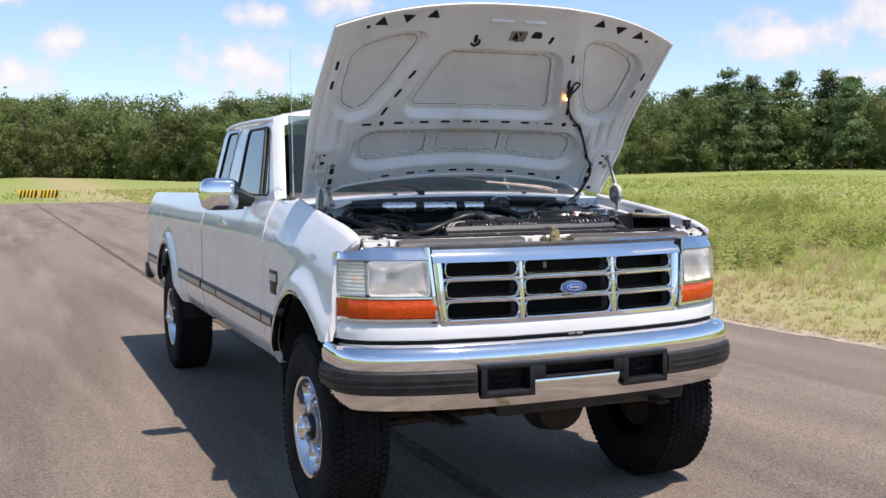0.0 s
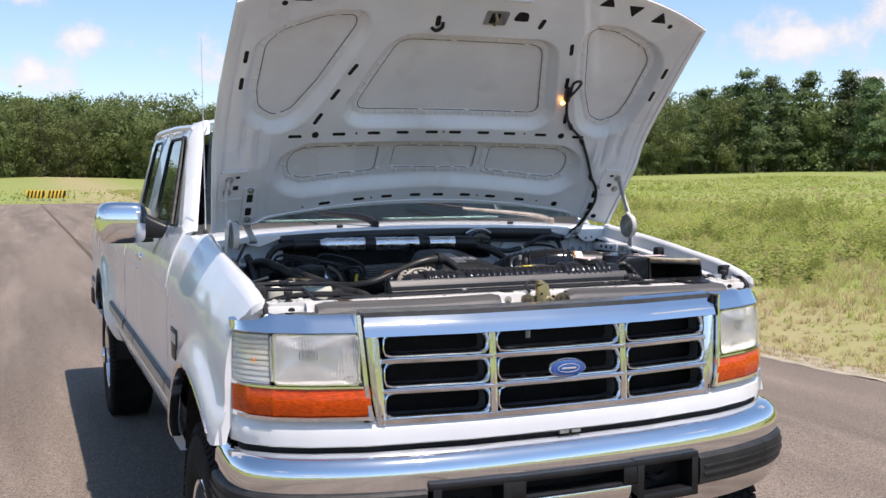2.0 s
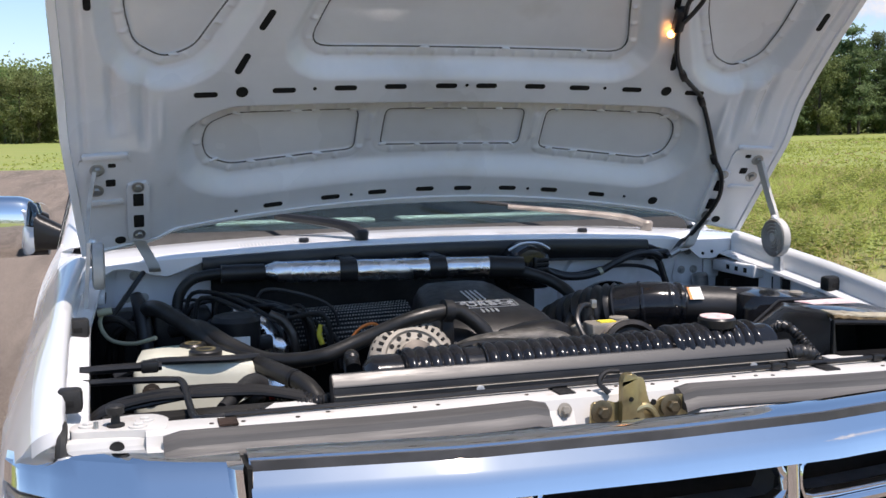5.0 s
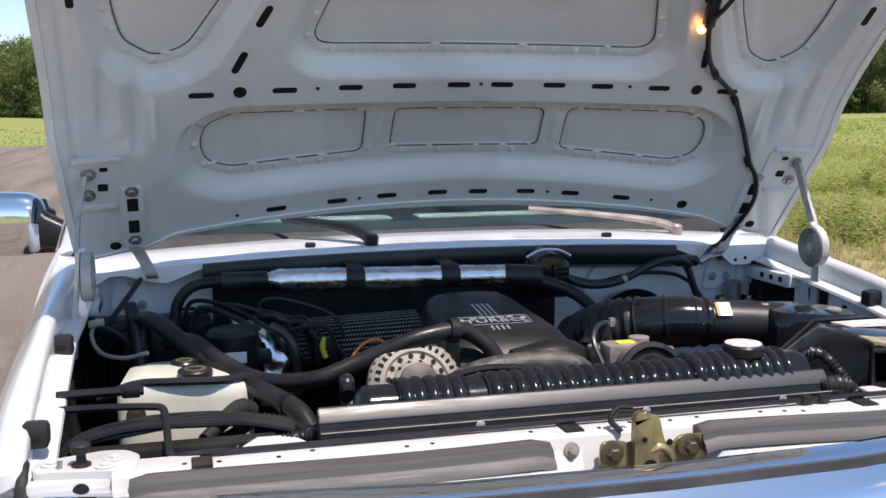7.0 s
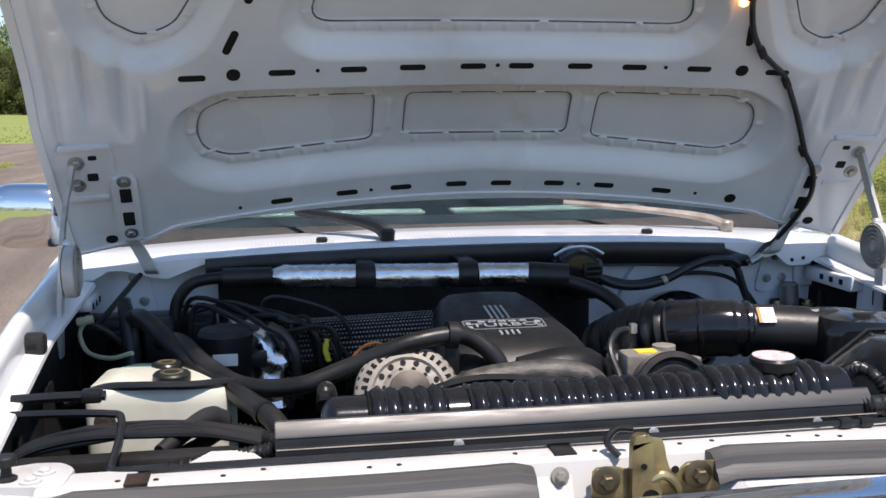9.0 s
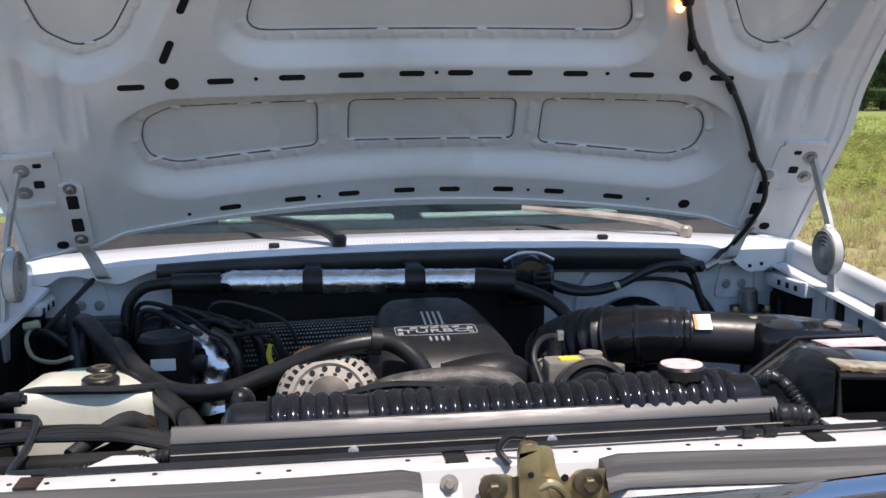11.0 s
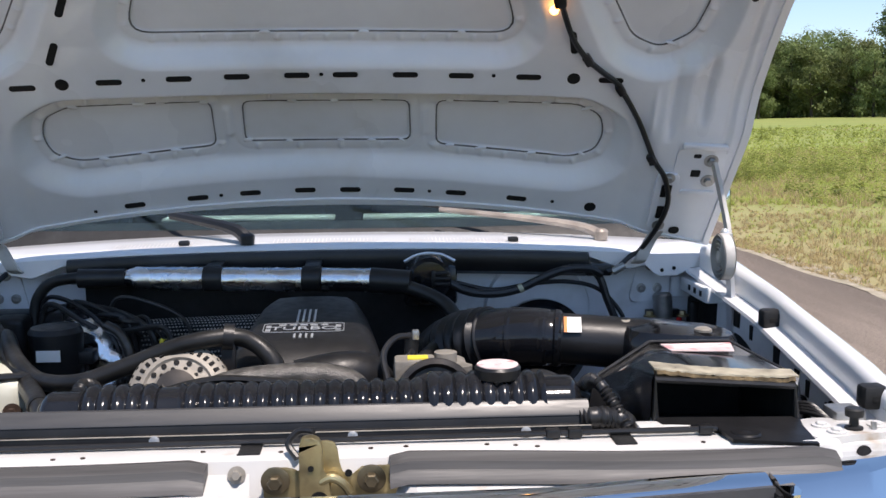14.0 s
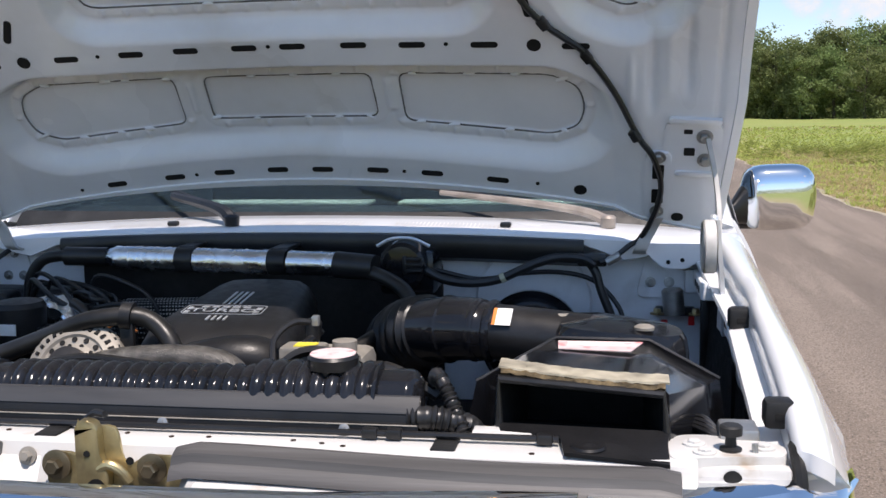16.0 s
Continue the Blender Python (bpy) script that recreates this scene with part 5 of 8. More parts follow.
    for s in (-1, 1):
        for yy in (.66, 4.62):
            bm = bmesh.new()
            for k in range(4):
                box(bm, s * .5 - .035, s * .5 + .035, yy - .62 + .1 * k, yy + .62 - .1 * k, .50 - k * .012, .511 - k * .012)
            part("leaf_spring", bm, RUST, TRUCK)
    bm = bmesh.new()
    box(bm, -.40, .40, .75, 5.4, .60, .70)
    box(bm, -.85, .85, 1.2, 3.1, .60, .66)
    part("underbody", bm, DARK, TRUCK)


build_bumper()


def build_wheel():
    """One wheel, built at the origin with its outer face to -x."""
    w = thing("wheel", "", "")
    w["label"] = "polished alloy wheel with an off-road tyre"
    w.parent = TRUCK
    bm = bmesh.new()
    R, W = .412, .135
    prof = [(-.105, .215), (-.118, .225), (-.132, .26), (-.137, .31), (-.130, .36), (-.118, .388), (-.10, .402), (-.05, .407), (0, .408), (.05, .407), (.10, .402), (.118, .388), (.130, .36), (.137, .31), (.132, .26), (.118, .225), (.105, .215)]
    lathe(bm, prof, (0, 0, 0), (1, 0, 0), 72, cap=False)
    tyre = part("tyre", bm, TYRE, w, "black off-road tyre")
    bm = bmesh.new()
    for k in range(84):
        a = 2 * math.pi * k / 84
        for x0, off in ((-.100, 0), (-.067, .5), (-.034, .2), (0, .7), (.034, .3), (.067, .8), (.100, .4)):
            m = Matrix.Rotation(a + off * 2 * math.pi / 84, 4, "X") @ Matrix.Translation((x0, 0, .4060)) @ pose(0, 0, 0, 0, 0, 16 if x0 < 0 else -16)
            box(bm, -.014, .014, -.0115, .0115, -.008, .006, 0, m=m)
        for sx in (-1, 1):
            m = Matrix.Rotation(a, 4, "X") @ Matrix.Translation((sx * .122, 0, .388)) @ pose(0, 0, 0, 0, sx * 50, 0)
            box(bm, -.012, .014, -.0095, .0095, -.01, .003, 0, m=m)
    part("tread", bm, TYRE, tyre, smooth=False)
    bm = bmesh.new()
    prof = [(-.116, .232), (-.124, .226), (-.120, .212), (-.10, .203), (-.05, .196), (-.005, .187), (.005, .175), (-.012, .155), (-.040, .135), (-.055, .115), (-.058, .09), (-.050, .082)]
    lathe(bm, prof, (0, 0, 0), (1, 0, 0), 64, cap=False)
    rim = part("rim", bm, ALLOY, w, "polished alloy rim")
    for k in range(8):
        bm = bmesh.new()
        a = 2 * math.pi * k / 8
        c = Vector((-.028, math.cos(a) * .152, math.sin(a) * .152))
        lathe(bm, [(0, .001), (0, .018), (-.006, .0205)], c, (1, 0, 0), 14, cap=False)
        part("hand_hole", bm, VOID, rim)
    for k in range(8):
        bm = bmesh.new()
        a = 2 * math.pi * (k + .5) / 8
        lathe(bm, [(0, .012), (.018, .012), (.024, .007)], Vector((-.056, math.cos(a) * .103, math.sin(a) * .103)), (-1, 0, 0), 6)
        part("lug_nut", bm, CHROME, rim)
    bm = bmesh.new()
    lathe(bm, [(.0, .083), (.05, .083), (.055, .078)], (-.045, 0, 0), (-1, 0, 0), 32)
    part("hub", bm, STEEL, w)
    bm = bmesh.new()
    lathe(bm, [(0, .060), (.012, .060), (.02, .055)], (-.10, 0, 0), (-1, 0, 0), 28)
    part("hub_ring", bm, BLACK, w)
    bm = bmesh.new()
    lathe(bm, [(0, .056), (.03, .056), (.038, .048), (.038, .022), (.046, .018)], (-.118, 0, 0), (-1, 0, 0), 28)
    part("hub_cap", bm, CHROME, w, "chrome locking hub")
    bm = bmesh.new()
    lathe(bm, [(.0, .05), (.01, .17), (.03, .17), (.04, .1)], (.02, 0, 0), (1, 0, 0), 32)
    part("brake_disc", bm, RUST, w)
    return w


wheel = build_wheel()
first = True
for s, y in ((-1, .655), (1, .655), (-1, 4.61), (1, 4.61)):
    m = pose(s * (.850 if s < 0 else .815), y, .41, 12 if y < 1 else 40, 0, 0 if s < 0 else 180)
    if first:
        wheel.matrix_basis, first = m, False
    else:
        copy_thing(wheel, m)

# ---- raised hood ----
HO, HD, HN = Vector((0, 1.138, 1.412)), Vector((0, -.640, .769)), Vector((0, .769, .640))
CROWN = ((-.05, .05), (0, .056), (.13, .066), (.3, .077), (.425, .082), (.5, .082), (.6, .075), (.7, .062), (.85, .042), (.95, .026), (1.05, .006), (1.15, -.02))


def ease(d, w0, w1):
    t = np.clip((d - w0) / (w1 - w0), 0, 1)
    return t * t * (3 - 2 * t)


def hood_n(u, v):
    """The crown of the hood: high along the middle, falling to the sides and to the hinge corners."""
    return np.interp(v, [p[0] for p in CROWN], [p[1] for p in CROWN]) - .015 * (np.abs(u) / .55) ** 2 - .02 * ease(np.abs(u), .635, .695) * (1 - ease(v, .28, .42))


def HP(u, v, n=0.0):
    """A point of the hood's underside: u across, v from the hinge edge to the nose, n towards the top skin."""
    return HO + Vector((u, 0, 0)) + HD * v + HN * (float(hood_n(u, v)) + n)


def hood_frame(u, v, turn=0.0, n=0.0):
    """A pose on the underside, its z away from the skin towards the bay."""
    o = HP(u, v, n)
    ax = (HP(u + .01, v) - HP(u - .01, v)).normalized()
    ay = (HP(u, v + .01) - HP(u, v - .01)).normalized()
    az = ax.cross(ay).normalized()
    if az.dot(HN) > 0:
        az = -az
        ax = -ax
    m = Matrix((ax, ay, az)).transposed().to_4x4()
    m.translation = o
    return m @ pose(0, 0, 0, 0, 0, turn)


def hood_uv(a, b):
    """Across (-1 to 1) and along (0 to 1) to u and v, within the hood's outline."""
    u = a * .86
    for _ in range(4):
        rear = .098 - .122 * u * u
        v = rear + (1.14 - .165 * (np.abs(u) / .87) ** 2.6 - rear) * b
        u = a * np.interp(v, [0, .33, .64, 1.0], [.838, .864, .866, .856])
    return u, v


def poly_dist(U, V, pts):
    """Signed distance of many points to an outline, minus inside, and the way along it to the nearest place."""
    d, s = np.full(U.shape, 9.0), np.zeros(U.shape)
    inside = np.zeros(U.shape, bool)
    n, run = len(pts), 0.0
    for k in range(n):
        (x0, y0), (x1, y1) = pts[k], pts[(k + 1) % n]
        ex, ey = x1 - x0, y1 - y0
        ln = math.hypot(ex, ey)
        t = np.clip(((U - x0) * ex + (V - y0) * ey) / (ex * ex + ey * ey + 1e-12), 0, 1)
        q = np.hypot(U - x0 - t * ex, V - y0 - t * ey)
        s = np.where(q < d, run + t * ln, s)
        d = np.minimum(d, q)
        run += ln
        cross = ((y0 > V) != (y1 > V)) & (U < (x1 - x0) * (V - y0) / (y1 - y0 + 1e-12) + x0)
        inside ^= cross
    return np.where(inside, -d, d), s, run


MIDP = rounded([(-.372, .505), (.380, .505), (.280, .828), (-.272, .828)], .05)
LEFTP = rounded([(-.665, .480), (-.722, .520), (-.738, .60), (-.735, .795), (-.69, .852), (-.55, .916), (-.452, .924), (-.440, .885), (-.535, .63), (-.605, .505)], .024)
RIGHTP = [(-x, y) for x, y in reversed(LEFTP)]
LOWS = [rounded([(-.235, .225), (-.235, .337), (-.52, .334), (-.572, .308), (-.584, .262), (-.572, .216), (-.52, .195)], .02),
        rounded([(.174, .235), (.170, .337), (-.172, .337), (-.174, .235)], .018),
        rounded([(.52, .195), (.572, .216), (.584, .262), (.572, .308), (.52, .334), (.226, .337), (.228, .225)], .02)]
HULL = rounded([(-.52, .195), (-.235, .224), (.0, .236), (.235, .224), (.52, .195), (.572, .216), (.584, .262), (.572, .308), (.52, .334), (0, .338), (-.52, .334), (-.572, .308), (-.584, .262), (-.572, .216)], .02)
UPPER_DEEP, LOWER_DEEP = .034, .035


def well(d, w0, w1):
    """Floor within w0, then a wall with a soft foot and a crisper rim, out to w1."""
    t = np.clip((d - w0) / (w1 - w0), 0, 1)
    return 1 - (.55 * t * t * (3 - 2 * t) + .45 * np.where(t < .25, 2 * t * t, (t - .125) / .875))


def hood_relief(U, V):
    """How far the pressed panel sinks below its frame at u and v."""
    d, _, _ = poly_dist(U, V, HULL)
    H = LOWER_DEEP * well(d, .019, np.interp(V, [.20, .235, .32, .345], [.068, .060, .052, .044]))
    for p in (MIDP, LEFTP, RIGHTP):
        d, _, _ = poly_dist(U, V, p)
        H = np.maximum(H, UPPER_DEEP * well(d, .022, np.interp(V, [.50, .60, .80, .92], [.064, .058, .052, .044])))
    for k, p in enumerate((MIDP, LEFTP, RIGHTP, *LOWS)):
        d, s, run = poly_dist(U, V, p)
        H = H + .0065 * (1 - ease(d, -.0022, .0018))
        n = round(run / (.048 if k != 4 else .09))
        off = np.abs((s / run * n) % 1 - .5) * run / n
        band = ease(d, .003, .007) * (1 - ease(d, .017, .023))
        if k > 2:
            band = band * (1 - ease(.240 - np.abs(np.abs(U) - .0), 0, .02) * (np.abs(U) > .15) * (V > .235) * (V < .335))
        H = H - .0042 * np.exp(-(off / .0040) ** 2) * band
        H = H + .0014 * np.exp(-((d - .0215) / .003) ** 2)
    for s in (-1, 1):
        for uu, v0, v1, w, h in ((.768, .335, .485, .009, .010), (.706, .30, .45, .008, .009), (.735, .33, .47, .012, -.005), (.826, .20, .90, .006, .005), (.668, .30, .40, .006, -.005)):
            along = ease(V, v0 - .02, v0 + .03) * (1 - ease(V, v1 - .03, v1 + .02))
            H = H + h * np.exp(-((U - s * uu) / w) ** 2) * along
        H = H - .005 * np.exp(-((U - s * .204) / .009) ** 2) * ease(V, .245, .26) * (1 - ease(V, .315, .33))
        H = H - .006 * np.exp(-((V - 1.045) / .006) ** 2) * (np.abs(U) < .14) * (np.abs(U) > .03)
        H = H - .004 * np.exp(-(((U - s * .66) / .02) ** 2 + ((V - .215) / .03) ** 2))
    return H


def sunk(u, v):
    return float(hood_relief(np.array([u]), np.array([v]))[0])


# dark grey that paints the shade in the seams round the hood's fields
SEAMDARK = mat("seam_gap_shade", (.14, .14, .145), .7, var=.3, scale=20)


def build_hood():
    hood = thing("hood", "", "")
    hood["label"] = "raised white hood, its pressed inner panel showing"
    hood.parent = TRUCK
    na, nb = 500, 330
    A, B = np.meshgrid(np.linspace(-1, 1, na + 1), np.linspace(0, 1, nb + 1))
    U, V = hood_uv(A, B)
    n = hood_n(U, V) + hood_relief(U, V)
    P = np.stack([U, HO.y + HD.y * V + HN.y * n, HO.z + HD.z * V + HN.z * n], -1).reshape(-1, 3)
    k = (np.arange(nb)[:, None] * (na + 1) + np.arange(na)).ravel()
    me = bpy.data.meshes.new("inner_panel")
    me.from_pydata(P.tolist(), [], np.stack([k, k + 1, k + na + 2, k + na + 1], -1).tolist())
    me.polygons.foreach_set("use_smooth", [True] * len(me.polygons))
    me.materials.append(UNDER)
    inner = new("inner_panel", me)
    inner.parent = hood
    tagged(inner, "pressed inner hood panel with recessed fields")
    # outer skin with folded edge
    bm = bmesh.new()
    a1, b1 = 60, 44

    def skin(v, i, j):
        return min(lerp(v, [(.10, .010), (.13, .018), (.17, .047), (.95, .048), (1.1, .03)]), .014 * min(i, a1 - i), .016 * (b1 - j))

    vv = []
    for j in range(b1 + 1):
        row = []
        for i in range(a1 + 1):
            u, v = hood_uv(-1 + 2 * i / a1, j / b1)
            f = min(1, 1.02 - max(abs(-1 + 2 * i / a1), abs(2 * j / b1 - 1)) + 0)
            row.append(bm.verts.new(HP(u * 1.008, v + (.008 if j == b1 else (-.006 if j == 0 else 0)), skin(v, i, j) if 0 < i < a1 and 0 < j < b1 else .008)))
        vv.append(row)
    for j in range(b1):
        for i in range(a1):
            bm.faces.new((vv[j][i], vv[j][i + 1], vv[j + 1][i + 1], vv[j + 1][i]))
    part("outer_skin", bm, WHITE, hood, "glossy white outer skin", angle=50)
    rim = [hood_uv(-1 + 2 * k / 60, 0) for k in range(61)] + [hood_uv(1, k / 40) for k in range(1, 41)] + [hood_uv(1 - 2 * k / 60, 1) for k in range(1, 61)] + [hood_uv(-1, 1 - k / 40) for k in range(1, 40)]
    bm = bmesh.new()
    loops = []
    for u, v in rim + rim[:1]:
        p = HP(u, v)
        out = (p - HP(u * .96, .5 + (v - .5) * .96)).normalized()
        loops.append([p - out * .010 - HN * .001, p - out * .009 - HN * .005, p + out * .007 - HN * .004, p + out * .009 + HN * .004, p + out * .004 + HN * .012, p - out * .008 + HN * .010])
    rings(bm, loops, cap=False)
    part("hem", bm, WHITE, hood, "folded hood edge")

    # a black slab laid on the panel, painting the dark of a hole
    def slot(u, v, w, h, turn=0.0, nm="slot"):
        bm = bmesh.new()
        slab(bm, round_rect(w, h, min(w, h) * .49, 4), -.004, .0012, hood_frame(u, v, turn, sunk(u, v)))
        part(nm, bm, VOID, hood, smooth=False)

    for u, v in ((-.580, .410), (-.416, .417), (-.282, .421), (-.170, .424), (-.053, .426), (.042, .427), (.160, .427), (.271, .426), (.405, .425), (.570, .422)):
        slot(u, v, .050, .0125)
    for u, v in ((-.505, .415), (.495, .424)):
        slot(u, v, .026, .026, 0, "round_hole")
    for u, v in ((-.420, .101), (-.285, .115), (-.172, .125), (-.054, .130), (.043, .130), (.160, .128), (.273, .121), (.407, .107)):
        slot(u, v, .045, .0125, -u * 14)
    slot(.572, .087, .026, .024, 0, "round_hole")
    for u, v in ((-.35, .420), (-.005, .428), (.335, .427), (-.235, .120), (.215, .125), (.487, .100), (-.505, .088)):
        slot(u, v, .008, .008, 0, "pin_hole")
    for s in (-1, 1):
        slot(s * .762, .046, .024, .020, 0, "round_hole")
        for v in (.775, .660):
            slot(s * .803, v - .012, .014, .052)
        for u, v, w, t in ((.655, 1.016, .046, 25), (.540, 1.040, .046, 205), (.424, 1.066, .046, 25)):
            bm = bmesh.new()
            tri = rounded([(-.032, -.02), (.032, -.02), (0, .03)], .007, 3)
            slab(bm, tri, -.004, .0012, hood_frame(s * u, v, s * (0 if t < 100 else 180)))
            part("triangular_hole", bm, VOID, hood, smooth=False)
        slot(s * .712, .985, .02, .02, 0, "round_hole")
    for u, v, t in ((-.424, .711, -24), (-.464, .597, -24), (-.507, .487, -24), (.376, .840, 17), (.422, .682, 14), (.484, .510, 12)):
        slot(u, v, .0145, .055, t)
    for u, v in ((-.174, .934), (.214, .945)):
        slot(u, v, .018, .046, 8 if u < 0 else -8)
    bm = bmesh.new()
    m = hood_frame(-.174, .918)
    tube(bm, [m @ Vector(p) for p in ((-.018, -.012, .002), (0, -.02, .008), (.02, -.006, .006), (.018, .012, .004))], .006, 8)
    part("rubber_plug", bm, BLACK, hood)
    # striker and its recess
    m = hood_frame(.033, .960)
    bm = bmesh.new()
    slab(bm, round_rect(.085, .062, .008), -.002, .003, m)
    pl = part("striker_plate", bm, STEEL, hood, "striker plate with a dark opening")
    bm = bmesh.new()
    slab(bm, round_rect(.034, .045, .004), .0025, .0042, m @ Matrix.Translation((-.006, 0, 0)))
    part("striker_opening", bm, VOID, pl, smooth=False)
    bm = bmesh.new()
    tube(bm, [m @ Vector(p) for p in ((-.01, .02, .004), (-.008, .012, .022), (-.008, -.012, .022), (-.01, -.02, .004))], .005, 8)
    part("striker_loop", bm, ZINC, pl)
    bm = bmesh.new()
    slab(bm, resample(rounded([(-.03, -.018), (.03, -.018), (.02, .02), (-.02, .024)], .012), 24), -.002, .002, hood_frame(.128, .970))
    part("cover_hole", bm, VOID, hood, smooth=False)
    # sealant dabs round the recessed fields, and a dark line painting their seam's shade
    rng = random.Random(3)
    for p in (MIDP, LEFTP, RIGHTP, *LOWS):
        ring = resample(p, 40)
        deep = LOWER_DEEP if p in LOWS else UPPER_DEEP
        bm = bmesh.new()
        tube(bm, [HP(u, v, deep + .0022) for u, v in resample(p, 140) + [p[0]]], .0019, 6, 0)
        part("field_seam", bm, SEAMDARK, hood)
        for k in range(0, 40, 4):
            i = (k + rng.randrange(3)) % 40
            (u, v), (u2, v2) = ring[i], ring[(i + 1) % 40]
            if abs(u2 - u) < abs(v2 - v):
                continue
            bm = bmesh.new()
            bmesh.ops.create_icosphere(bm, subdivisions=2, radius=1, matrix=hood_frame(u, v, -math.degrees(math.atan2(v2 - v, u2 - u)), deep) @ Matrix.Diagonal((rng.uniform(.008, .014), rng.uniform(.003, .005), .004, 1)))
            part("sealant_dab", bm, UNDER, hood)

    # hinge plates, straps and springs
    def hinge(s):
        bm = bmesh.new()
        slab(bm, resample(rounded([(-.055, -.065), (.050, -.065), (.050, .060), (-.055, .060)], .012), 32), -.002, .0035, hood_frame(s * .785, .215))
        pl = part("hinge_plate", bm, UNDER, hood, "stamped hinge plate bolted to the hood")
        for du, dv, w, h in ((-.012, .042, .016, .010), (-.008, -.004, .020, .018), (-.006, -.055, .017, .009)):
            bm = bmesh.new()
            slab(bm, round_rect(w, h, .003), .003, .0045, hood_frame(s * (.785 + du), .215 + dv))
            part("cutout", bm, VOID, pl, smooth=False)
        bm = bmesh.new()
        slab(bm, round_rect(.095, .012, .005), .0, .009, hood_frame(s * .785, .282), .002)
        part("rib", bm, UNDER, pl)
        bm = bmesh.new()
        slab(bm, round_rect(.075, .012, .005), .0, .008, hood_frame(s * .79, .160), .002)
        part("rib", bm, UNDER, pl)
        for du, dv in ((.018, .032), (.022, -.022)):
            bm = bmesh.new()
            m = hood_frame(s * (.785 + du), .215 + dv)
            bolt(bm, m @ Vector((0, 0, .003)), m.to_3x3() @ Vector((0, 0, 1)), .009, .009)
            part("bolt", bm, STEEL, pl)
        # strap down the inside
        bm = bmesh.new()
        slab(bm, resample(rounded([(-.024, -.09), (.024, -.09), (.024, .075), (-.024, .075)], .01), 32), .001, .010, hood_frame(s * .722, .135), .003)
        st = part("hinge_strap", bm, UNDER, hood, "slotted steel hinge strap")
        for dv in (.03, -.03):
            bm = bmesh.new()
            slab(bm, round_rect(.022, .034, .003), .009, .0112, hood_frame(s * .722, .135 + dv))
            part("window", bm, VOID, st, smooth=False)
        for dv in (.065, -.068):
            bm = bmesh.new()
            m = hood_frame(s * .722, .135 + dv)
            bolt(bm, m @ Vector((0, 0, .009)), m.to_3x3() @ Vector((0, 0, 1)), .008, .008)
            part("bolt", bm, STEEL, st)
        # link from the plate to the counterbalance spring
        bm = bmesh.new()
        a = HP(s * .808, .247, -.008)
        slab_pts = [a, Vector((s * .822, .975, 1.535)), Vector((s * .826, .945, 1.47)), Vector((s * .824, .930, 1.42))]
        loops = []
        for i, p in enumerate(smooth_path(slab_pts, 6)):
            loops.append([p + Vector((-.004, -.012, 0)), p + Vector((.004, -.012, 0)), p + Vector((.004, .012, 0)), p + Vector((-.004, .012, 0))])
        rings(bm, loops)
        part("spring_link", bm, WORNGREY, hood)
        bm = bmesh.new()
        for k in range(5):
            lathe(bm, [(-.011, .046 - k * .0085), (-.012 - (k % 2) * 0, .044 - k * .0085), (.011, .042 - k * .0085), (.012, .046 - k * .0085)], (s * .806, .912, 1.421), (s, 0, .0), 36, cap=k == 4)
        lathe(bm, [(-.009, .048), (.009, .048), (.010, .046), (-.010, .046)], (s * .806, .912, 1.421), (s, 0, 0), 36, cap=False)
        part("coil_spring", bm, WORNGREY, hood, "flat coiled hood spring")
        bm = bmesh.new()
        loops = []
        for p in smooth_path([(s * .822, .930, 1.468), (s * .828, .932, 1.40), (s * .834, .937, 1.33), (s * .838, .942, 1.255)], 5):
            loops.append([p + Vector((-.005, -.016, 0)), p + Vector((.003, -.016, 0)), p + Vector((.003, .014, 0)), p + Vector((-.005, .014, 0))])
        rings(bm, loops)
        bmesh.ops.create_uvsphere(bm, u_segments=10, v_segments=6, radius=.009, matrix=Matrix.Translation((s * .816, .935, 1.468)))
        part("spring_post", bm, SILVER, hood)

    mirrored(hinge)
    # under-hood lamp and its lead
    m = hood_frame(.438, .640, 12)
    bm = bmesh.new()
    box(bm, -.012, .012, -.032, .032, .004, .026, .005, m=m)
    lamp = part("hood_lamp", bm, BLACK, hood, "small black under-hood lamp, lit")
    bm = bmesh.new()
    bmesh.ops.create_uvsphere(bm, u_segments=14, v_segments=10, radius=.009, matrix=hood_frame(.434, .598) @ Matrix.Translation((0, 0, .015)))
    part("bulb", bm, BULB, lamp, "glowing orange bulb")
    bm = bmesh.new()
    tube(bm, [HP(u, v, n) for u, v, n in ((.440, .655, -.022), (.428, .700, -.03), (.442, .716, -.03), (.462, .705, -.026), (.456, .672, -.026), (.440, .640, -.03))], .0055, 8)
    part("cable_loop", bm, BLACK, lamp)
    bm = bmesh.new()
    pts = [HP(u, v, n) for u, v, n in ((.440, .63, -.02), (.456, .582, -.014), (.481, .524, -.013), (.515, .478, -.012), (.550, .448, -.012), (.584, .418, -.012), (.637, .335, -.012), (.681, .248, -.010), (.711, .204, -.016), (.727, .141, -.022), (.717, .066, -.018), (.690, .0, -.02))]
    tube(bm, pts + [Vector((.672, 1.140, 1.395)), Vector((.640, 1.125, 1.372)), Vector((.61, 1.11, 1.362))], .0058, 8)
    ca = part("lamp_cable", bm, BLACK, hood, "black cable taped to the hood")
    for u, v in ((.590, .408), (.681, .248), (.515, .478)):
        bm = bmesh.new()
        m = hood_frame(u, v, 35)
        box(bm, -.008, .008, -.012, .012, .004, .020, .003, m=m)
        part("cable_clip", bm, BLACK, ca)


build_hood()

# ---- engine bay structure ----
BOLTDARK = mat("dark_zinc_bolt", (.20, .16, .10), .4, .7, var=.3, scale=30)


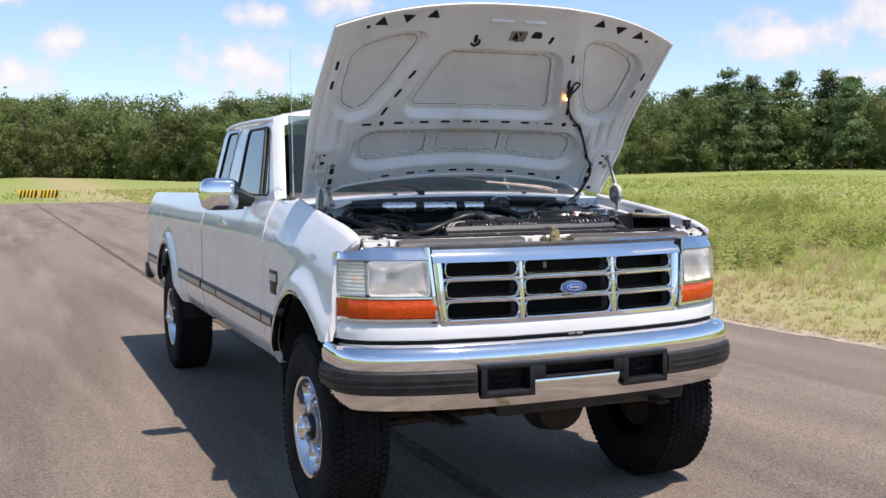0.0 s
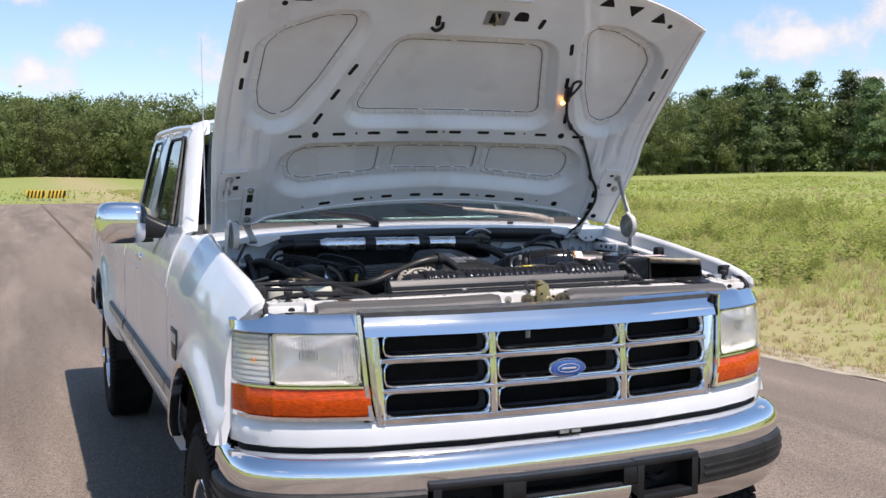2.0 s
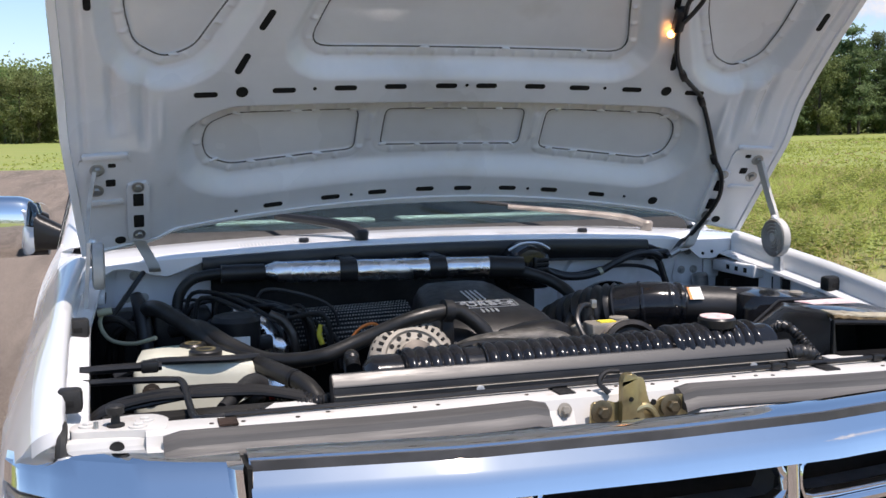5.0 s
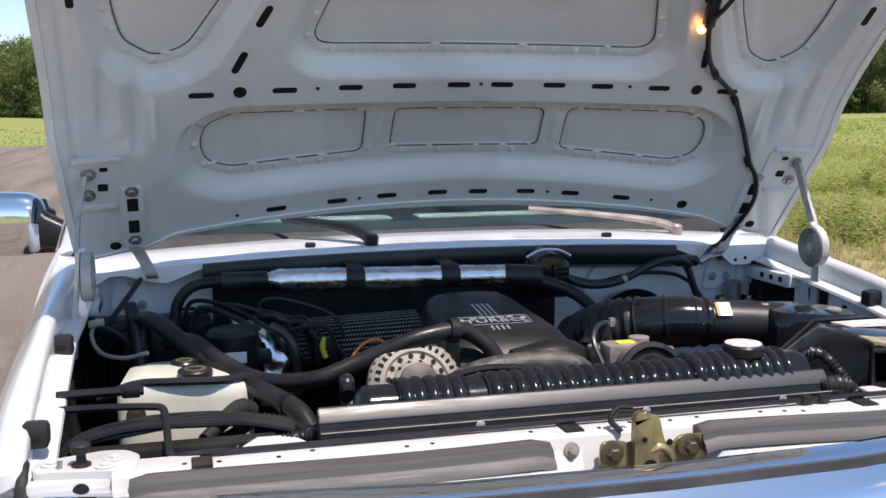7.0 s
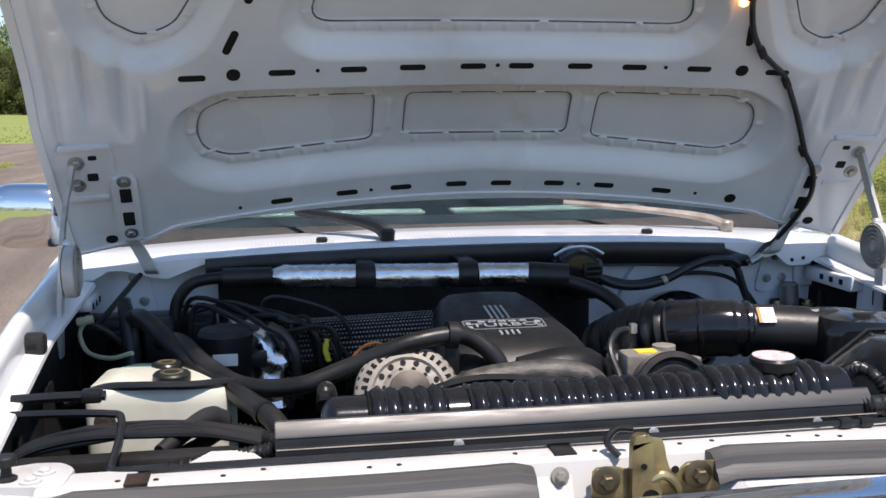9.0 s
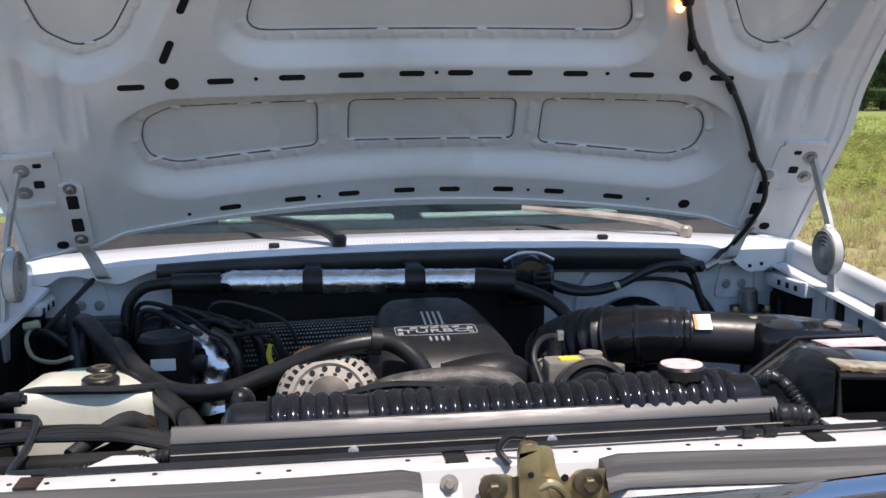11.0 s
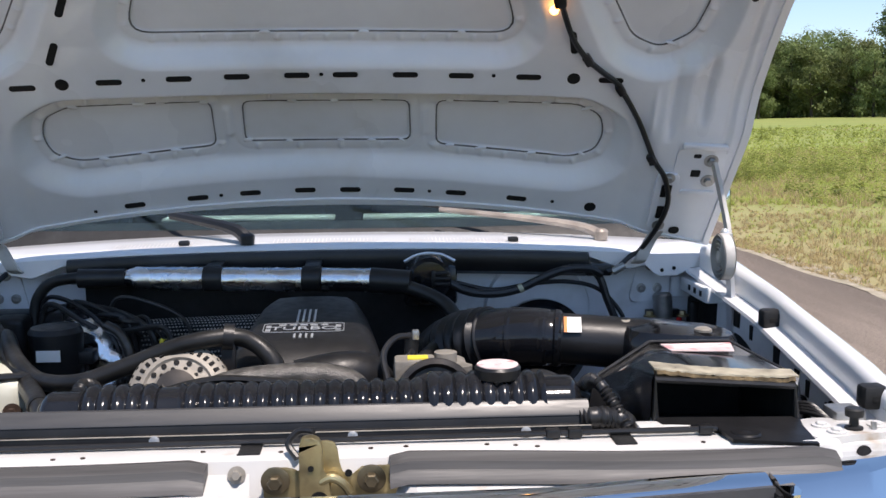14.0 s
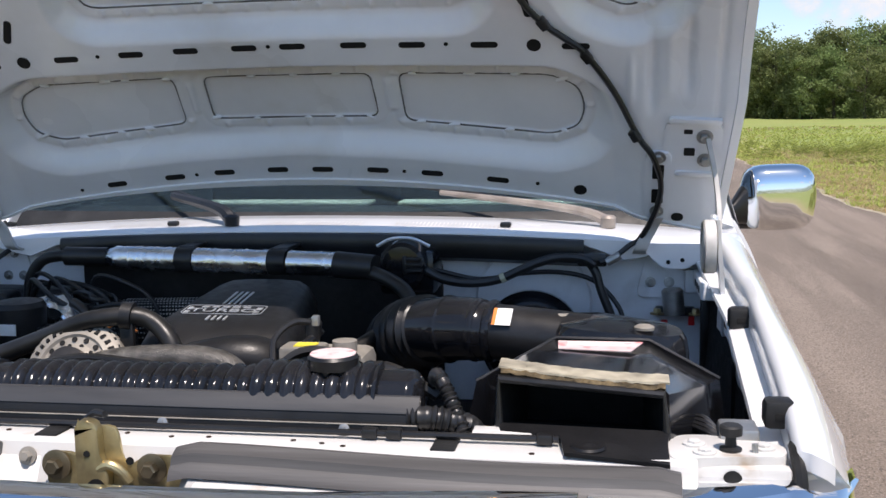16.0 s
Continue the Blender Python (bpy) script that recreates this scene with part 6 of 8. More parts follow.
def words(text, size, depth=.0006):
    """Raised lettering as a mesh, centred, in the xy plane."""
    cu = bpy.data.curves.new("lettering", "FONT")
    cu.body, cu.size, cu.extrude, cu.align_x, cu.align_y = text, size, depth, "CENTER", "CENTER"
    ob = bpy.data.objects.new("lettering", cu)
    scene.collection.objects.link(ob)
    me = bpy.data.meshes.new_from_object(ob.evaluated_get(bpy.context.evaluated_depsgraph_get()))
    bpy.data.objects.remove(ob)
    bpy.data.curves.remove(cu)
    return me


def cowl_z(x, y):
    return 1.423 + (y - 1.15) * .12 - .022 * (abs(x) / .72) ** 2.2


def build_cowl():
    c = thing("cowl", "", "")
    c["label"] = "white painted cowl below the windshield"
    c.parent = TRUCK
    bm = bmesh.new()
    loops = []
    for k in range(61):
        x = -.90 + 1.80 * k / 60
        y0 = 1.158
        scal = .018 + (.030 * max(0, 1 - abs(abs(x) - .665) / .09) if abs(x) > .55 else 0) + (.016 if abs(x) > .78 else 0)
        yr = 1.40 - .045 * (1 - (x / .9) ** 2)
        z0 = cowl_z(x, y0)
        loops.append([(x, y0 + .004, z0 - scal), (x, y0, z0 - scal + .002), (x, y0, z0 - .006), (x, y0 + .006, z0), (x, 1.20, cowl_z(x, 1.20)), (x, 1.25, cowl_z(x, 1.25)), (x, 1.31, cowl_z(x, 1.31) - .004), (x, yr, cowl_z(x, 1.31) - .02)])
    rings(bm, loops, closed=False)
    part("cowl_panel", bm, WHITE, c, angle=40)
    for x0, n in ((-.49, 22), (-.135, 28), (.175, 30)):
        bm = bmesh.new()
        for k in range(n):
            x = x0 + k * .0085
            y0, y1 = 1.192, 1.228
            za, zb = cowl_z(x, y0), cowl_z(x, y1)
            vs = [bm.verts.new(p) for p in ((x - .0012, y0, za + .001), (x + .0012, y0, za + .001), (x + .0012, y1, zb + .001), (x - .0012, y1, zb + .001))]
            bm.faces.new(vs)
        tagged(part("vent_grating", bm, WORNGREY, c, "fine dark slots of the cowl vent", smooth=False), kind="stuff")
    bm = bmesh.new()
    loops = []
    for k in range(31):
        x = -.582 + 1.160 * k / 30
        z = cowl_z(x, 1.15) - .006
        loops.append([(x, 1.148, z - .036), (x, 1.146, z - .014), (x, 1.150, z - .003), (x, 1.158, z - .001), (x, 1.19, z - .022), (x, 1.18, z - .060), (x, 1.155, z - .050)])
    rings(bm, loops)
    part("cowl_seal", bm, BLACK, c, "black foam seal under the cowl lip")
    for s, x, y in ((-1, -.335, 1.20), (1, .412, 1.204)):
        bm = bmesh.new()
        box(bm, x - .012, x + .012, y - .008, y + .010, cowl_z(x, y), cowl_z(x, y) + .011, .004)
        part("washer_nozzle", bm, BLACK, c, "black washer nozzle")
    # wipers
    for piv, tip in (((-.193, 1.190), (-.385, 1.320)), ((.626, 1.248), (.25, 1.335))):
        bm = bmesh.new()
        p0 = Vector((*piv, cowl_z(*piv) + .012))
        p1 = Vector((*tip, cowl_z(*tip) + .045))
        mid = p0.lerp(p1, .4) + Vector((0, 0, .012))
        tube(bm, [p0, p0.lerp(p1, .12) + Vector((0, 0, .012)), mid, p1], lambda t: (.017 if piv[0] < 0 else .013) - .007 * t, 8)
        lathe(bm, [(-.012, .016), (.008, .018), (.014, .012)], p0, UP, 14)
        w = part("wiper_arm", bm, BLACK if piv[0] < 0 else WIPERGREY, c, "wiper arm lying at the foot of the windshield")
        bm = bmesh.new()
        d = (p1 - p0).normalized()
        q0, q1 = p0.lerp(p1, .35) + Vector((0, .03, .01)), p1 + d * .22 + Vector((0, .035, .0))
        rod(bm, q0, q1, .0055, 8)
        part("wiper_blade", bm, BLACK, w)
    # firewall
    bm = bmesh.new()
    box(bm, -.87, .87, 1.218, 1.245, .70, 1.392)
    f = part("firewall", bm, BAYWHITE, TRUCK, "pale painted firewall, dusty")
    for s in (-1, 1):
        bm = bmesh.new()
        slab(bm, resample(rounded([(-.05, -.055), (.05, -.055), (.04, .05), (-.02, .075)], .015), 28), 0, .006, pose(s * .735, 1.217, 1.330, 90, 0, 0) @ Matrix.Diagonal((s, 1, 1, 1)), .002)
        pl = part("hinge_bracket", bm, BAYWHITE, f)
        for dx, dz in ((-.020, -.022), (.018, -.022), (.0, .03)):
            bm = bmesh.new()
            bolt(bm, (s * (.735 + dx), 1.211, 1.330 + dz), (0, -1, 0), .0065, .007)
            part("bolt", bm, STEEL, pl)
        bm = bmesh.new()
        a = HP(s * .722, .05, -.012)
        loops = []
        for p in smooth_path([a, Vector((s * .712, 1.128, 1.43)), Vector((s * .695, 1.128, 1.395)), Vector((s * .690, 1.14, 1.380)), Vector((s * .69, 1.20, 1.365))], 5):
            loops.append([p + Vector((-.013, -.004, 0)), p + Vector((.013, -.004, 0)), p + Vector((.013, .004, .002)), p + Vector((-.013, .004, .002))])
        rings(bm, loops)
        part("hinge_leg", bm, WORNGREY, f)
    bm = bmesh.new()
    box(bm, -.56, .275, 1.200, 1.217, .80, 1.345, .006)
    part("firewall_pad", bm, DARK, f, "black insulating pad on the firewall")
    bm = bmesh.new()
    box(bm, -.84, -.565, 1.12, 1.217, .80, 1.288, .02, 3)
    part("heater_case", bm, BLACK, f, "black heater case below the cowl")
    bm = bmesh.new()
    lathe(bm, [(0, .125), (.012, .12), (.016, .09)], (.47, 1.217, 1.262), (0, -1, 0), 40)
    part("firewall_pressing", bm, BAYWHITE, f)
    # notched hanger below the cowl, and under it a plate coloured black for shade
    bm = bmesh.new()
    slab(bm, [(.700, 1.396), (.706, 1.374), (.730, 1.352), (.742, 1.345), (.782, 1.345), (.796, 1.352), (.826, 1.368), (.838, 1.396)], 0, .003, pose(0, 1.158, 0, 90, 0, 0))
    hg = part("cowl_hanger", bm, BAYWHITE, f, smooth=False)
    for x in (.748, .776):
        bm = bmesh.new()
        lathe(bm, [(0, .0045), (.001, .0045)], (x, 1.1545, 1.358 + (x - .748) * .15), (0, -1, 0), 12)
        part("hanger_hole", bm, VOID, hg, smooth=False)
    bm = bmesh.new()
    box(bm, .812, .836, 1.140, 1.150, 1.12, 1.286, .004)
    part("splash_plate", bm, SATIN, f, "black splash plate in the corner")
    bm = bmesh.new()
    box(bm, .785, .835, 1.208, 1.220, 1.285, 1.335, .004)
    part("patch_plate", bm, BAYWHITE, f)


build_cowl()


def inner_fender(s):
    i = thing("inner_fender", "", "")
    i["label"] = "inner fender wall of the engine bay"
    i.parent = TRUCK
    bm = bmesh.new()
    loops = []
    for k in range(17):
        y = .30 + .92 * k / 16
        zt = top_z(y) - .052
        lip = lerp(y, [(.15, .80), (.30, .838), (.8, .851), (1.16, .838)])
        loops.append([(s * (lip - .004), y, zt), (s * (lip - .006), y, zt - .05), (s * (lip - .012), y, zt - .16), (s * .80, y, .95), (s * .62, y, .88), (s * .60, y, .6)])
    rings(bm, loops, closed=False)
    part("apron_wall", bm, DARK, i)
    if s > 0:
        bm = bmesh.new()
        loops = []
        for k in range(21):
            y = .36 + .66 * k / 20
            zt = top_z(y) - .053
            lip = lerp(y, [(.30, .838), (.8, .851), (1.16, .838)])
            low = zt - .075 + .012 * math.sin(y * 23)
            loops.append([(lip - .006, y, zt), (lip - .0085, y, zt - .03), (lip - .0105, y, low)])
        rings(bm, loops, closed=False)
        part("upper_wall", bm, BAYWHITE, i, "pale stained upper wall with slots")
        for y, h, w in ((.93, .040, .075), (.835, .030, .016), (.70, .034, .030), (.60, .030, .022), (.55, .030, .016), (.45, .028, .05)):
            bm = bmesh.new()
            x = lerp(y, [(.3, .829), (.8, .842), (1.16, .829)])
            box(bm, x - .0015, x + .0015, y - w / 2, y + w / 2, top_z(y) - .108, top_z(y) - .108 + h, .001)
            part("wall_slot", bm, VOID, i, smooth=False)
    # stiffening shelf by the cowl
    bm = bmesh.new()
    box(bm, min(s * .800, s * .85), max(s * .800, s * .85), 1.00 if s > 0 else 1.06, 1.19, 1.306 if s > 0 else 1.315, 1.340, .006)
    sh = part("cowl_brace", bm, BAYWHITE, i, "pale brace with punched holes")
    for k in range(3):
        bm = bmesh.new()
        box(bm, s * .7995 - .0012, s * .7995 + .0012, (1.025 if s > 0 else 1.075) + k * .04, (1.038 if s > 0 else 1.086) + k * .04, 1.318, 1.330)
        part("punched_hole", bm, VOID, sh, smooth=False)
    for k, (y, z, w, h) in enumerate(((.80, 1.19, .07, .10), (.56, 1.20, .035, .05), (.42, 1.19, .06, .12))):
        bm = bmesh.new()
        x = s * lerp(y, [(.3, .828), (.8, .839), (1.16, .826)])
        slab(bm, round_rect(w, h, .012), 0, .006, pose(x, y, z, 0, -90 * s, 0) @ pose(0, 0, 0, 0, 0, 90))
        part("access_hole", bm, VOID, i, smooth=False)
    # rubber hood bumpers on the lip
    for y, z in ((.745, 1.336), (.338, 1.297)):
        bm = bmesh.new()
        box(bm, -.022, .018, -.017, .017, -.018, .019, .008, m=pose(s * .845, y, z - .012) @ pose(0, 0, 0, 0, 0, 0 if s > 0 else 180))
        b = part("hood_bumper", bm, RUBBER, i, "black rubber bumper on the fender lip")
        bm = bmesh.new()
        box(bm, s * .843 - .008, s * .843 + .008, y - .0180, y - .0165, z - .018, z - .008, .0005)
        part("bumper_hole", bm, VOID, b)


mirrored(inner_fender)


def build_support():
    g = thing("radiator_support", "", "")
    g["label"] = "worn white cross panel behind the grille"
    g.parent = TRUCK
    bm = bmesh.new()
    loops = []
    for k in range(41):
        x = -.735 + 1.47 * k / 40
        dip = .03 if -.10 < x < .135 else 0
        loops.append([(x, .290, 1.16), (x, .290, 1.235), (x, .276, 1.2575), (x, .262, 1.2600), (x, .240, 1.2595), (x, .214, 1.2605), (x, .206, 1.256), (x, .200, 1.240), (x, .150 + dip, 1.226 - dip), (x, .150 + dip, 1.20 - dip)])
    rings(bm, loops, closed=False)
    part("cross_panel", bm, SUPPORT, g, "white cross panel, paint chipped and stained")
    # end plates with adjustable stops
    for s in (-1, 1):
        bm = bmesh.new()
        out = resample(rounded([(.705, .218), (.838, .240), (.842, .285), (.735, .318), (.70, .290)], .012), 36)
        slab(bm, [(s * x, y) for x, y in out] if s > 0 else [(s * x, y) for x, y in reversed(out)], 1.246, 1.262, None, .003)
        pl = part("end_plate", bm, SUPPORT, g, "white corner plate with bolts")
        bm = bmesh.new()
        box(bm, min(s * .69, s * .845), max(s * .69, s * .842), .222, .246, 1.19, 1.252, .006)
        part("plate_front", bm, SUPPORT, pl)
        bm = bmesh.new()
        lathe(bm, [(0, .011), (.002, .011)], (s * .775, .2215, 1.238), (0, -1, 0), 14)
        part("plate_hole", bm, VOID, pl, smooth=False)
        for dx, dy in ((.735, .272), (.815, .266), (.745, .242)):
            bm = bmesh.new()
            bolt(bm, (s * dx, dy, 1.262), UP, .008, .007)
            part("bolt", bm, SUPPORT, pl)
        bm = bmesh.new()
        lathe(bm, [(0, .013), (.005, .013), (.007, .007), (.020, .006), (.021, .013), (.031, .0135), (.033, .011)], (s * .776, .256, 1.260), UP, 18)
        part("hood_stop", bm, RUBBER, pl, "black rubber stop screw")
        bm = bmesh.new()
        tube(bm, [(s * .80, .250, 1.235), (s * .803, .25, 1.255), (s * .803, .252, 1.272)], .004, 6)
        part("stud", bm, STEEL, pl)
    # weather seals along the front edge
    for x0, x1, y0, y1 in ((-.712, -.128, .176, .184), (.112, .715, .184, .172)):
        bm = bmesh.new()
        loops = []
        for k in range(25):
            f = k / 24
            x = x0 + (x1 - x0) * f
            y = y0 + (y1 - y0) * f + .003 * math.sin(x * 9)
            z = 1.253 + .003 * math.sin(x * 7 + 1) - (.006 if k in (0, 24) else 0)
            loops.append([(x, y + .026, z - .004), (x, y + .022, z + .008), (x, y + .006, z + .011), (x, y - .010, z + .004), (x, y - .014, z - .006), (x, y - .020, z - .010), (x, y - .026, z - .022), (x, y + .01, z - .02)])
        rings(bm, loops)
        part("weather_seal", bm, SEAL, g, "grey weathered rubber seal strip")
    # black sight shield down to the grille
    bm = bmesh.new()
    loops = []
    for k in range(41):
        x = -.60 + 1.20 * k / 40
        loops.append([(x, .160, 1.208), (x, front_y(x) + .085, 1.232), (x, front_y(x) + .048, 1.239), (x, front_y(x) + .048, 1.225), (x, .158, 1.200)])
    rings(bm, loops)
    sh = part("sight_shield", bm, SHROUD, g, "black plastic shield behind the grille top")
    for x in (-.50, -.30, .20, .42, -.05):
        bm = bmesh.new()
        lathe(bm, [(0, .011), (.004, .010), (.007, .005)], (x, .118, 1.221), UP, 14)
        part("push_rivet", bm, BLACK, sh)
    # latch
    la = thing("hood_latch", "", "")
    la["label"] = "yellow zinc-plated hood latch"
    la.parent = TRUCK
    bm = bmesh.new()
    out = resample(rounded([(-.066, -.030), (.108, -.034), (.116, -.014), (.110, .014), (.062, .014), (.050, .000), (.036, .006), (.032, .040), (.026, .050), (-.012, .048), (-.014, .006), (-.030, .014), (-.064, .014)], .007, 3), 64)
    slab(bm, out, 0, .005, pose(.012, .183, 1.240, 90, 0, 0), .0015)
    part("latch_plate", bm, ZINC, la)
    bm = bmesh.new()
    slab(bm, resample(rounded([(-.017, -.034), (.022, -.034), (.024, -.010), (.014, .004), (.013, .040), (.009, .054), (-.012, .056), (-.017, .046)], .007, 3), 48), 0, .014, pose(.012, .177, 1.244, 90, 0, 0), .003)
    part("latch_hook", bm, ZINC, la)
    bm = bmesh.new()
    tube(bm, [(.022, .168, 1.238), (.036, .166, 1.244), (.050, .168, 1.236), (.060, .170, 1.222)], .006, 10)
    part("latch_arm", bm, ZINC, la)
    for x, z, r in ((.010, 1.258, .004), (.020, 1.215, .012), (.058, 1.246, .005)):
        bm = bmesh.new()
        lathe(bm, [(0, r), (.0016, r)], (x, .1628 if x < .05 else .1778, z), (0, -1, 0), 18)
        part("latch_hole", bm, VOID, la, smooth=False)
    for x in (-.037, .088):
        bm = bmesh.new()
        lathe(bm, [(0, .019), (.002, .019), (.003, .017)], (x, .174, 1.239), (0, -1, 0), 24)
        bolt(bm, (x, .171, 1.239), (0, -1, 0), .010, .012, False)
        part("latch_bolt", bm, BOLTDARK, la)
    bm = bmesh.new()
    bolt(bm, (-.090, .198, 1.240), (0, -1, .2), .007, .010)
    part("bolt", bm, CAST, la)
    bm = bmesh.new()
    tube(bm, [(-.01, .20, 1.26), (-.022, .212, 1.276), (-.008, .216, 1.292), (.012, .208, 1.294)], .005, 8)
    part("safety_lever", bm, BLACK, la)
    bm = bmesh.new()
    box(bm, -.12, .14, .205, .212, 1.205, 1.246)
    part("latch_panel", bm, SUPPORT, g)
    # release rod along the panel, clips and straps
    bm = bmesh.new()
    rod(bm, (-.62, .252, 1.2655), (.575, .252, 1.2690), .0042, 8)
    r = part("release_rod", bm, BLACK, g, "thin dark rod along the panel")
    for x in (.341, .372, .558):
        bm = bmesh.new()
        box(bm, x - .010, x + .010, .245, .260, 1.262, 1.275, .003)
        part("rod_clip", bm, BLACK, r)
    for x in (-.076, .438):
        bm = bmesh.new()
        box(bm, x - .015, x + .015, .216, .268, 1.2585, 1.2635, .002)
        part("strap", bm, RUBBER, g)
    rng = random.Random(9)
    for k in range(16):
        x = rng.uniform(-.65, .68)
        y = rng.uniform(.216, .244)
        bm = bmesh.new()
        lathe(bm, [(0, .0035), (.0012, .0035)], (x, y, lerp(y, [(.214, 1.2605), (.240, 1.2595), (.262, 1.26)])), UP, 8)
        part("rivet_hole", bm, RUST, g, smooth=False)


build_support()

# dark masses below and round the engine, added to close off the ground
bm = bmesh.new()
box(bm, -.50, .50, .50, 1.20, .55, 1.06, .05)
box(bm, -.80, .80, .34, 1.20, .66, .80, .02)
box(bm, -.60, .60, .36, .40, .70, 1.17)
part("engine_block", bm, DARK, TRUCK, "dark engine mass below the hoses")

# ---- engine and accessories ----


def asm(name, label):
    e = thing(name, "", "")
    e["label"] = label
    e.parent = TRUCK
    return e


def ribbed_tank():
    """Upper radiator tank: black, ribbed, with a filler cap."""
    r = asm("radiator_tank", "black ribbed radiator top tank")
    bm = bmesh.new()
    loops = []
    n = 560
    for k in range(n + 1):
        x = -.387 + .782 * k / n
        ph = (x + .32) / .0203
        rib = .0062 * abs(math.sin(math.pi * ph)) ** .7 if -.325 < x < .34 and not -.215 < x < -.185 else 0
        w = .037 + rib
        if x < -.325 or x > .34:
            w = .034
        if x > .17:
            w += .005
        e = max(0, 1 - min(x + .387, .395 - x) / .02)
        w -= .018 * e * e
        cy, cz = .340, 1.286 + .003 * (x > .17)
        lp = []
        for a in range(18):
            t = math.pi * a / 17
            lp.append((x, cy - w * 1.15 * math.cos(t), cz + w * math.sin(t)))
        lp += [(x, cy + w * 1.1, 1.10), (x, cy - w * 1.1, 1.10)]
        loops.append(lp)
    rings(bm, loops)
    part("tank", bm, GLOSSBLACK, r, angle=60)
    bm = bmesh.new()
    lathe(bm, [(0, .026), (.014, .026), (.016, .033), (.030, .034), (.034, .031)], (.273, .335, 1.314), UP, 32)
    c = part("filler_cap", bm, BLACK, r, "round filler cap with a pale pink label")
    bm = bmesh.new()
    lathe(bm, [(0, .0305), (.0012, .0302)], (.273, .335, 1.3482), UP, 32)
    part("cap_label", bm, PINK, c)
    bm = bmesh.new()
    tube(bm, [(.308, .345, 1.324), (.335, .352, 1.328), (.365, .352, 1.318), (.41, .35, 1.29)], .008, 8)
    part("overflow_hose", bm, HOSE, r)
    # bracket in front with a pale top edge
    bm = bmesh.new()
    loops = []
    for k in range(31):
        x = -.450 + .849 * k / 30
        loops.append([(x, .306, 1.19), (x, .306, 1.300), (x, .300, 1.3030), (x, .291, 1.3022), (x, .277, 1.2880), (x, .275, 1.284), (x, .273, 1.276), (x, .266, 1.274), (x, .264, 1.264), (x, .270, 1.260), (x, .270, 1.19)])
    rings(bm, loops)
    b = part("upper_bracket", bm, SATIN, r, "black bracket along the radiator top")
    bm = bmesh.new()
    loops = []
    for k in range(31):
        x = -.449 + .847 * k / 30
        loops.append([(x, .2945, 1.3036), (x, .2940, 1.3056), (x, .2900, 1.3046), (x, .2755, 1.2895), (x, .2745, 1.2870)])
    rings(bm, loops)
    part("pale_strip", bm, STRIP, b, "grey sunlit rubber strip")
    bm = bmesh.new()
    rod(bm, (-.449, .2655, 1.2745), (.398, .2655, 1.2745), .0011, 6)
    part("bright_edge", bm, CAST, b, "pale worn edge")
    for x in (-.21, .062, .305):
        bm = bmesh.new()
        bolt(bm, (x, .264, 1.268), (0, -1, .3), .0042, .004)
        part("bolt", bm, STEEL, b)


ribbed_tank()


def engine_cover():
    e = asm("engine_cover", "black moulded engine cover with turbo lettering")
    def top(y):
        return 1.317 + (y - .692) * .13
    bm = bmesh.new()
    loops = []
    for y, zt, x0, x1, drop in ((.612, 1.235, -.150, .085, .05), (.622, 1.268, -.155, .092, .08), (.645, 1.294, -.156, .096, .1), (.672, 1.309, -.155, .096, .1), (.70, top(.70), -.152, .092, .1), (.80, top(.80), -.142, .080, .1), (.90, top(.90), -.130, .066, .1), (.945, top(.945) - .004, -.122, .058, .1), (.955, top(.945) - .03, -.118, .054, .07)):
        w = x1 - x0
        lp = [(x0 - .015, y, zt - .13), (x0 - .010, y, zt - .035), (x0 + .004, y, zt - .012), (x0 + .022, y, zt - .001), (x0 + w * .33, y, zt + .002), (x0 + w * .66, y, zt + .002), (x1 - .022, y, zt - .001), (x1 - .004, y, zt - .012), (x1 + .010, y, zt - .035), (x1 + .015, y, zt - .13)]
        loops.append(lp)
    rings(bm, loops)
    part("cover_shell", bm, SATIN, e, angle=50)
    bm = bmesh.new()
    tube(bm, [(-.04, .60, 1.262), (.03, .60, 1.272), (.075, .615, 1.262), (.092, .63, 1.225), (.09, .64, 1.17)], lambda t: .036 + .012 * t, 16)
    part("cover_snout", bm, SATIN, e)
    m = pose(-.037, .736, top(.736) + .0035, 7.4, 0, 0)
    bm = bmesh.new()
    ring = resample(rounded([(-.074, -.024), (.074, -.024), (.074, .024), (-.074, .024)], .006, 3), 40)
    loops = [[m @ Vector((x * g, y * (1 - (1 - g) * 2.2), z)) for x, y in ring] for g, z in ((1, 0), (1, .0012), (.982, .0012), (.982, 0))]
    rings(bm, loops, cap=False)
    part("plate_border", bm, SILVER, e)
    me = words("TURBO", .026)
    me.materials.append(SILVER)
    t = new("turbo_lettering", me)
    t.parent = e
    t.matrix_basis = m @ pose(0, -.006, .0012) @ Matrix.Diagonal((1.45, .92, 1, 1))
    tagged(t, "silver lettering that reads TURBO")
    for k in range(2):
        for q in range(5):
            bm = bmesh.new()
            box(bm, -.046 + q * .019, -.032 + q * .019, .011, .017, 0, .0014, m=m) if k == 0 else box(bm, -.069 if q < 2 else .058, -.060 if q < 2 else .068, -.02 + (q % 2) * .02, -.008 + (q % 2) * .02, 0, .0014, m=m)
            part("small_mark", bm, SILVER, e, smooth=False)
    for k in range(4):
        x = -.0145 + k * .0105
        bm = bmesh.new()
        box(bm, x - .002, x + .002, .034, .105, -.0005, .0012, m=m)
        part("stripe", bm, SILVER, e, smooth=False)
        bm = bmesh.new()
        box(bm, x - .002, x + .002, -.050, -.030, -.001, .0012, m=m @ pose(0, 0, -.0015))
        part("stripe", bm, SILVER, e, smooth=False)


engine_cover()


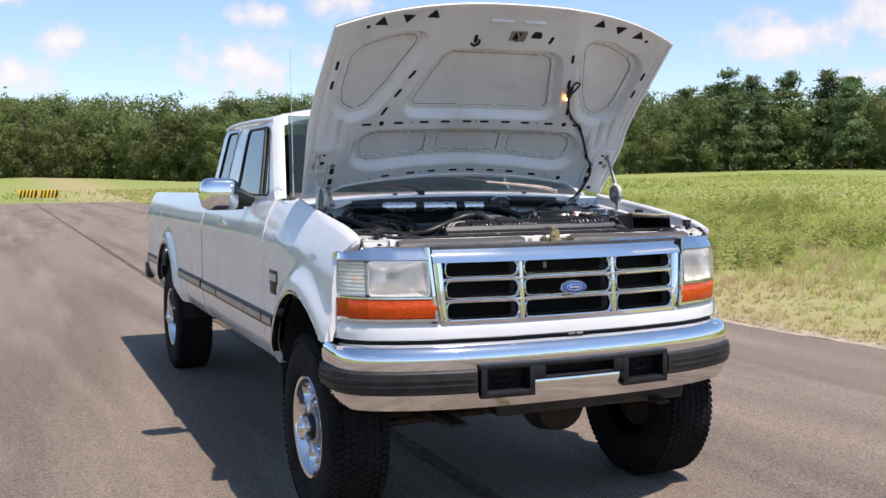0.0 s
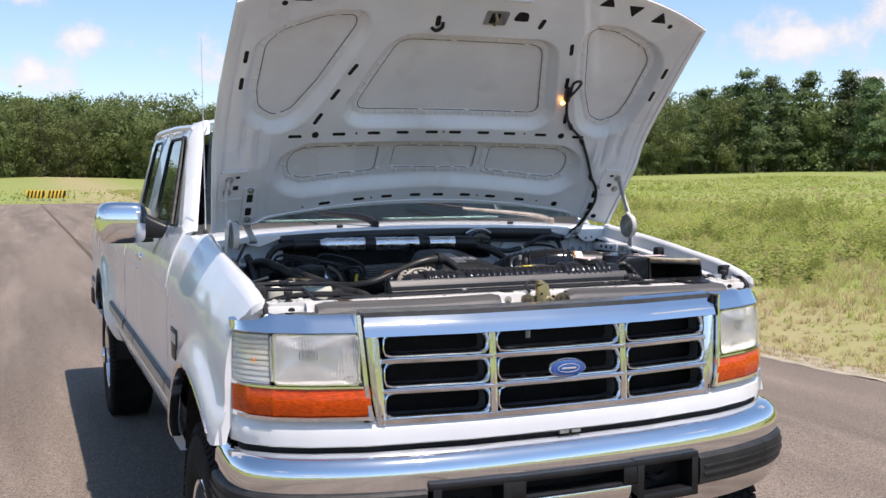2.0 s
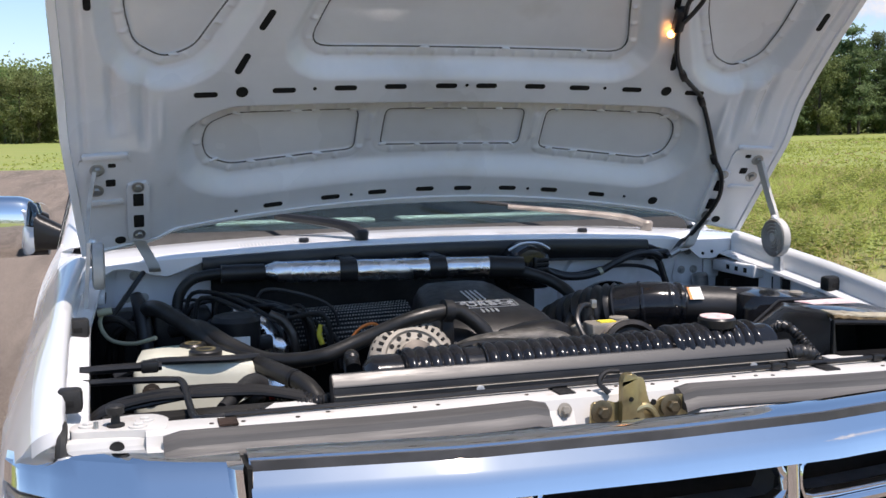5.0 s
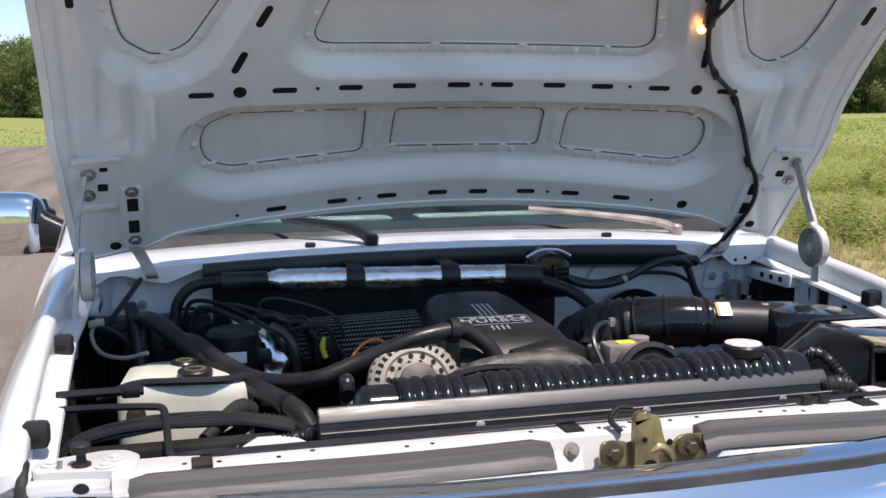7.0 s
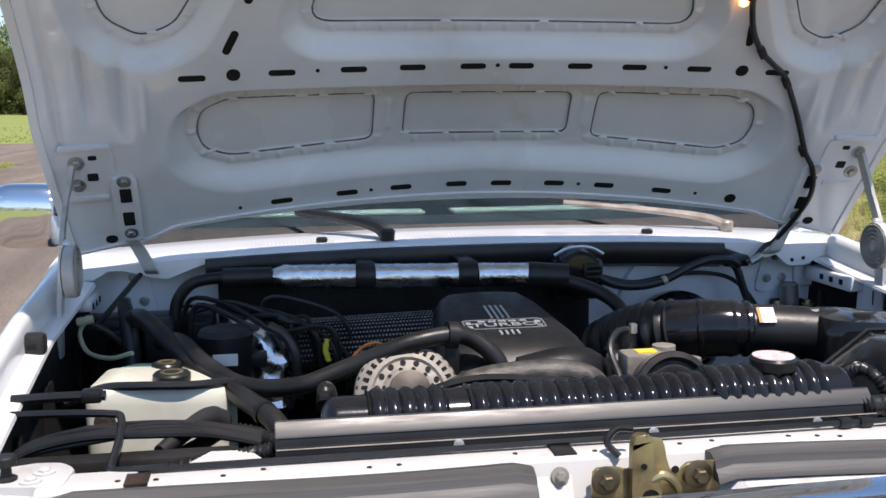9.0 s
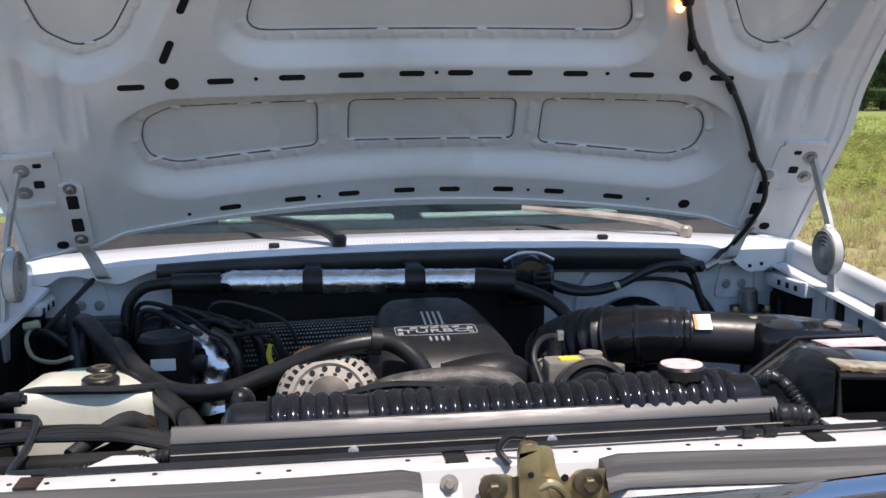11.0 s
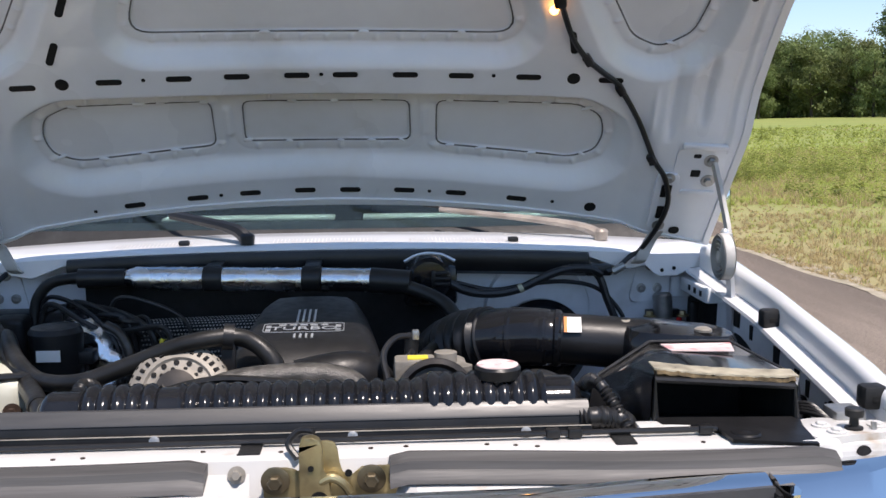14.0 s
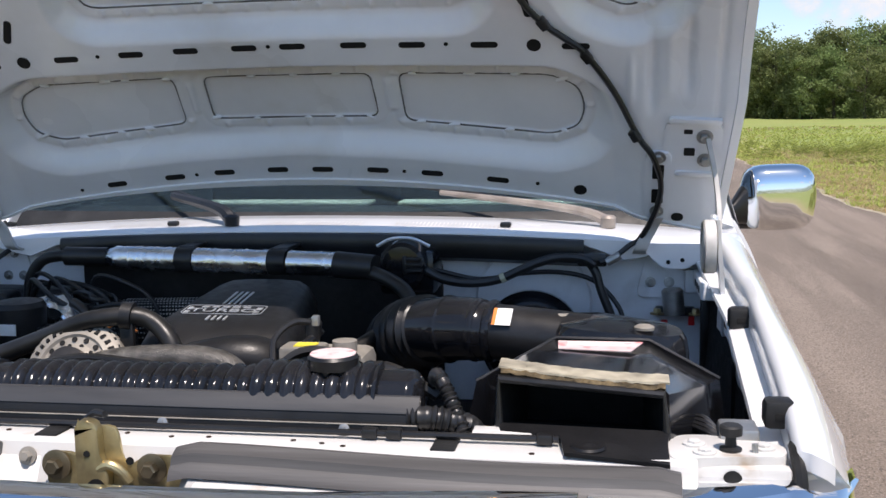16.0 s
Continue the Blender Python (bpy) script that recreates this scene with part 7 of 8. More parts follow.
def alternator():
    a = asm("alternator", "cast aluminium alternator with vent slots")
    c, ax = Vector((-.235, .575, 1.250)), Vector((0, -1, .55)).normalized()
    bm = bmesh.new()
    lathe(bm, [(-.10, .055), (-.085, .080), (-.02, .086), (-.004, .088), (.004, .086), (.010, .079), (.014, .066), (.016, .060), (.012, .056), (.013, .044), (.019, .036), (.021, .022)], c, ax, 56)
    part("housing", bm, CAST, a)
    d, u, w = frame_of(ax)
    for k in range(34):
        t = 2 * math.pi * k / 34
        rad = u * math.cos(t) + w * math.sin(t)
        tan = d.cross(rad)
        bm = bmesh.new()
        p = c + d * .0095 + rad * .0765
        for f0, f1 in (((-.008, -.004), (.008, .005)),):
            m = Matrix((tan, rad, d)).transposed().to_4x4()
            m.translation = p
            m = m @ pose(0, 0, 0, -34, 0, 0)
            box(bm, -.0030, .0030, -.0100, .0100, -.003, .0012, m=m)
        part("vent_slot", bm, VOID, a, smooth=False)
    for n, rad, size in ((15, .0515, .0047), (12, .0405, .0036)):
        for k in range(n):
            t = 2 * math.pi * (k + .5) / n
            bm = bmesh.new()
            rr = u * math.cos(t) + w * math.sin(t)
            lathe(bm, [(0, size), (.0015, size)], c + d * (.0128 if rad > .045 else .0150) + rr * rad, d + rr * .25, 12)
            part("vent_hole", bm, VOID, a, smooth=False)
    bm = bmesh.new()
    lathe(bm, [(.015, .030), (.020, .030), (.022, .034), (.026, .028), (.030, .034), (.034, .028), (.038, .033), (.040, .012)], c, ax, 28)
    part("pulley", bm, PULLEY, a)
    bm = bmesh.new()
    box(bm, -.335, -.285, .52, .58, 1.19, 1.245, .01)
    tube(bm, [(-.33, .52, 1.24), (-.345, .50, 1.255), (-.37, .49, 1.245)], .006, 8)
    part("mounting_lug", bm, CAST, a)


alternator()


def hoses():
    bm = bmesh.new()
    tube(bm, [(-.735, 1.06, 1.26), (-.722, 1.03, 1.300), (-.695, .97, 1.318), (-.655, .90, 1.303), (-.605, .82, 1.276), (-.557, .745, 1.255), (-.500, .64, 1.243), (-.452, .545, 1.232), (-.43, .50, 1.205)], .0175, 16)
    h = part("radiator_hose", bm, HOSE, TRUCK, "thick black radiator hose")
    bm = bmesh.new()
    lathe(bm, [(0, .0195), (.010, .0195)], (-.462, .565, 1.235), Vector((-.058, .105, .012)), 16)
    part("hose_clamp", bm, SATIN, h)
    bm = bmesh.new()
    lathe(bm, [(0, .0185), (.006, .0185)], (-.52, .677, 1.247), Vector((-.058, .105, .01)), 16)
    part("hose_band", bm, SATIN, h)
    bm = bmesh.new()
    tube(bm, [(-.66, .96, 1.27), (-.614, .86, 1.292), (-.564, .76, 1.272), (-.498, .68, 1.252), (-.41, .62, 1.263), (-.324, .615, 1.292), (-.23, .605, 1.328), (-.156, .612, 1.338), (-.118, .62, 1.328), (-.084, .61, 1.300), (-.065, .60, 1.26)], .0155, 16)
    h = part("heater_hose", bm, HOSE, TRUCK, "black hose arching over the alternator")
    bm = bmesh.new()
    lathe(bm, [(-.009, .023), (.009, .023)], (-.156, .612, 1.338), Vector((.08, .01, -.01)), 18)
    box(bm, -.168, -.144, .602, .614, 1.25, 1.33, .003)
    part("hose_bracket", bm, SATIN, h)
    bm = bmesh.new()
    tube(bm, [(-.24, .47, 1.235), (-.20, .485, 1.262), (-.14, .51, 1.282), (-.06, .522, 1.289), (.020, .525, 1.286), (.065, .52, 1.265), (.09, .52, 1.2)], .022, 14)
    part("turbo_hose", bm, BRAID, TRUCK, "braided dark hose in front of the engine cover")
    bm = bmesh.new()
    tube(bm, [(-.26, .44, 1.277), (-.235, .44, 1.290), (-.153, .44, 1.308), (-.063, .44, 1.303), (.027, .43, 1.293), (.08, .42, 1.280)], .0065, 8)
    part("thin_hose", bm, HOSE, TRUCK)
    # air-conditioning line, wrapped in foil across the firewall
    ln = asm("refrigerant_line", "foil-wrapped line along the firewall")
    for x0, x1 in ((-.452, -.270), (-.233, -.060), (-.020, .092)):
        bm = bmesh.new()
        rng = random.Random(int(x0 * 100))
        loops = []
        for k in range(25):
            x = x0 + (x1 - x0) * k / 24
            rr = .0255 * (1 - .5 * max(0, 1 - k / 4 if x0 < -.4 else 0)) * (1 + .05 * noise.noise(Vector((x * 38, 0, 2))))
            loops.append([(x, 1.052 - .12 * x + rr * math.cos(2 * math.pi * a / 20) + rng.gauss(0, .0005), 1.366 - .006 * (x + .2) + rr * math.sin(2 * math.pi * a / 20) + rng.gauss(0, .0005)) for a in range(20)])
        rings(bm, loops)
        part("foil_sleeve", bm, FOIL, ln, "crinkled foil sleeve", angle=60)
    for x in (-.252, -.040):
        bm = bmesh.new()
        lathe(bm, [(-.020, .0275), (.020, .0275)], (x, 1.052 - .12 * x, 1.367), (1, -.12, 0), 18)
        box(bm, x - .017, x + .017, 1.045 - .12 * x, 1.15, 1.388, 1.396, .002)
        part("clamp_band", bm, BLACK, ln)
    bm = bmesh.new()
    tube(bm, [(-.45, 1.106, 1.368), (-.50, 1.108, 1.369), (-.56, 1.11, 1.368), (-.61, 1.118, 1.356), (-.640, 1.12, 1.318), (-.645, 1.11, 1.26), (-.643, 1.08, 1.19)], .0125, 12)
    part("line_left", bm, HOSE, ln)
    bm = bmesh.new()
    lathe(bm, [(0, .021), (.10, .020)], (-.545, 1.108, 1.368), (1, 0, 0), 16)
    part("line_sleeve", bm, BLACK, ln)
    bm = bmesh.new()
    lathe(bm, [(0, .028), (.085, .026)], (.086, 1.040, 1.364), (1, -.2, -.04), 16)
    part("line_sleeve", bm, BLACK, ln)
    bm = bmesh.new()
    tube(bm, [(.10, 1.035, 1.362), (.163, 1.015, 1.352), (.216, .99, 1.335), (.248, .96, 1.315), (.257, .92, 1.293), (.245, .88, 1.278), (.222, .85, 1.268), (.180, .79, 1.245)], .0145, 12)
    part("line_right", bm, HOSE, ln)


hoses()


def pump():
    p = asm("compressor", "grey compressor with a dark pulley")
    p.location = (-.010, -.052, .0)
    c = Vector((.202, .585, 1.243))
    ax = Vector((0, -1, .25)).normalized()
    bm = bmesh.new()
    lathe(bm, [(0, .066), (.006, .068), (.010, .058), (.014, .068), (.018, .058), (.022, .068), (.026, .058), (.030, .068), (.038, .067), (.040, .058), (.030, .052), (.030, .040)], c, ax, 40)
    part("pulley", bm, PULLEY, p, "dark grooved pulley")
    bm = bmesh.new()
    lathe(bm, [(.030, .046), (.036, .046), (.037, .042), (.034, .026), (.044, .022), (.045, .010)], c, ax, 36)
    part("clutch_plate", bm, PULLEY, p)
    bm = bmesh.new()
    box(bm, .135, .265, .62, .72, 1.17, 1.288, .015)
    box(bm, .135, .205, .595, .645, 1.25, 1.306, .006)
    rod(bm, (.25, .60, 1.20), (.25, .60, 1.296), .016, 12)
    rod(bm, (.225, .66, 1.20), (.225, .66, 1.305), .020, 14)
    part("body", bm, CAST, p)
    bm = bmesh.new()
    box(bm, .158, .192, .603, .628, 1.306, 1.308)
    part("yellow_label", bm, YELLOW, p, smooth=False)
    bm = bmesh.new()
    tube(bm, [(.125, .60, 1.27), (.118, .63, 1.31), (.14, .66, 1.332), (.17, .68, 1.327), (.175, .69, 1.31)], .0055, 8)
    tube(bm, [(.14, .62, 1.285), (.16, .65, 1.30), (.175, .70, 1.31)], .006, 8)
    part("wiring", bm, BLACK, p)
    bm = bmesh.new()
    lathe(bm, [(0, .012), (.035, .013), (.04, .009)], (.165, .68, 1.295), (.1, .1, 1), 14)
    part("switch", bm, BLACK, p)
    bm = bmesh.new()
    box(bm, .168, .18, .668, .68, 1.325, 1.342, .002)
    part("switch_plug", bm, STEEL, p)


pump()


def air_intake():
    a = asm("air_intake", "black air intake duct with a bellows")
    # bellows from the firewall side to the tube
    bm = bmesh.new()
    tube(bm, [(.236, .93, 1.215), (.255, .88, 1.246), (.285, .835, 1.270), (.325, .800, 1.284)], lambda t: .070 - .010 * t, 28, 12, .0042, .0185)
    part("bellows", bm, BLACK, a, angle=70)
    bm = bmesh.new()
    tube(bm, [(.315, .806, 1.282), (.350, .782, 1.290), (.385, .768, 1.294), (.42, .757, 1.294)], lambda t: .059 - .006 * t, 28)
    part("elbow", bm, GLOSSBLACK, a)
    bm = bmesh.new()
    lathe(bm, [(0, .056), (.004, .0595), (.009, .0595), (.013, .056)], (.352, .781, 1.290), (1, -.45, .1), 32)
    part("band", bm, GLOSSBLACK, a)
    bm = bmesh.new()
    lathe(bm, [(0, .052), (.006, .055), (.012, .055), (.018, .051), (.03, .050), (.034, .054), (.040, .054), (.045, .050)], (.400, .762, 1.294), (1, -.22, -.02), 32)
    part("collar", bm, GLOSSBLACK, a)
    bm = bmesh.new()
    tube(bm, [(.40, .762, 1.294), (.46, .748, 1.292), (.53, .735, 1.288), (.60, .72, 1.282)], lambda t: .047 + .002 * t, 28)
    part("duct", bm, BLACK, a)
    bm = bmesh.new()
    slab(bm, [(-.016, -.017), (.016, -.017), (.016, .017), (-.016, .017)], 0, .0012, pose(.457, .712, 1.3265, 44, 0, -8))
    s = part("sticker", bm, PAPER, a, "white sticker with an orange edge", smooth=False)
    bm = bmesh.new()
    slab(bm, [(-.016, -.017), (-.010, -.017), (-.010, .017), (-.016, .017)], .0011, .0018, pose(.457, .712, 1.3265, 44, 0, -8))
    part("sticker_edge", bm, ORANGE, s, smooth=False)
    # cleaner lid
    bm = bmesh.new()
    out = [[(.545, .645, 1.262), (.545, .76, 1.262), (.60, .80, 1.262), (.74, .74, 1.255), (.765, .68, 1.25), (.74, .64, 1.25), (.62, .62, 1.26)]]
    base = out[0]
    loops = []
    for g, z in ((1.0, -.06), (1.0, .03), (.97, .05), (.90, .062), (.4, .068)):
        cx, cy = .65, .70
        loops.append([(cx + (x - cx) * g, cy + (y - cy) * g, zz + z) for x, y, zz in resample([p for p in rounded3(base, .03)], 44)])
    rings(bm, loops)
    part("cleaner_lid", bm, GLOSSBLACK, a, "glossy black air cleaner lid", angle=50)
    for x, y in ((.557, .725), (.687, .665)):
        bm = bmesh.new()
        lathe(bm, [(0, .016), (.004, .016), (.007, .011)], (x, y, 1.326 if x < .6 else 1.320), UP, 18)
        part("lid_screw", bm, CAST, a)
    # intake scoop box with a wide open mouth
    b = asm("air_box", "black air box with a wide dark mouth")
    bm = bmesh.new()
    A = [(.490, .296, 1.245), (.494, .300, 1.328), (.506, .322, 1.342), (.694, .304, 1.330), (.706, .290, 1.318), (.710, .288, 1.245)]
    B = [(.462, .42, 1.20), (.492, .42, 1.318), (.530, .42, 1.338), (.690, .41, 1.332), (.755, .40, 1.300), (.765, .39, 1.20)]
    C = [(.425, .51, 1.20), (.440, .51, 1.268), (.556, .545, 1.328), (.690, .54, 1.328), (.790, .535, 1.275), (.80, .52, 1.20)]
    D = [(.45, .56, 1.15), (.47, .58, 1.25), (.56, .60, 1.29), (.69, .60, 1.29), (.78, .57, 1.25), (.79, .56, 1.15)]
    rings(bm, [A, B, C, D], closed=False)
    part("box_shell", bm, GLOSSBLACK, b, angle=48)
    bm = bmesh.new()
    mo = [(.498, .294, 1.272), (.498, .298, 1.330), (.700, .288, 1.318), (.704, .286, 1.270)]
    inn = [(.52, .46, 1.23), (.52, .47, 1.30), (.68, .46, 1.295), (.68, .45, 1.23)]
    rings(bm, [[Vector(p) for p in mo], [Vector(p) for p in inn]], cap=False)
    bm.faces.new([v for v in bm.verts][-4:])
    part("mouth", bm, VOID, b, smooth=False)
    bm = bmesh.new()
    tube(bm, [mo[0], mo[1], mo[2], mo[3]], .0055, 8, 0)
    tube(bm, [(.494, .292, 1.268), (.708, .285, 1.266)], .005, 8, 0)
    part("mouth_rim", bm, BLACK, b)
    bm = bmesh.new()
    rng = random.Random(4)
    loops = []
    for k in range(33):
        f = k / 32
        x = .500 + .202 * f
        z = 1.339 - .013 * f + rng.gauss(0, .0010) - .004 * math.sin(f * 3.1)
        t = .005 + rng.gauss(0, .0012)
        loops.append([(x, .303 - .012 * f, z - t), (x, .298 - .012 * f + rng.gauss(0, .001), z - t * .2), (x, .300 - .012 * f, z + .004), (x, .318 - .014 * f, z + .006), (x, .320 - .014 * f, z)])
    rings(bm, loops)
    part("foam_strip", bm, FOAM, b, "crumbling tan foam strip on the mouth's edge")
    bm = bmesh.new()
    loops = []
    for k in range(33):
        f = k / 32
        x = .497 + .210 * f
        z = 1.3445 - .013 * f - .004 * math.sin(f * 3.1) + rng.gauss(0, .0003)
        loops.append([(x, .300 - .012 * f + rng.gauss(0, .0010), z - .001), (x, .301 - .012 * f, z + .0015), (x, .334 - .014 * f, z + .004), (x, .335 - .014 * f, z + .001)])
    rings(bm, loops)
    part("foam_skin", bm, FOAMTOP, b, "faded grey top of the foam")
    m = Matrix.Translation((.620, .482, 1.3345)) @ pose(0, 0, 0, -2, .5, 3)
    bm = bmesh.new()
    slab(bm, [(-.058, -.036), (.040, -.050), (.062, .020), (-.058, .022)], 0, .0014, m)
    l = part("warning_label", bm, PINK, b, "faded red and white warning label", smooth=False)
    for k in range(3):
        bm = bmesh.new()
        box(bm, -.045, .04 - k * .01, -.012 + k * .01, -.008 + k * .01, .0013, .002, m=m)
        part("text_bar", bm, PAPER, l, smooth=False)
    bm = bmesh.new()
    tube(bm, [(.440, .51, 1.270), (.556, .545, 1.330), (.690, .54, 1.330), (.790, .535, 1.277)], .003, 6, 0)
    part("shell_seam", bm, BLACK, b)
    # ledge in front of the mouth with a round insert
    bm = bmesh.new()
    lo = [(.583, .208, 1.2625), (.704, .205, 1.2535), (.704, .262, 1.262), (.708, .286, 1.268), (.497, .293, 1.270), (.502, .272, 1.266), (.575, .262, 1.2655)]
    for z in (0, .005):
        bm.faces.new([bm.verts.new((x, y, h + z)) for x, y, h in lo])
    bm.verts.ensure_lookup_table()
    for k in range(7):
        bm.faces.new([bm.verts[i] for i in (k, (k + 1) % 7, 7 + (k + 1) % 7, 7 + k)])
    w = part("air_dam", bm, SATIN, b, "black flap in front of the air box")
    bm = bmesh.new()
    lathe(bm, [(0, .022), (.003, .020), (.002, .013), (.004, .007), (.005, .003)], (.610, .234, 1.2665), UP, 24)
    part("flap_insert", bm, SATIN, w)
    bm = bmesh.new()
    box(bm, .467, .541, .262, .292, 1.264, 1.2705, .002)
    part("white_bracket", bm, SUPPORT, b)


def rounded3(pts, r, n=4):
    """Rounds the corners of a closed line in space."""
    out = []
    m = len(pts)
    for k in range(m):
        a, b, c = Vector(pts[k - 1]), Vector(pts[k]), Vector(pts[(k + 1) % m])
        p, q = b + (a - b).normalized() * r, b + (c - b).normalized() * r
        for j in range(n + 1):
            t = j / n
            out.append(tuple((1 - t) ** 2 * p + 2 * t * (1 - t) * b + t * t * q))
    return out


air_intake()


def reservoir():
    r = asm("coolant_tank", "yellowed plastic coolant and washer tank")
    bm = bmesh.new()
    base = rounded([(-.752, .630), (-.520, .645), (-.508, .73), (-.57, .795), (-.735, .795)], .03)
    ring = resample(base, 48)
    cx, cy = -.63, .715
    loops = []
    for g, z in ((.96, 1.10), (1.0, 1.13), (1.0, 1.235), (.985, 1.250), (.93, 1.260), (.6, 1.266)):
        loops.append([(cx + (x - cx) * g, cy + (y - cy) * g, z - .006 * (x + .6) / .1) for x, y in ring])
    rings(bm, loops)
    part("tank", bm, CREAM, r, angle=50)
    bm = bmesh.new()
    ring2 = resample(rounded([(-.73, .75), (-.62, .74), (-.575, .77), (-.585, .85), (-.72, .85)], .025), 40)
    loops = [[(-.65 + (x + .65) * g, .79 + (y - .79) * g, z) for x, y in ring2] for g, z in ((1, 1.1), (1, 1.244), (.96, 1.256), (.7, 1.262))]
    rings(bm, loops)
    part("rear_tank", bm, PALEGREEN, r, "pale green second tank")
    for (x, y, z, rr) in ((-.615, .682, 1.254, .031), (-.632, .778, 1.248, .026)):
        bm = bmesh.new()
        lathe(bm, [(0, rr * .85), (.012, rr * .85), (.013, rr), (.024, rr), (.027, rr * .9)], (x, y, z), UP, 24)
        c = part("tank_cap", bm, BLACK, r, "black cap with yellow print")
        bm = bmesh.new()
        lathe(bm, [(0, rr * .62), (.001, rr * .62), (.001, rr * .42), (0, rr * .42)], (x, y, z + .0272), UP, 24, cap=False)
        part("cap_print", bm, ZINC, c, smooth=False)
    bm = bmesh.new()
    tube(bm, [(-.78, .655, 1.245), (-.72, .648, 1.268), (-.66, .636, 1.272), (-.58, .640, 1.268), (-.52, .68, 1.260), (-.495, .73, 1.24)], .0075, 8)
    part("wiring_run", bm, BLACK, r)
    for x, y, z in ((-.717, .631, 1.217), (-.535, .644, 1.205)):
        bm = bmesh.new()
        bolt(bm, (x, y, z), (0, -1, .1), .010, .008)
        part("tank_bolt", bm, RUST, r)
    # hood prop style bent rod and hardware in front of the tank
    bm = bmesh.new()
    tube(bm, [(-.84, .505, 1.272), (-.76, .50, 1.272), (-.69, .49, 1.271), (-.669, .475, 1.268), (-.664, .40, 1.252), (-.660, .30, 1.252), (-.640, .272, 1.258), (-.585, .262, 1.262)], .0062, 8, 5)
    part("bent_rod", bm, BLACK, TRUCK, "bent black steel rod")
    bm = bmesh.new()
    tube(bm, [(-.835, .545, 1.284), (-.76, .545, 1.285), (-.70, .545, 1.284)], .008, 8)
    box(bm, -.735, -.705, .535, .560, 1.274, 1.294, .004)
    part("connector", bm, BLACK, TRUCK)
    # battery cables and harness bundle
    hb = asm("wiring_harness", "bundle of black wires and convoluted loom")
    rng = random.Random(6)
    for k in range(9):
        bm = bmesh.new()
        o = k * .006
        tube(bm, [(-.835, .40 + o, 1.20), (-.80, .42 + o, 1.235 + rng.uniform(-.004, .004)), (-.72, .43 + o * .9, 1.252 + rng.uniform(-.006, .004)), (-.62, .43 + o * .9, 1.254 + rng.uniform(-.006, .006)), (-.54, .425 + o, 1.25), (-.47, .42 + o, 1.235)], .0052, 7, 5)
        part("wire", bm, BLACK if k % 4 else SATIN, hb)
    bm = bmesh.new()
    tube(bm, [(-.610, .41, 1.235), (-.59, .44, 1.242), (-.565, .49, 1.248), (-.545, .525, 1.247), (-.532, .54, 1.236)], lambda t: .010 + .009 * t, 12)
    part("boot", bm, RUBBER, hb, "black rubber cable boot")
    bm = bmesh.new()
    tube(bm, [(-.60, .43, 1.215), (-.56, .47, 1.222), (-.535, .50, 1.228)], .011, 12)
    part("cable", bm, HOSE, hb)
    bm = bmesh.new()
    lathe(bm, [(0, .0105), (.010, .0105)], (-.520, .508, 1.228), (1, -.2, 0), 14)
    part("red_band", bm, RED, hb)
    bm = bmesh.new()
    tube(bm, [(-.51, .508, 1.229), (-.48, .495, 1.226), (-.45, .47, 1.218), (-.41, .44, 1.205)], .011, 14, 8, .0022, .008)
    part("convoluted_loom", bm, BLACK, hb)
    bm = bmesh.new()
    box(bm, -.80, -.50, .37, .41, 1.195, 1.240, .006)
    part("fuse_block", bm, DARK, hb)
    bm = bmesh.new()
    slab(bm, [(-.56, .292), (-.468, .292), (-.485, .330), (-.535, .332)], 1.252, 1.257)
    part("white_tab", bm, SUPPORT, hb)
    bm = bmesh.new()
    slab(bm, [(-.632, .208), (-.604, .208), (-.604, .246), (-.632, .246)], 1.2605, 1.2635)
    part("rusty_tab", bm, RUST, hb, smooth=False)
    bm = bmesh.new()
    tube(bm, [(-.60, .36, 1.225), (-.54, .345, 1.238), (-.48, .325, 1.252), (-.44, .31, 1.262)], .010, 14, 8, .0018, .007)
    part("convoluted_loom", bm, BLACK, hb)
    # left inner details: master lead, pale cable, dark canister
    bm = bmesh.new()
    tube(bm, [(-.80, 1.02, 1.315), (-.81, .98, 1.29), (-.79, .94, 1.262), (-.745, .90, 1.258), (-.70, .86, 1.275)], .0045, 8)
    part("pale_cable", bm, WIREGREEN, TRUCK, "pale plastic-coated cable")
    bm = bmesh.new()
    rod(bm, (-.815, .985, 1.312), (-.785, .985, 1.316), .008, 14)
    part("cable_end", bm, WIREGREEN, TRUCK)
    bm = bmesh.new()
    rod(bm, (-.70, 1.19, 1.39), (-.79, 1.02, 1.29), .006, 8)
    part("brake_line", bm, BLACK, TRUCK)
    bm = bmesh.new()
    lathe(bm, [(0, .05), (.09, .052), (.10, .046), (.105, .02)], (-.535, .90, 1.205), UP, 28)
    can = part("canister", bm, SATIN, TRUCK, "black ribbed canister")
    bm = bmesh.new()
    box(bm, -.557, -.512, .845, .848, 1.246, 1.268)
    part("canister_label", bm, PAPER, can, smooth=False)
    # black boots and a vacuum box in the rear corner
    bm = bmesh.new()
    tube(bm, [(-.735, 1.04, 1.338), (-.728, 1.02, 1.315), (-.720, 1.00, 1.27), (-.715, .98, 1.20)], lambda t: .013 + .008 * t, 14)
    part("cable_boot", bm, BLACK, TRUCK)
    bm = bmesh.new()
    box(bm, -.705, -.635, 1.01, 1.08, 1.18, 1.300, .014, 3)
    part("vacuum_box", bm, SATIN, TRUCK, "small black box in the rear corner of the bay")
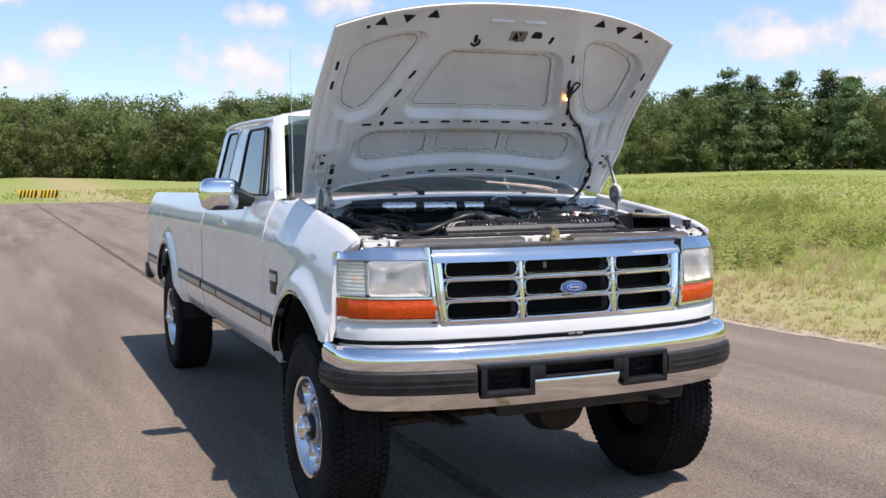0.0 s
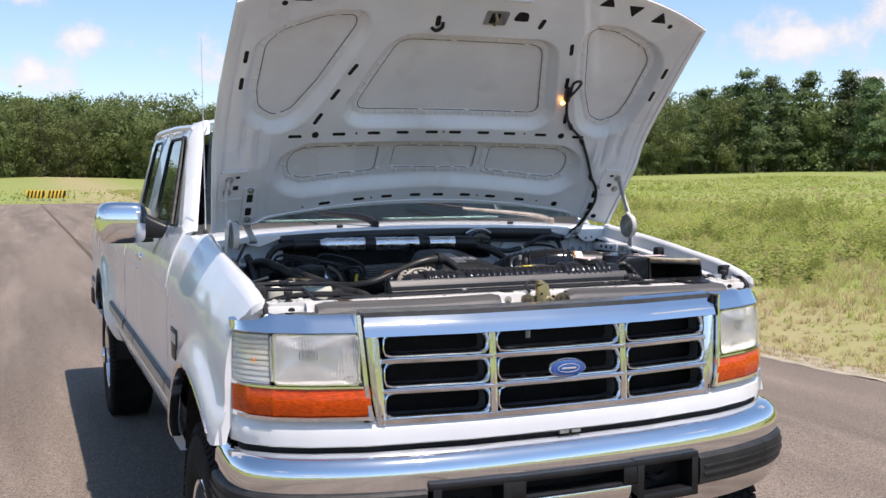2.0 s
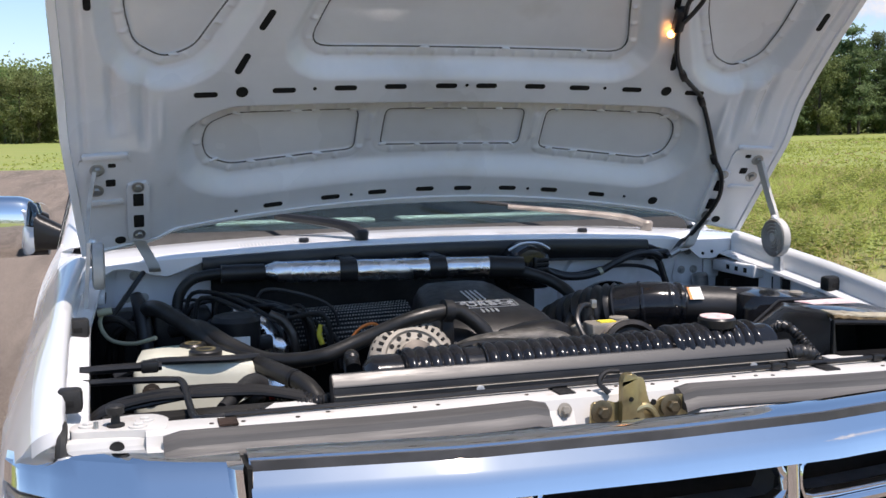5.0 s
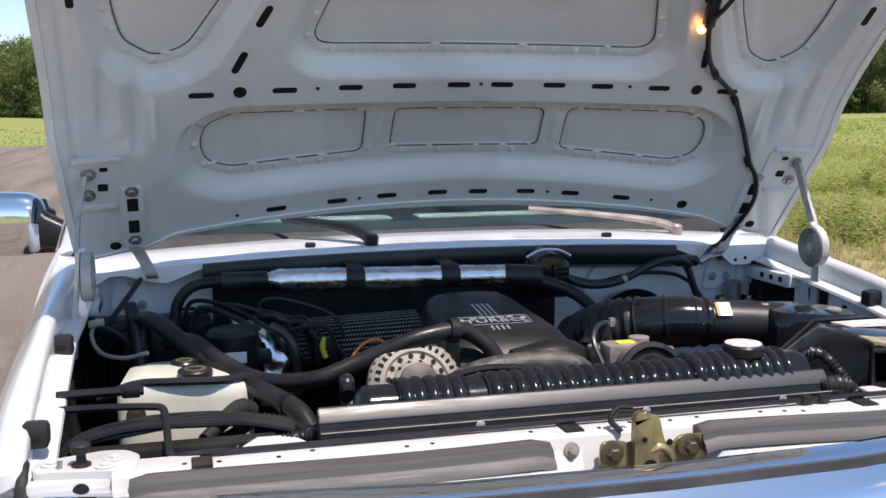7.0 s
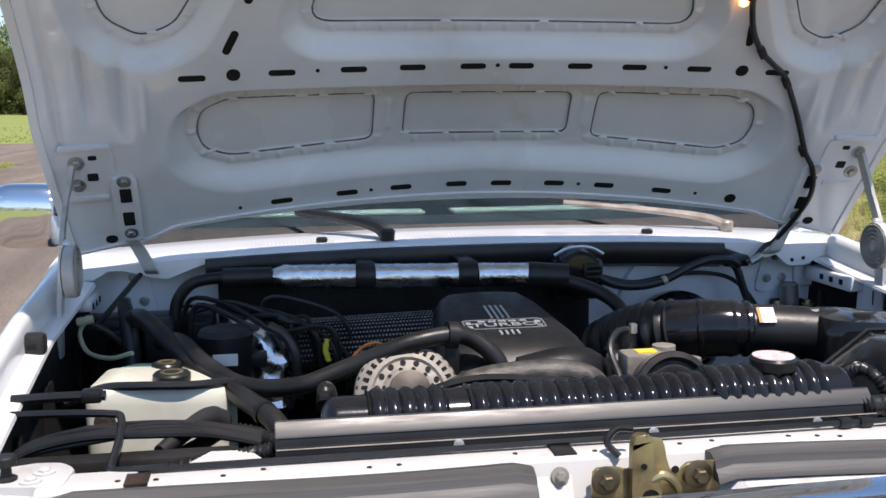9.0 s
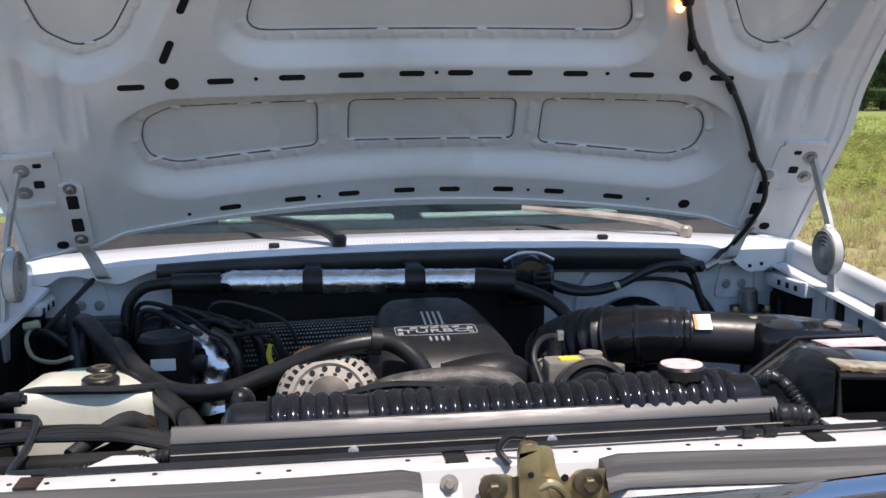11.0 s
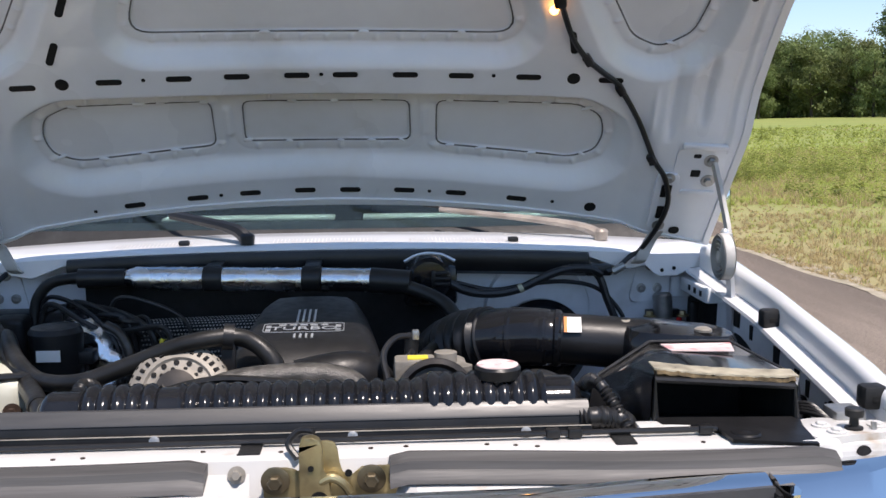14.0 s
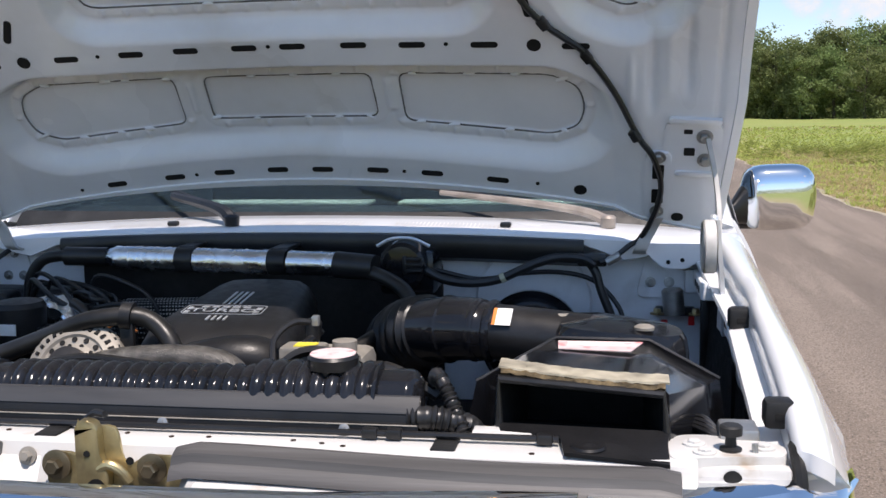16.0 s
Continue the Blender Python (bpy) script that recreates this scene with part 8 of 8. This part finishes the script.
    for k, (x, y) in enumerate(((-.80, 1.06), (-.775, 1.08), (-.83, 1.03))):
        bm = bmesh.new()
        tube(bm, [(x, y, 1.16), (x + .01, y - .02, 1.24 + .015 * k), (x + .05, y - .03, 1.275 + .01 * k), (x + .10, y - .03, 1.255), (x + .13, y - .02, 1.18)], .008, 10)
        part("engine_line", bm, BLACK, TRUCK)
    # foil-wrapped pipe bending down behind the canister
    bm = bmesh.new()
    tube(bm, [(-.545, 1.00, 1.258), (-.500, .992, 1.262), (-.466, .982, 1.246), (-.452, .972, 1.205), (-.448, .965, 1.13)], .040, 26, 9)
    for v in bm.verts:
        p = v.co.copy()
        v.co += Vector((noise.noise(p * 30), noise.noise(p * 30 + Vector((5, 0, 0))), noise.noise(p * 30 + Vector((0, 7, 0))))) * .013
    part("heat_shield", bm, FOIL, TRUCK, "crumpled foil wrapped round a hot pipe", angle=22)
    bm = bmesh.new()
    tube(bm, [(-.455, .965, 1.292), (-.425, .955, 1.275), (-.405, .945, 1.235), (-.402, .94, 1.15)], .011, 12)
    part("steel_pipe", bm, PULLEY, TRUCK)
    # rolled perforated guard at the back of the engine
    sheet, studs = bmesh.new(), bmesh.new()
    roll = []
    for i in range(2):
        roll.append([(-.40 + .29 * i, 1.075 - .075 * math.sin(radians(a)), 1.205 + .07 * math.cos(radians(a)) + .008 * i) for a in range(-20, 101, 10)])
    rings(sheet, roll, closed=False)
    part("rear_guard", sheet, DARK, TRUCK, "dark guard behind the engine")
    for i in range(40):
        for j in range(13):
            a = radians(-10 + 8 * j)
            x = -.395 + i * .0071 + (j % 2) * .0036
            o = Vector((0, -math.sin(a), math.cos(a)))
            lathe(studs, [(0, .0026), (.0012, .0012)], Vector((x, 1.075, 1.205 + .008 * (x + .4) / .29)) + o * .0745, o, 5)
    tagged(part("perforated_guard", studs, STEEL, TRUCK, "perforated metal skin of the rear guard", smooth=False), kind="stuff")
    # tangle of dark lines in the left rear
    rng = random.Random(21)
    for k in range(14):
        a = Vector((rng.uniform(-.64, -.45), rng.uniform(1.03, 1.12), rng.uniform(1.25, 1.33)))
        b = Vector((rng.uniform(-.44, -.30), rng.uniform(.95, 1.06), rng.uniform(1.22, 1.30)))
        mid = a.lerp(b, .5) + Vector((0, rng.uniform(-.05, .05), rng.uniform(.0, .04)))
        bm = bmesh.new()
        tube(bm, [a - Vector((.02, 0, .07)), a, mid, b, b + Vector((.02, 0, -.08))], rng.choice((.004, .005, .006)), 8, 5)
        part("engine_line", bm, BLACK if k % 3 else HOSE, TRUCK)
    for x, y, z in ((-.475, .90, 1.245), (-.30, .86, 1.225)):
        bm = bmesh.new()
        box(bm, x - .016, x + .016, y - .02, y + .02, z - .014, z + .012, .004, m=None)
        part("plug_connector", bm, SATIN, TRUCK)
    bm = bmesh.new()
    tube(bm, [(-.340, .965, 1.262), (-.345, .963, 1.240), (-.339, .96, 1.218)], .006, 8)
    part("dipstick_handle", bm, YELLOW, TRUCK, "yellow dipstick handle")
    bm = bmesh.new()
    tube(bm, [(-.315, .80, 1.245), (-.302, .80, 1.266), (-.282, .80, 1.283), (-.257, .80, 1.287), (-.235, .80, 1.27)], .0032, 6)
    part("orange_wire", bm, ORANGE, TRUCK)
    bm = bmesh.new()
    tube(bm, [(-.375, .47, 1.27), (-.372, .50, 1.285), (-.365, .54, 1.27), (-.36, .56, 1.22)], .012, 12, 8, .002, .009)
    part("short_hose", bm, HOSE, TRUCK)


reservoir()


def right_rear():
    b = asm("blower_motor", "black round blower motor on the firewall")
    bm = bmesh.new()
    lathe(bm, [(0, .055), (.05, .055), (.10, .052), (.125, .048), (.132, .040), (.134, .02)], (.212, 1.203, 1.357), (0, -1, .0), 36)
    box(bm, .158, .275, 1.10, 1.205, 1.292, 1.385, .012)
    part("motor_case", bm, GLOSSBLACK, b)
    bm = bmesh.new()
    tube(bm, [(.158, 1.090, 1.396), (.185, 1.086, 1.410), (.212, 1.084, 1.414), (.24, 1.086, 1.410), (.268, 1.090, 1.396)], .0035, 8)
    part("bright_arc", bm, SILVER, b)
    bm = bmesh.new()
    for k in range(3):
        box(bm, .222, .256, 1.062, 1.076, 1.345 + k * .012, 1.352 + k * .012, .002)
    box(bm, .216, .224, 1.062, 1.078, 1.342, 1.379, .002)
    part("plug", bm, SATIN, b)
    w = asm("firewall_wiring", "black looms across the firewall")
    bm = bmesh.new()
    tube(bm, [(.250, 1.095, 1.350), (.285, 1.10, 1.330), (.325, 1.105, 1.320), (.37, 1.105, 1.320), (.413, 1.105, 1.329), (.455, 1.105, 1.348), (.489, 1.108, 1.362), (.53, 1.11, 1.372), (.575, 1.115, 1.369), (.60, 1.12, 1.356)], .0095, 10)
    part("loom", bm, BLACK, w)
    bm = bmesh.new()
    tube(bm, [(.27, 1.13, 1.342), (.36, 1.15, 1.320), (.45, 1.155, 1.332), (.53, 1.155, 1.335), (.60, 1.15, 1.318), (.65, 1.14, 1.265), (.66, 1.12, 1.22)], .005, 8)
    part("loom", bm, BLACK, w)
    bm = bmesh.new()
    tube(bm, [(.575, 1.135, 1.372), (.60, 1.13, 1.345), (.615, 1.125, 1.30), (.635, 1.12, 1.25)], .009, 10)
    part("loom", bm, BLACK, w)
    bm = bmesh.new()
    box(bm, .565, .625, 1.118, 1.142, 1.352, 1.378, .005)
    part("loom_plug", bm, BLACK, w)
    bm = bmesh.new()
    lathe(bm, [(0, .0085), (.03, .0085)], (.625, 1.115, 1.362), (.8, .0, .45), 10)
    part("inline_connector", bm, STEEL, w)
    bm = bmesh.new()
    lathe(bm, [(0, .0105), (.010, .0105)], (.412, 1.105, 1.328), (.8, 0, .4), 10)
    part("cable_tie", bm, WIREGREEN, w)
    br = asm("brake_booster", "black brake booster on the firewall")
    bm = bmesh.new()
    lathe(bm, [(0, .10), (.03, .108), (.05, .108), (.06, .10), (.10, .08), (.12, .05)], (.47, 1.20, 1.185), (0, -1, .05), 44)
    part("booster_shell", bm, GLOSSBLACK, br)
    bm = bmesh.new()
    box(bm, .43, .52, .93, 1.09, 1.19, 1.26, .02)
    part("master_cylinder", bm, DARK, br)
    # washer relay and red terminal by the corner
    rl = asm("starter_relay", "small steel relay with a red terminal")
    bm = bmesh.new()
    lathe(bm, [(0, .022), (.05, .022), (.054, .018)], (.763, 1.185, 1.245), (-.1, 0, 1), 20)
    part("relay_can", bm, STEEL, rl)
    bm = bmesh.new()
    box(bm, .725, .805, 1.19, 1.212, 1.240, 1.258, .003)
    part("relay_plate", bm, BLACK, rl)
    bm = bmesh.new()
    lathe(bm, [(0, .007), (.018, .006)], (.797, 1.175, 1.225), UP, 10)
    part("red_terminal", bm, RED, rl)
    for x in (.728, .806):
        bm = bmesh.new()
        bolt(bm, (x, 1.178, 1.246), UP, .0085, .012)
        part("brass_nut", bm, ZINC, rl)
    bm = bmesh.new()
    lathe(bm, [(0, .008), (.014, .007)], (.742, 1.165, 1.222), UP, 10)
    part("red_terminal", bm, RED, rl)
    # loom loop beside the radiator, connector block by the air box
    bm = bmesh.new()
    tube(bm, [(.405, .37, 1.300), (.412, .335, 1.322), (.424, .318, 1.316), (.437, .302, 1.296), (.450, .286, 1.274), (.455, .280, 1.262)], .009, 12, 8, .0018, .007)
    part("loom_loop", bm, BLACK, TRUCK, "corrugated loom looping beside the radiator")
    bm = bmesh.new()
    tube(bm, [(.418, .40, 1.26), (.416, .36, 1.31), (.413, .345, 1.326)], .005, 8)
    part("loom_stub", bm, BLACK, TRUCK)
    bm = bmesh.new()
    tube(bm, [(.385, .285, 1.278), (.415, .285, 1.280), (.452, .30, 1.268), (.47, .33, 1.24)], .015, 14, 8, .002, .008)
    part("corrugated_duct", bm, BLACK, TRUCK)
    cb = asm("connector_block", "worn grey connector block with wires")
    bm = bmesh.new()
    box(bm, .768, .815, .295, .345, 1.238, 1.275, .005)
    part("block", bm, STEEL, cb)
    for k in range(4):
        bm = bmesh.new()
        tube(bm, [(.77, .31 + k * .01, 1.258), (.75, .33 + k * .01, 1.262 + k * .003), (.72, .40, 1.25), (.70, .45, 1.20)], .004, 7, 5)
        part("wire", bm, BLACK, cb)


right_rear()

# mast aerial on the passenger fender
an = asm("aerial", "thin steel radio aerial on the fender")
bm = bmesh.new()
rod(bm, (-.833, 1.335, 1.40), (-.833, 1.352, 2.16), .0022, 8, .0014)
part("mast", bm, SILVER, an)
bm = bmesh.new()
lathe(bm, [(0, .012), (.004, .011), (.012, .005), (.018, .004)], (-.833, 1.335, 1.405), UP, 14)
part("mast_base", bm, BLACK, an)
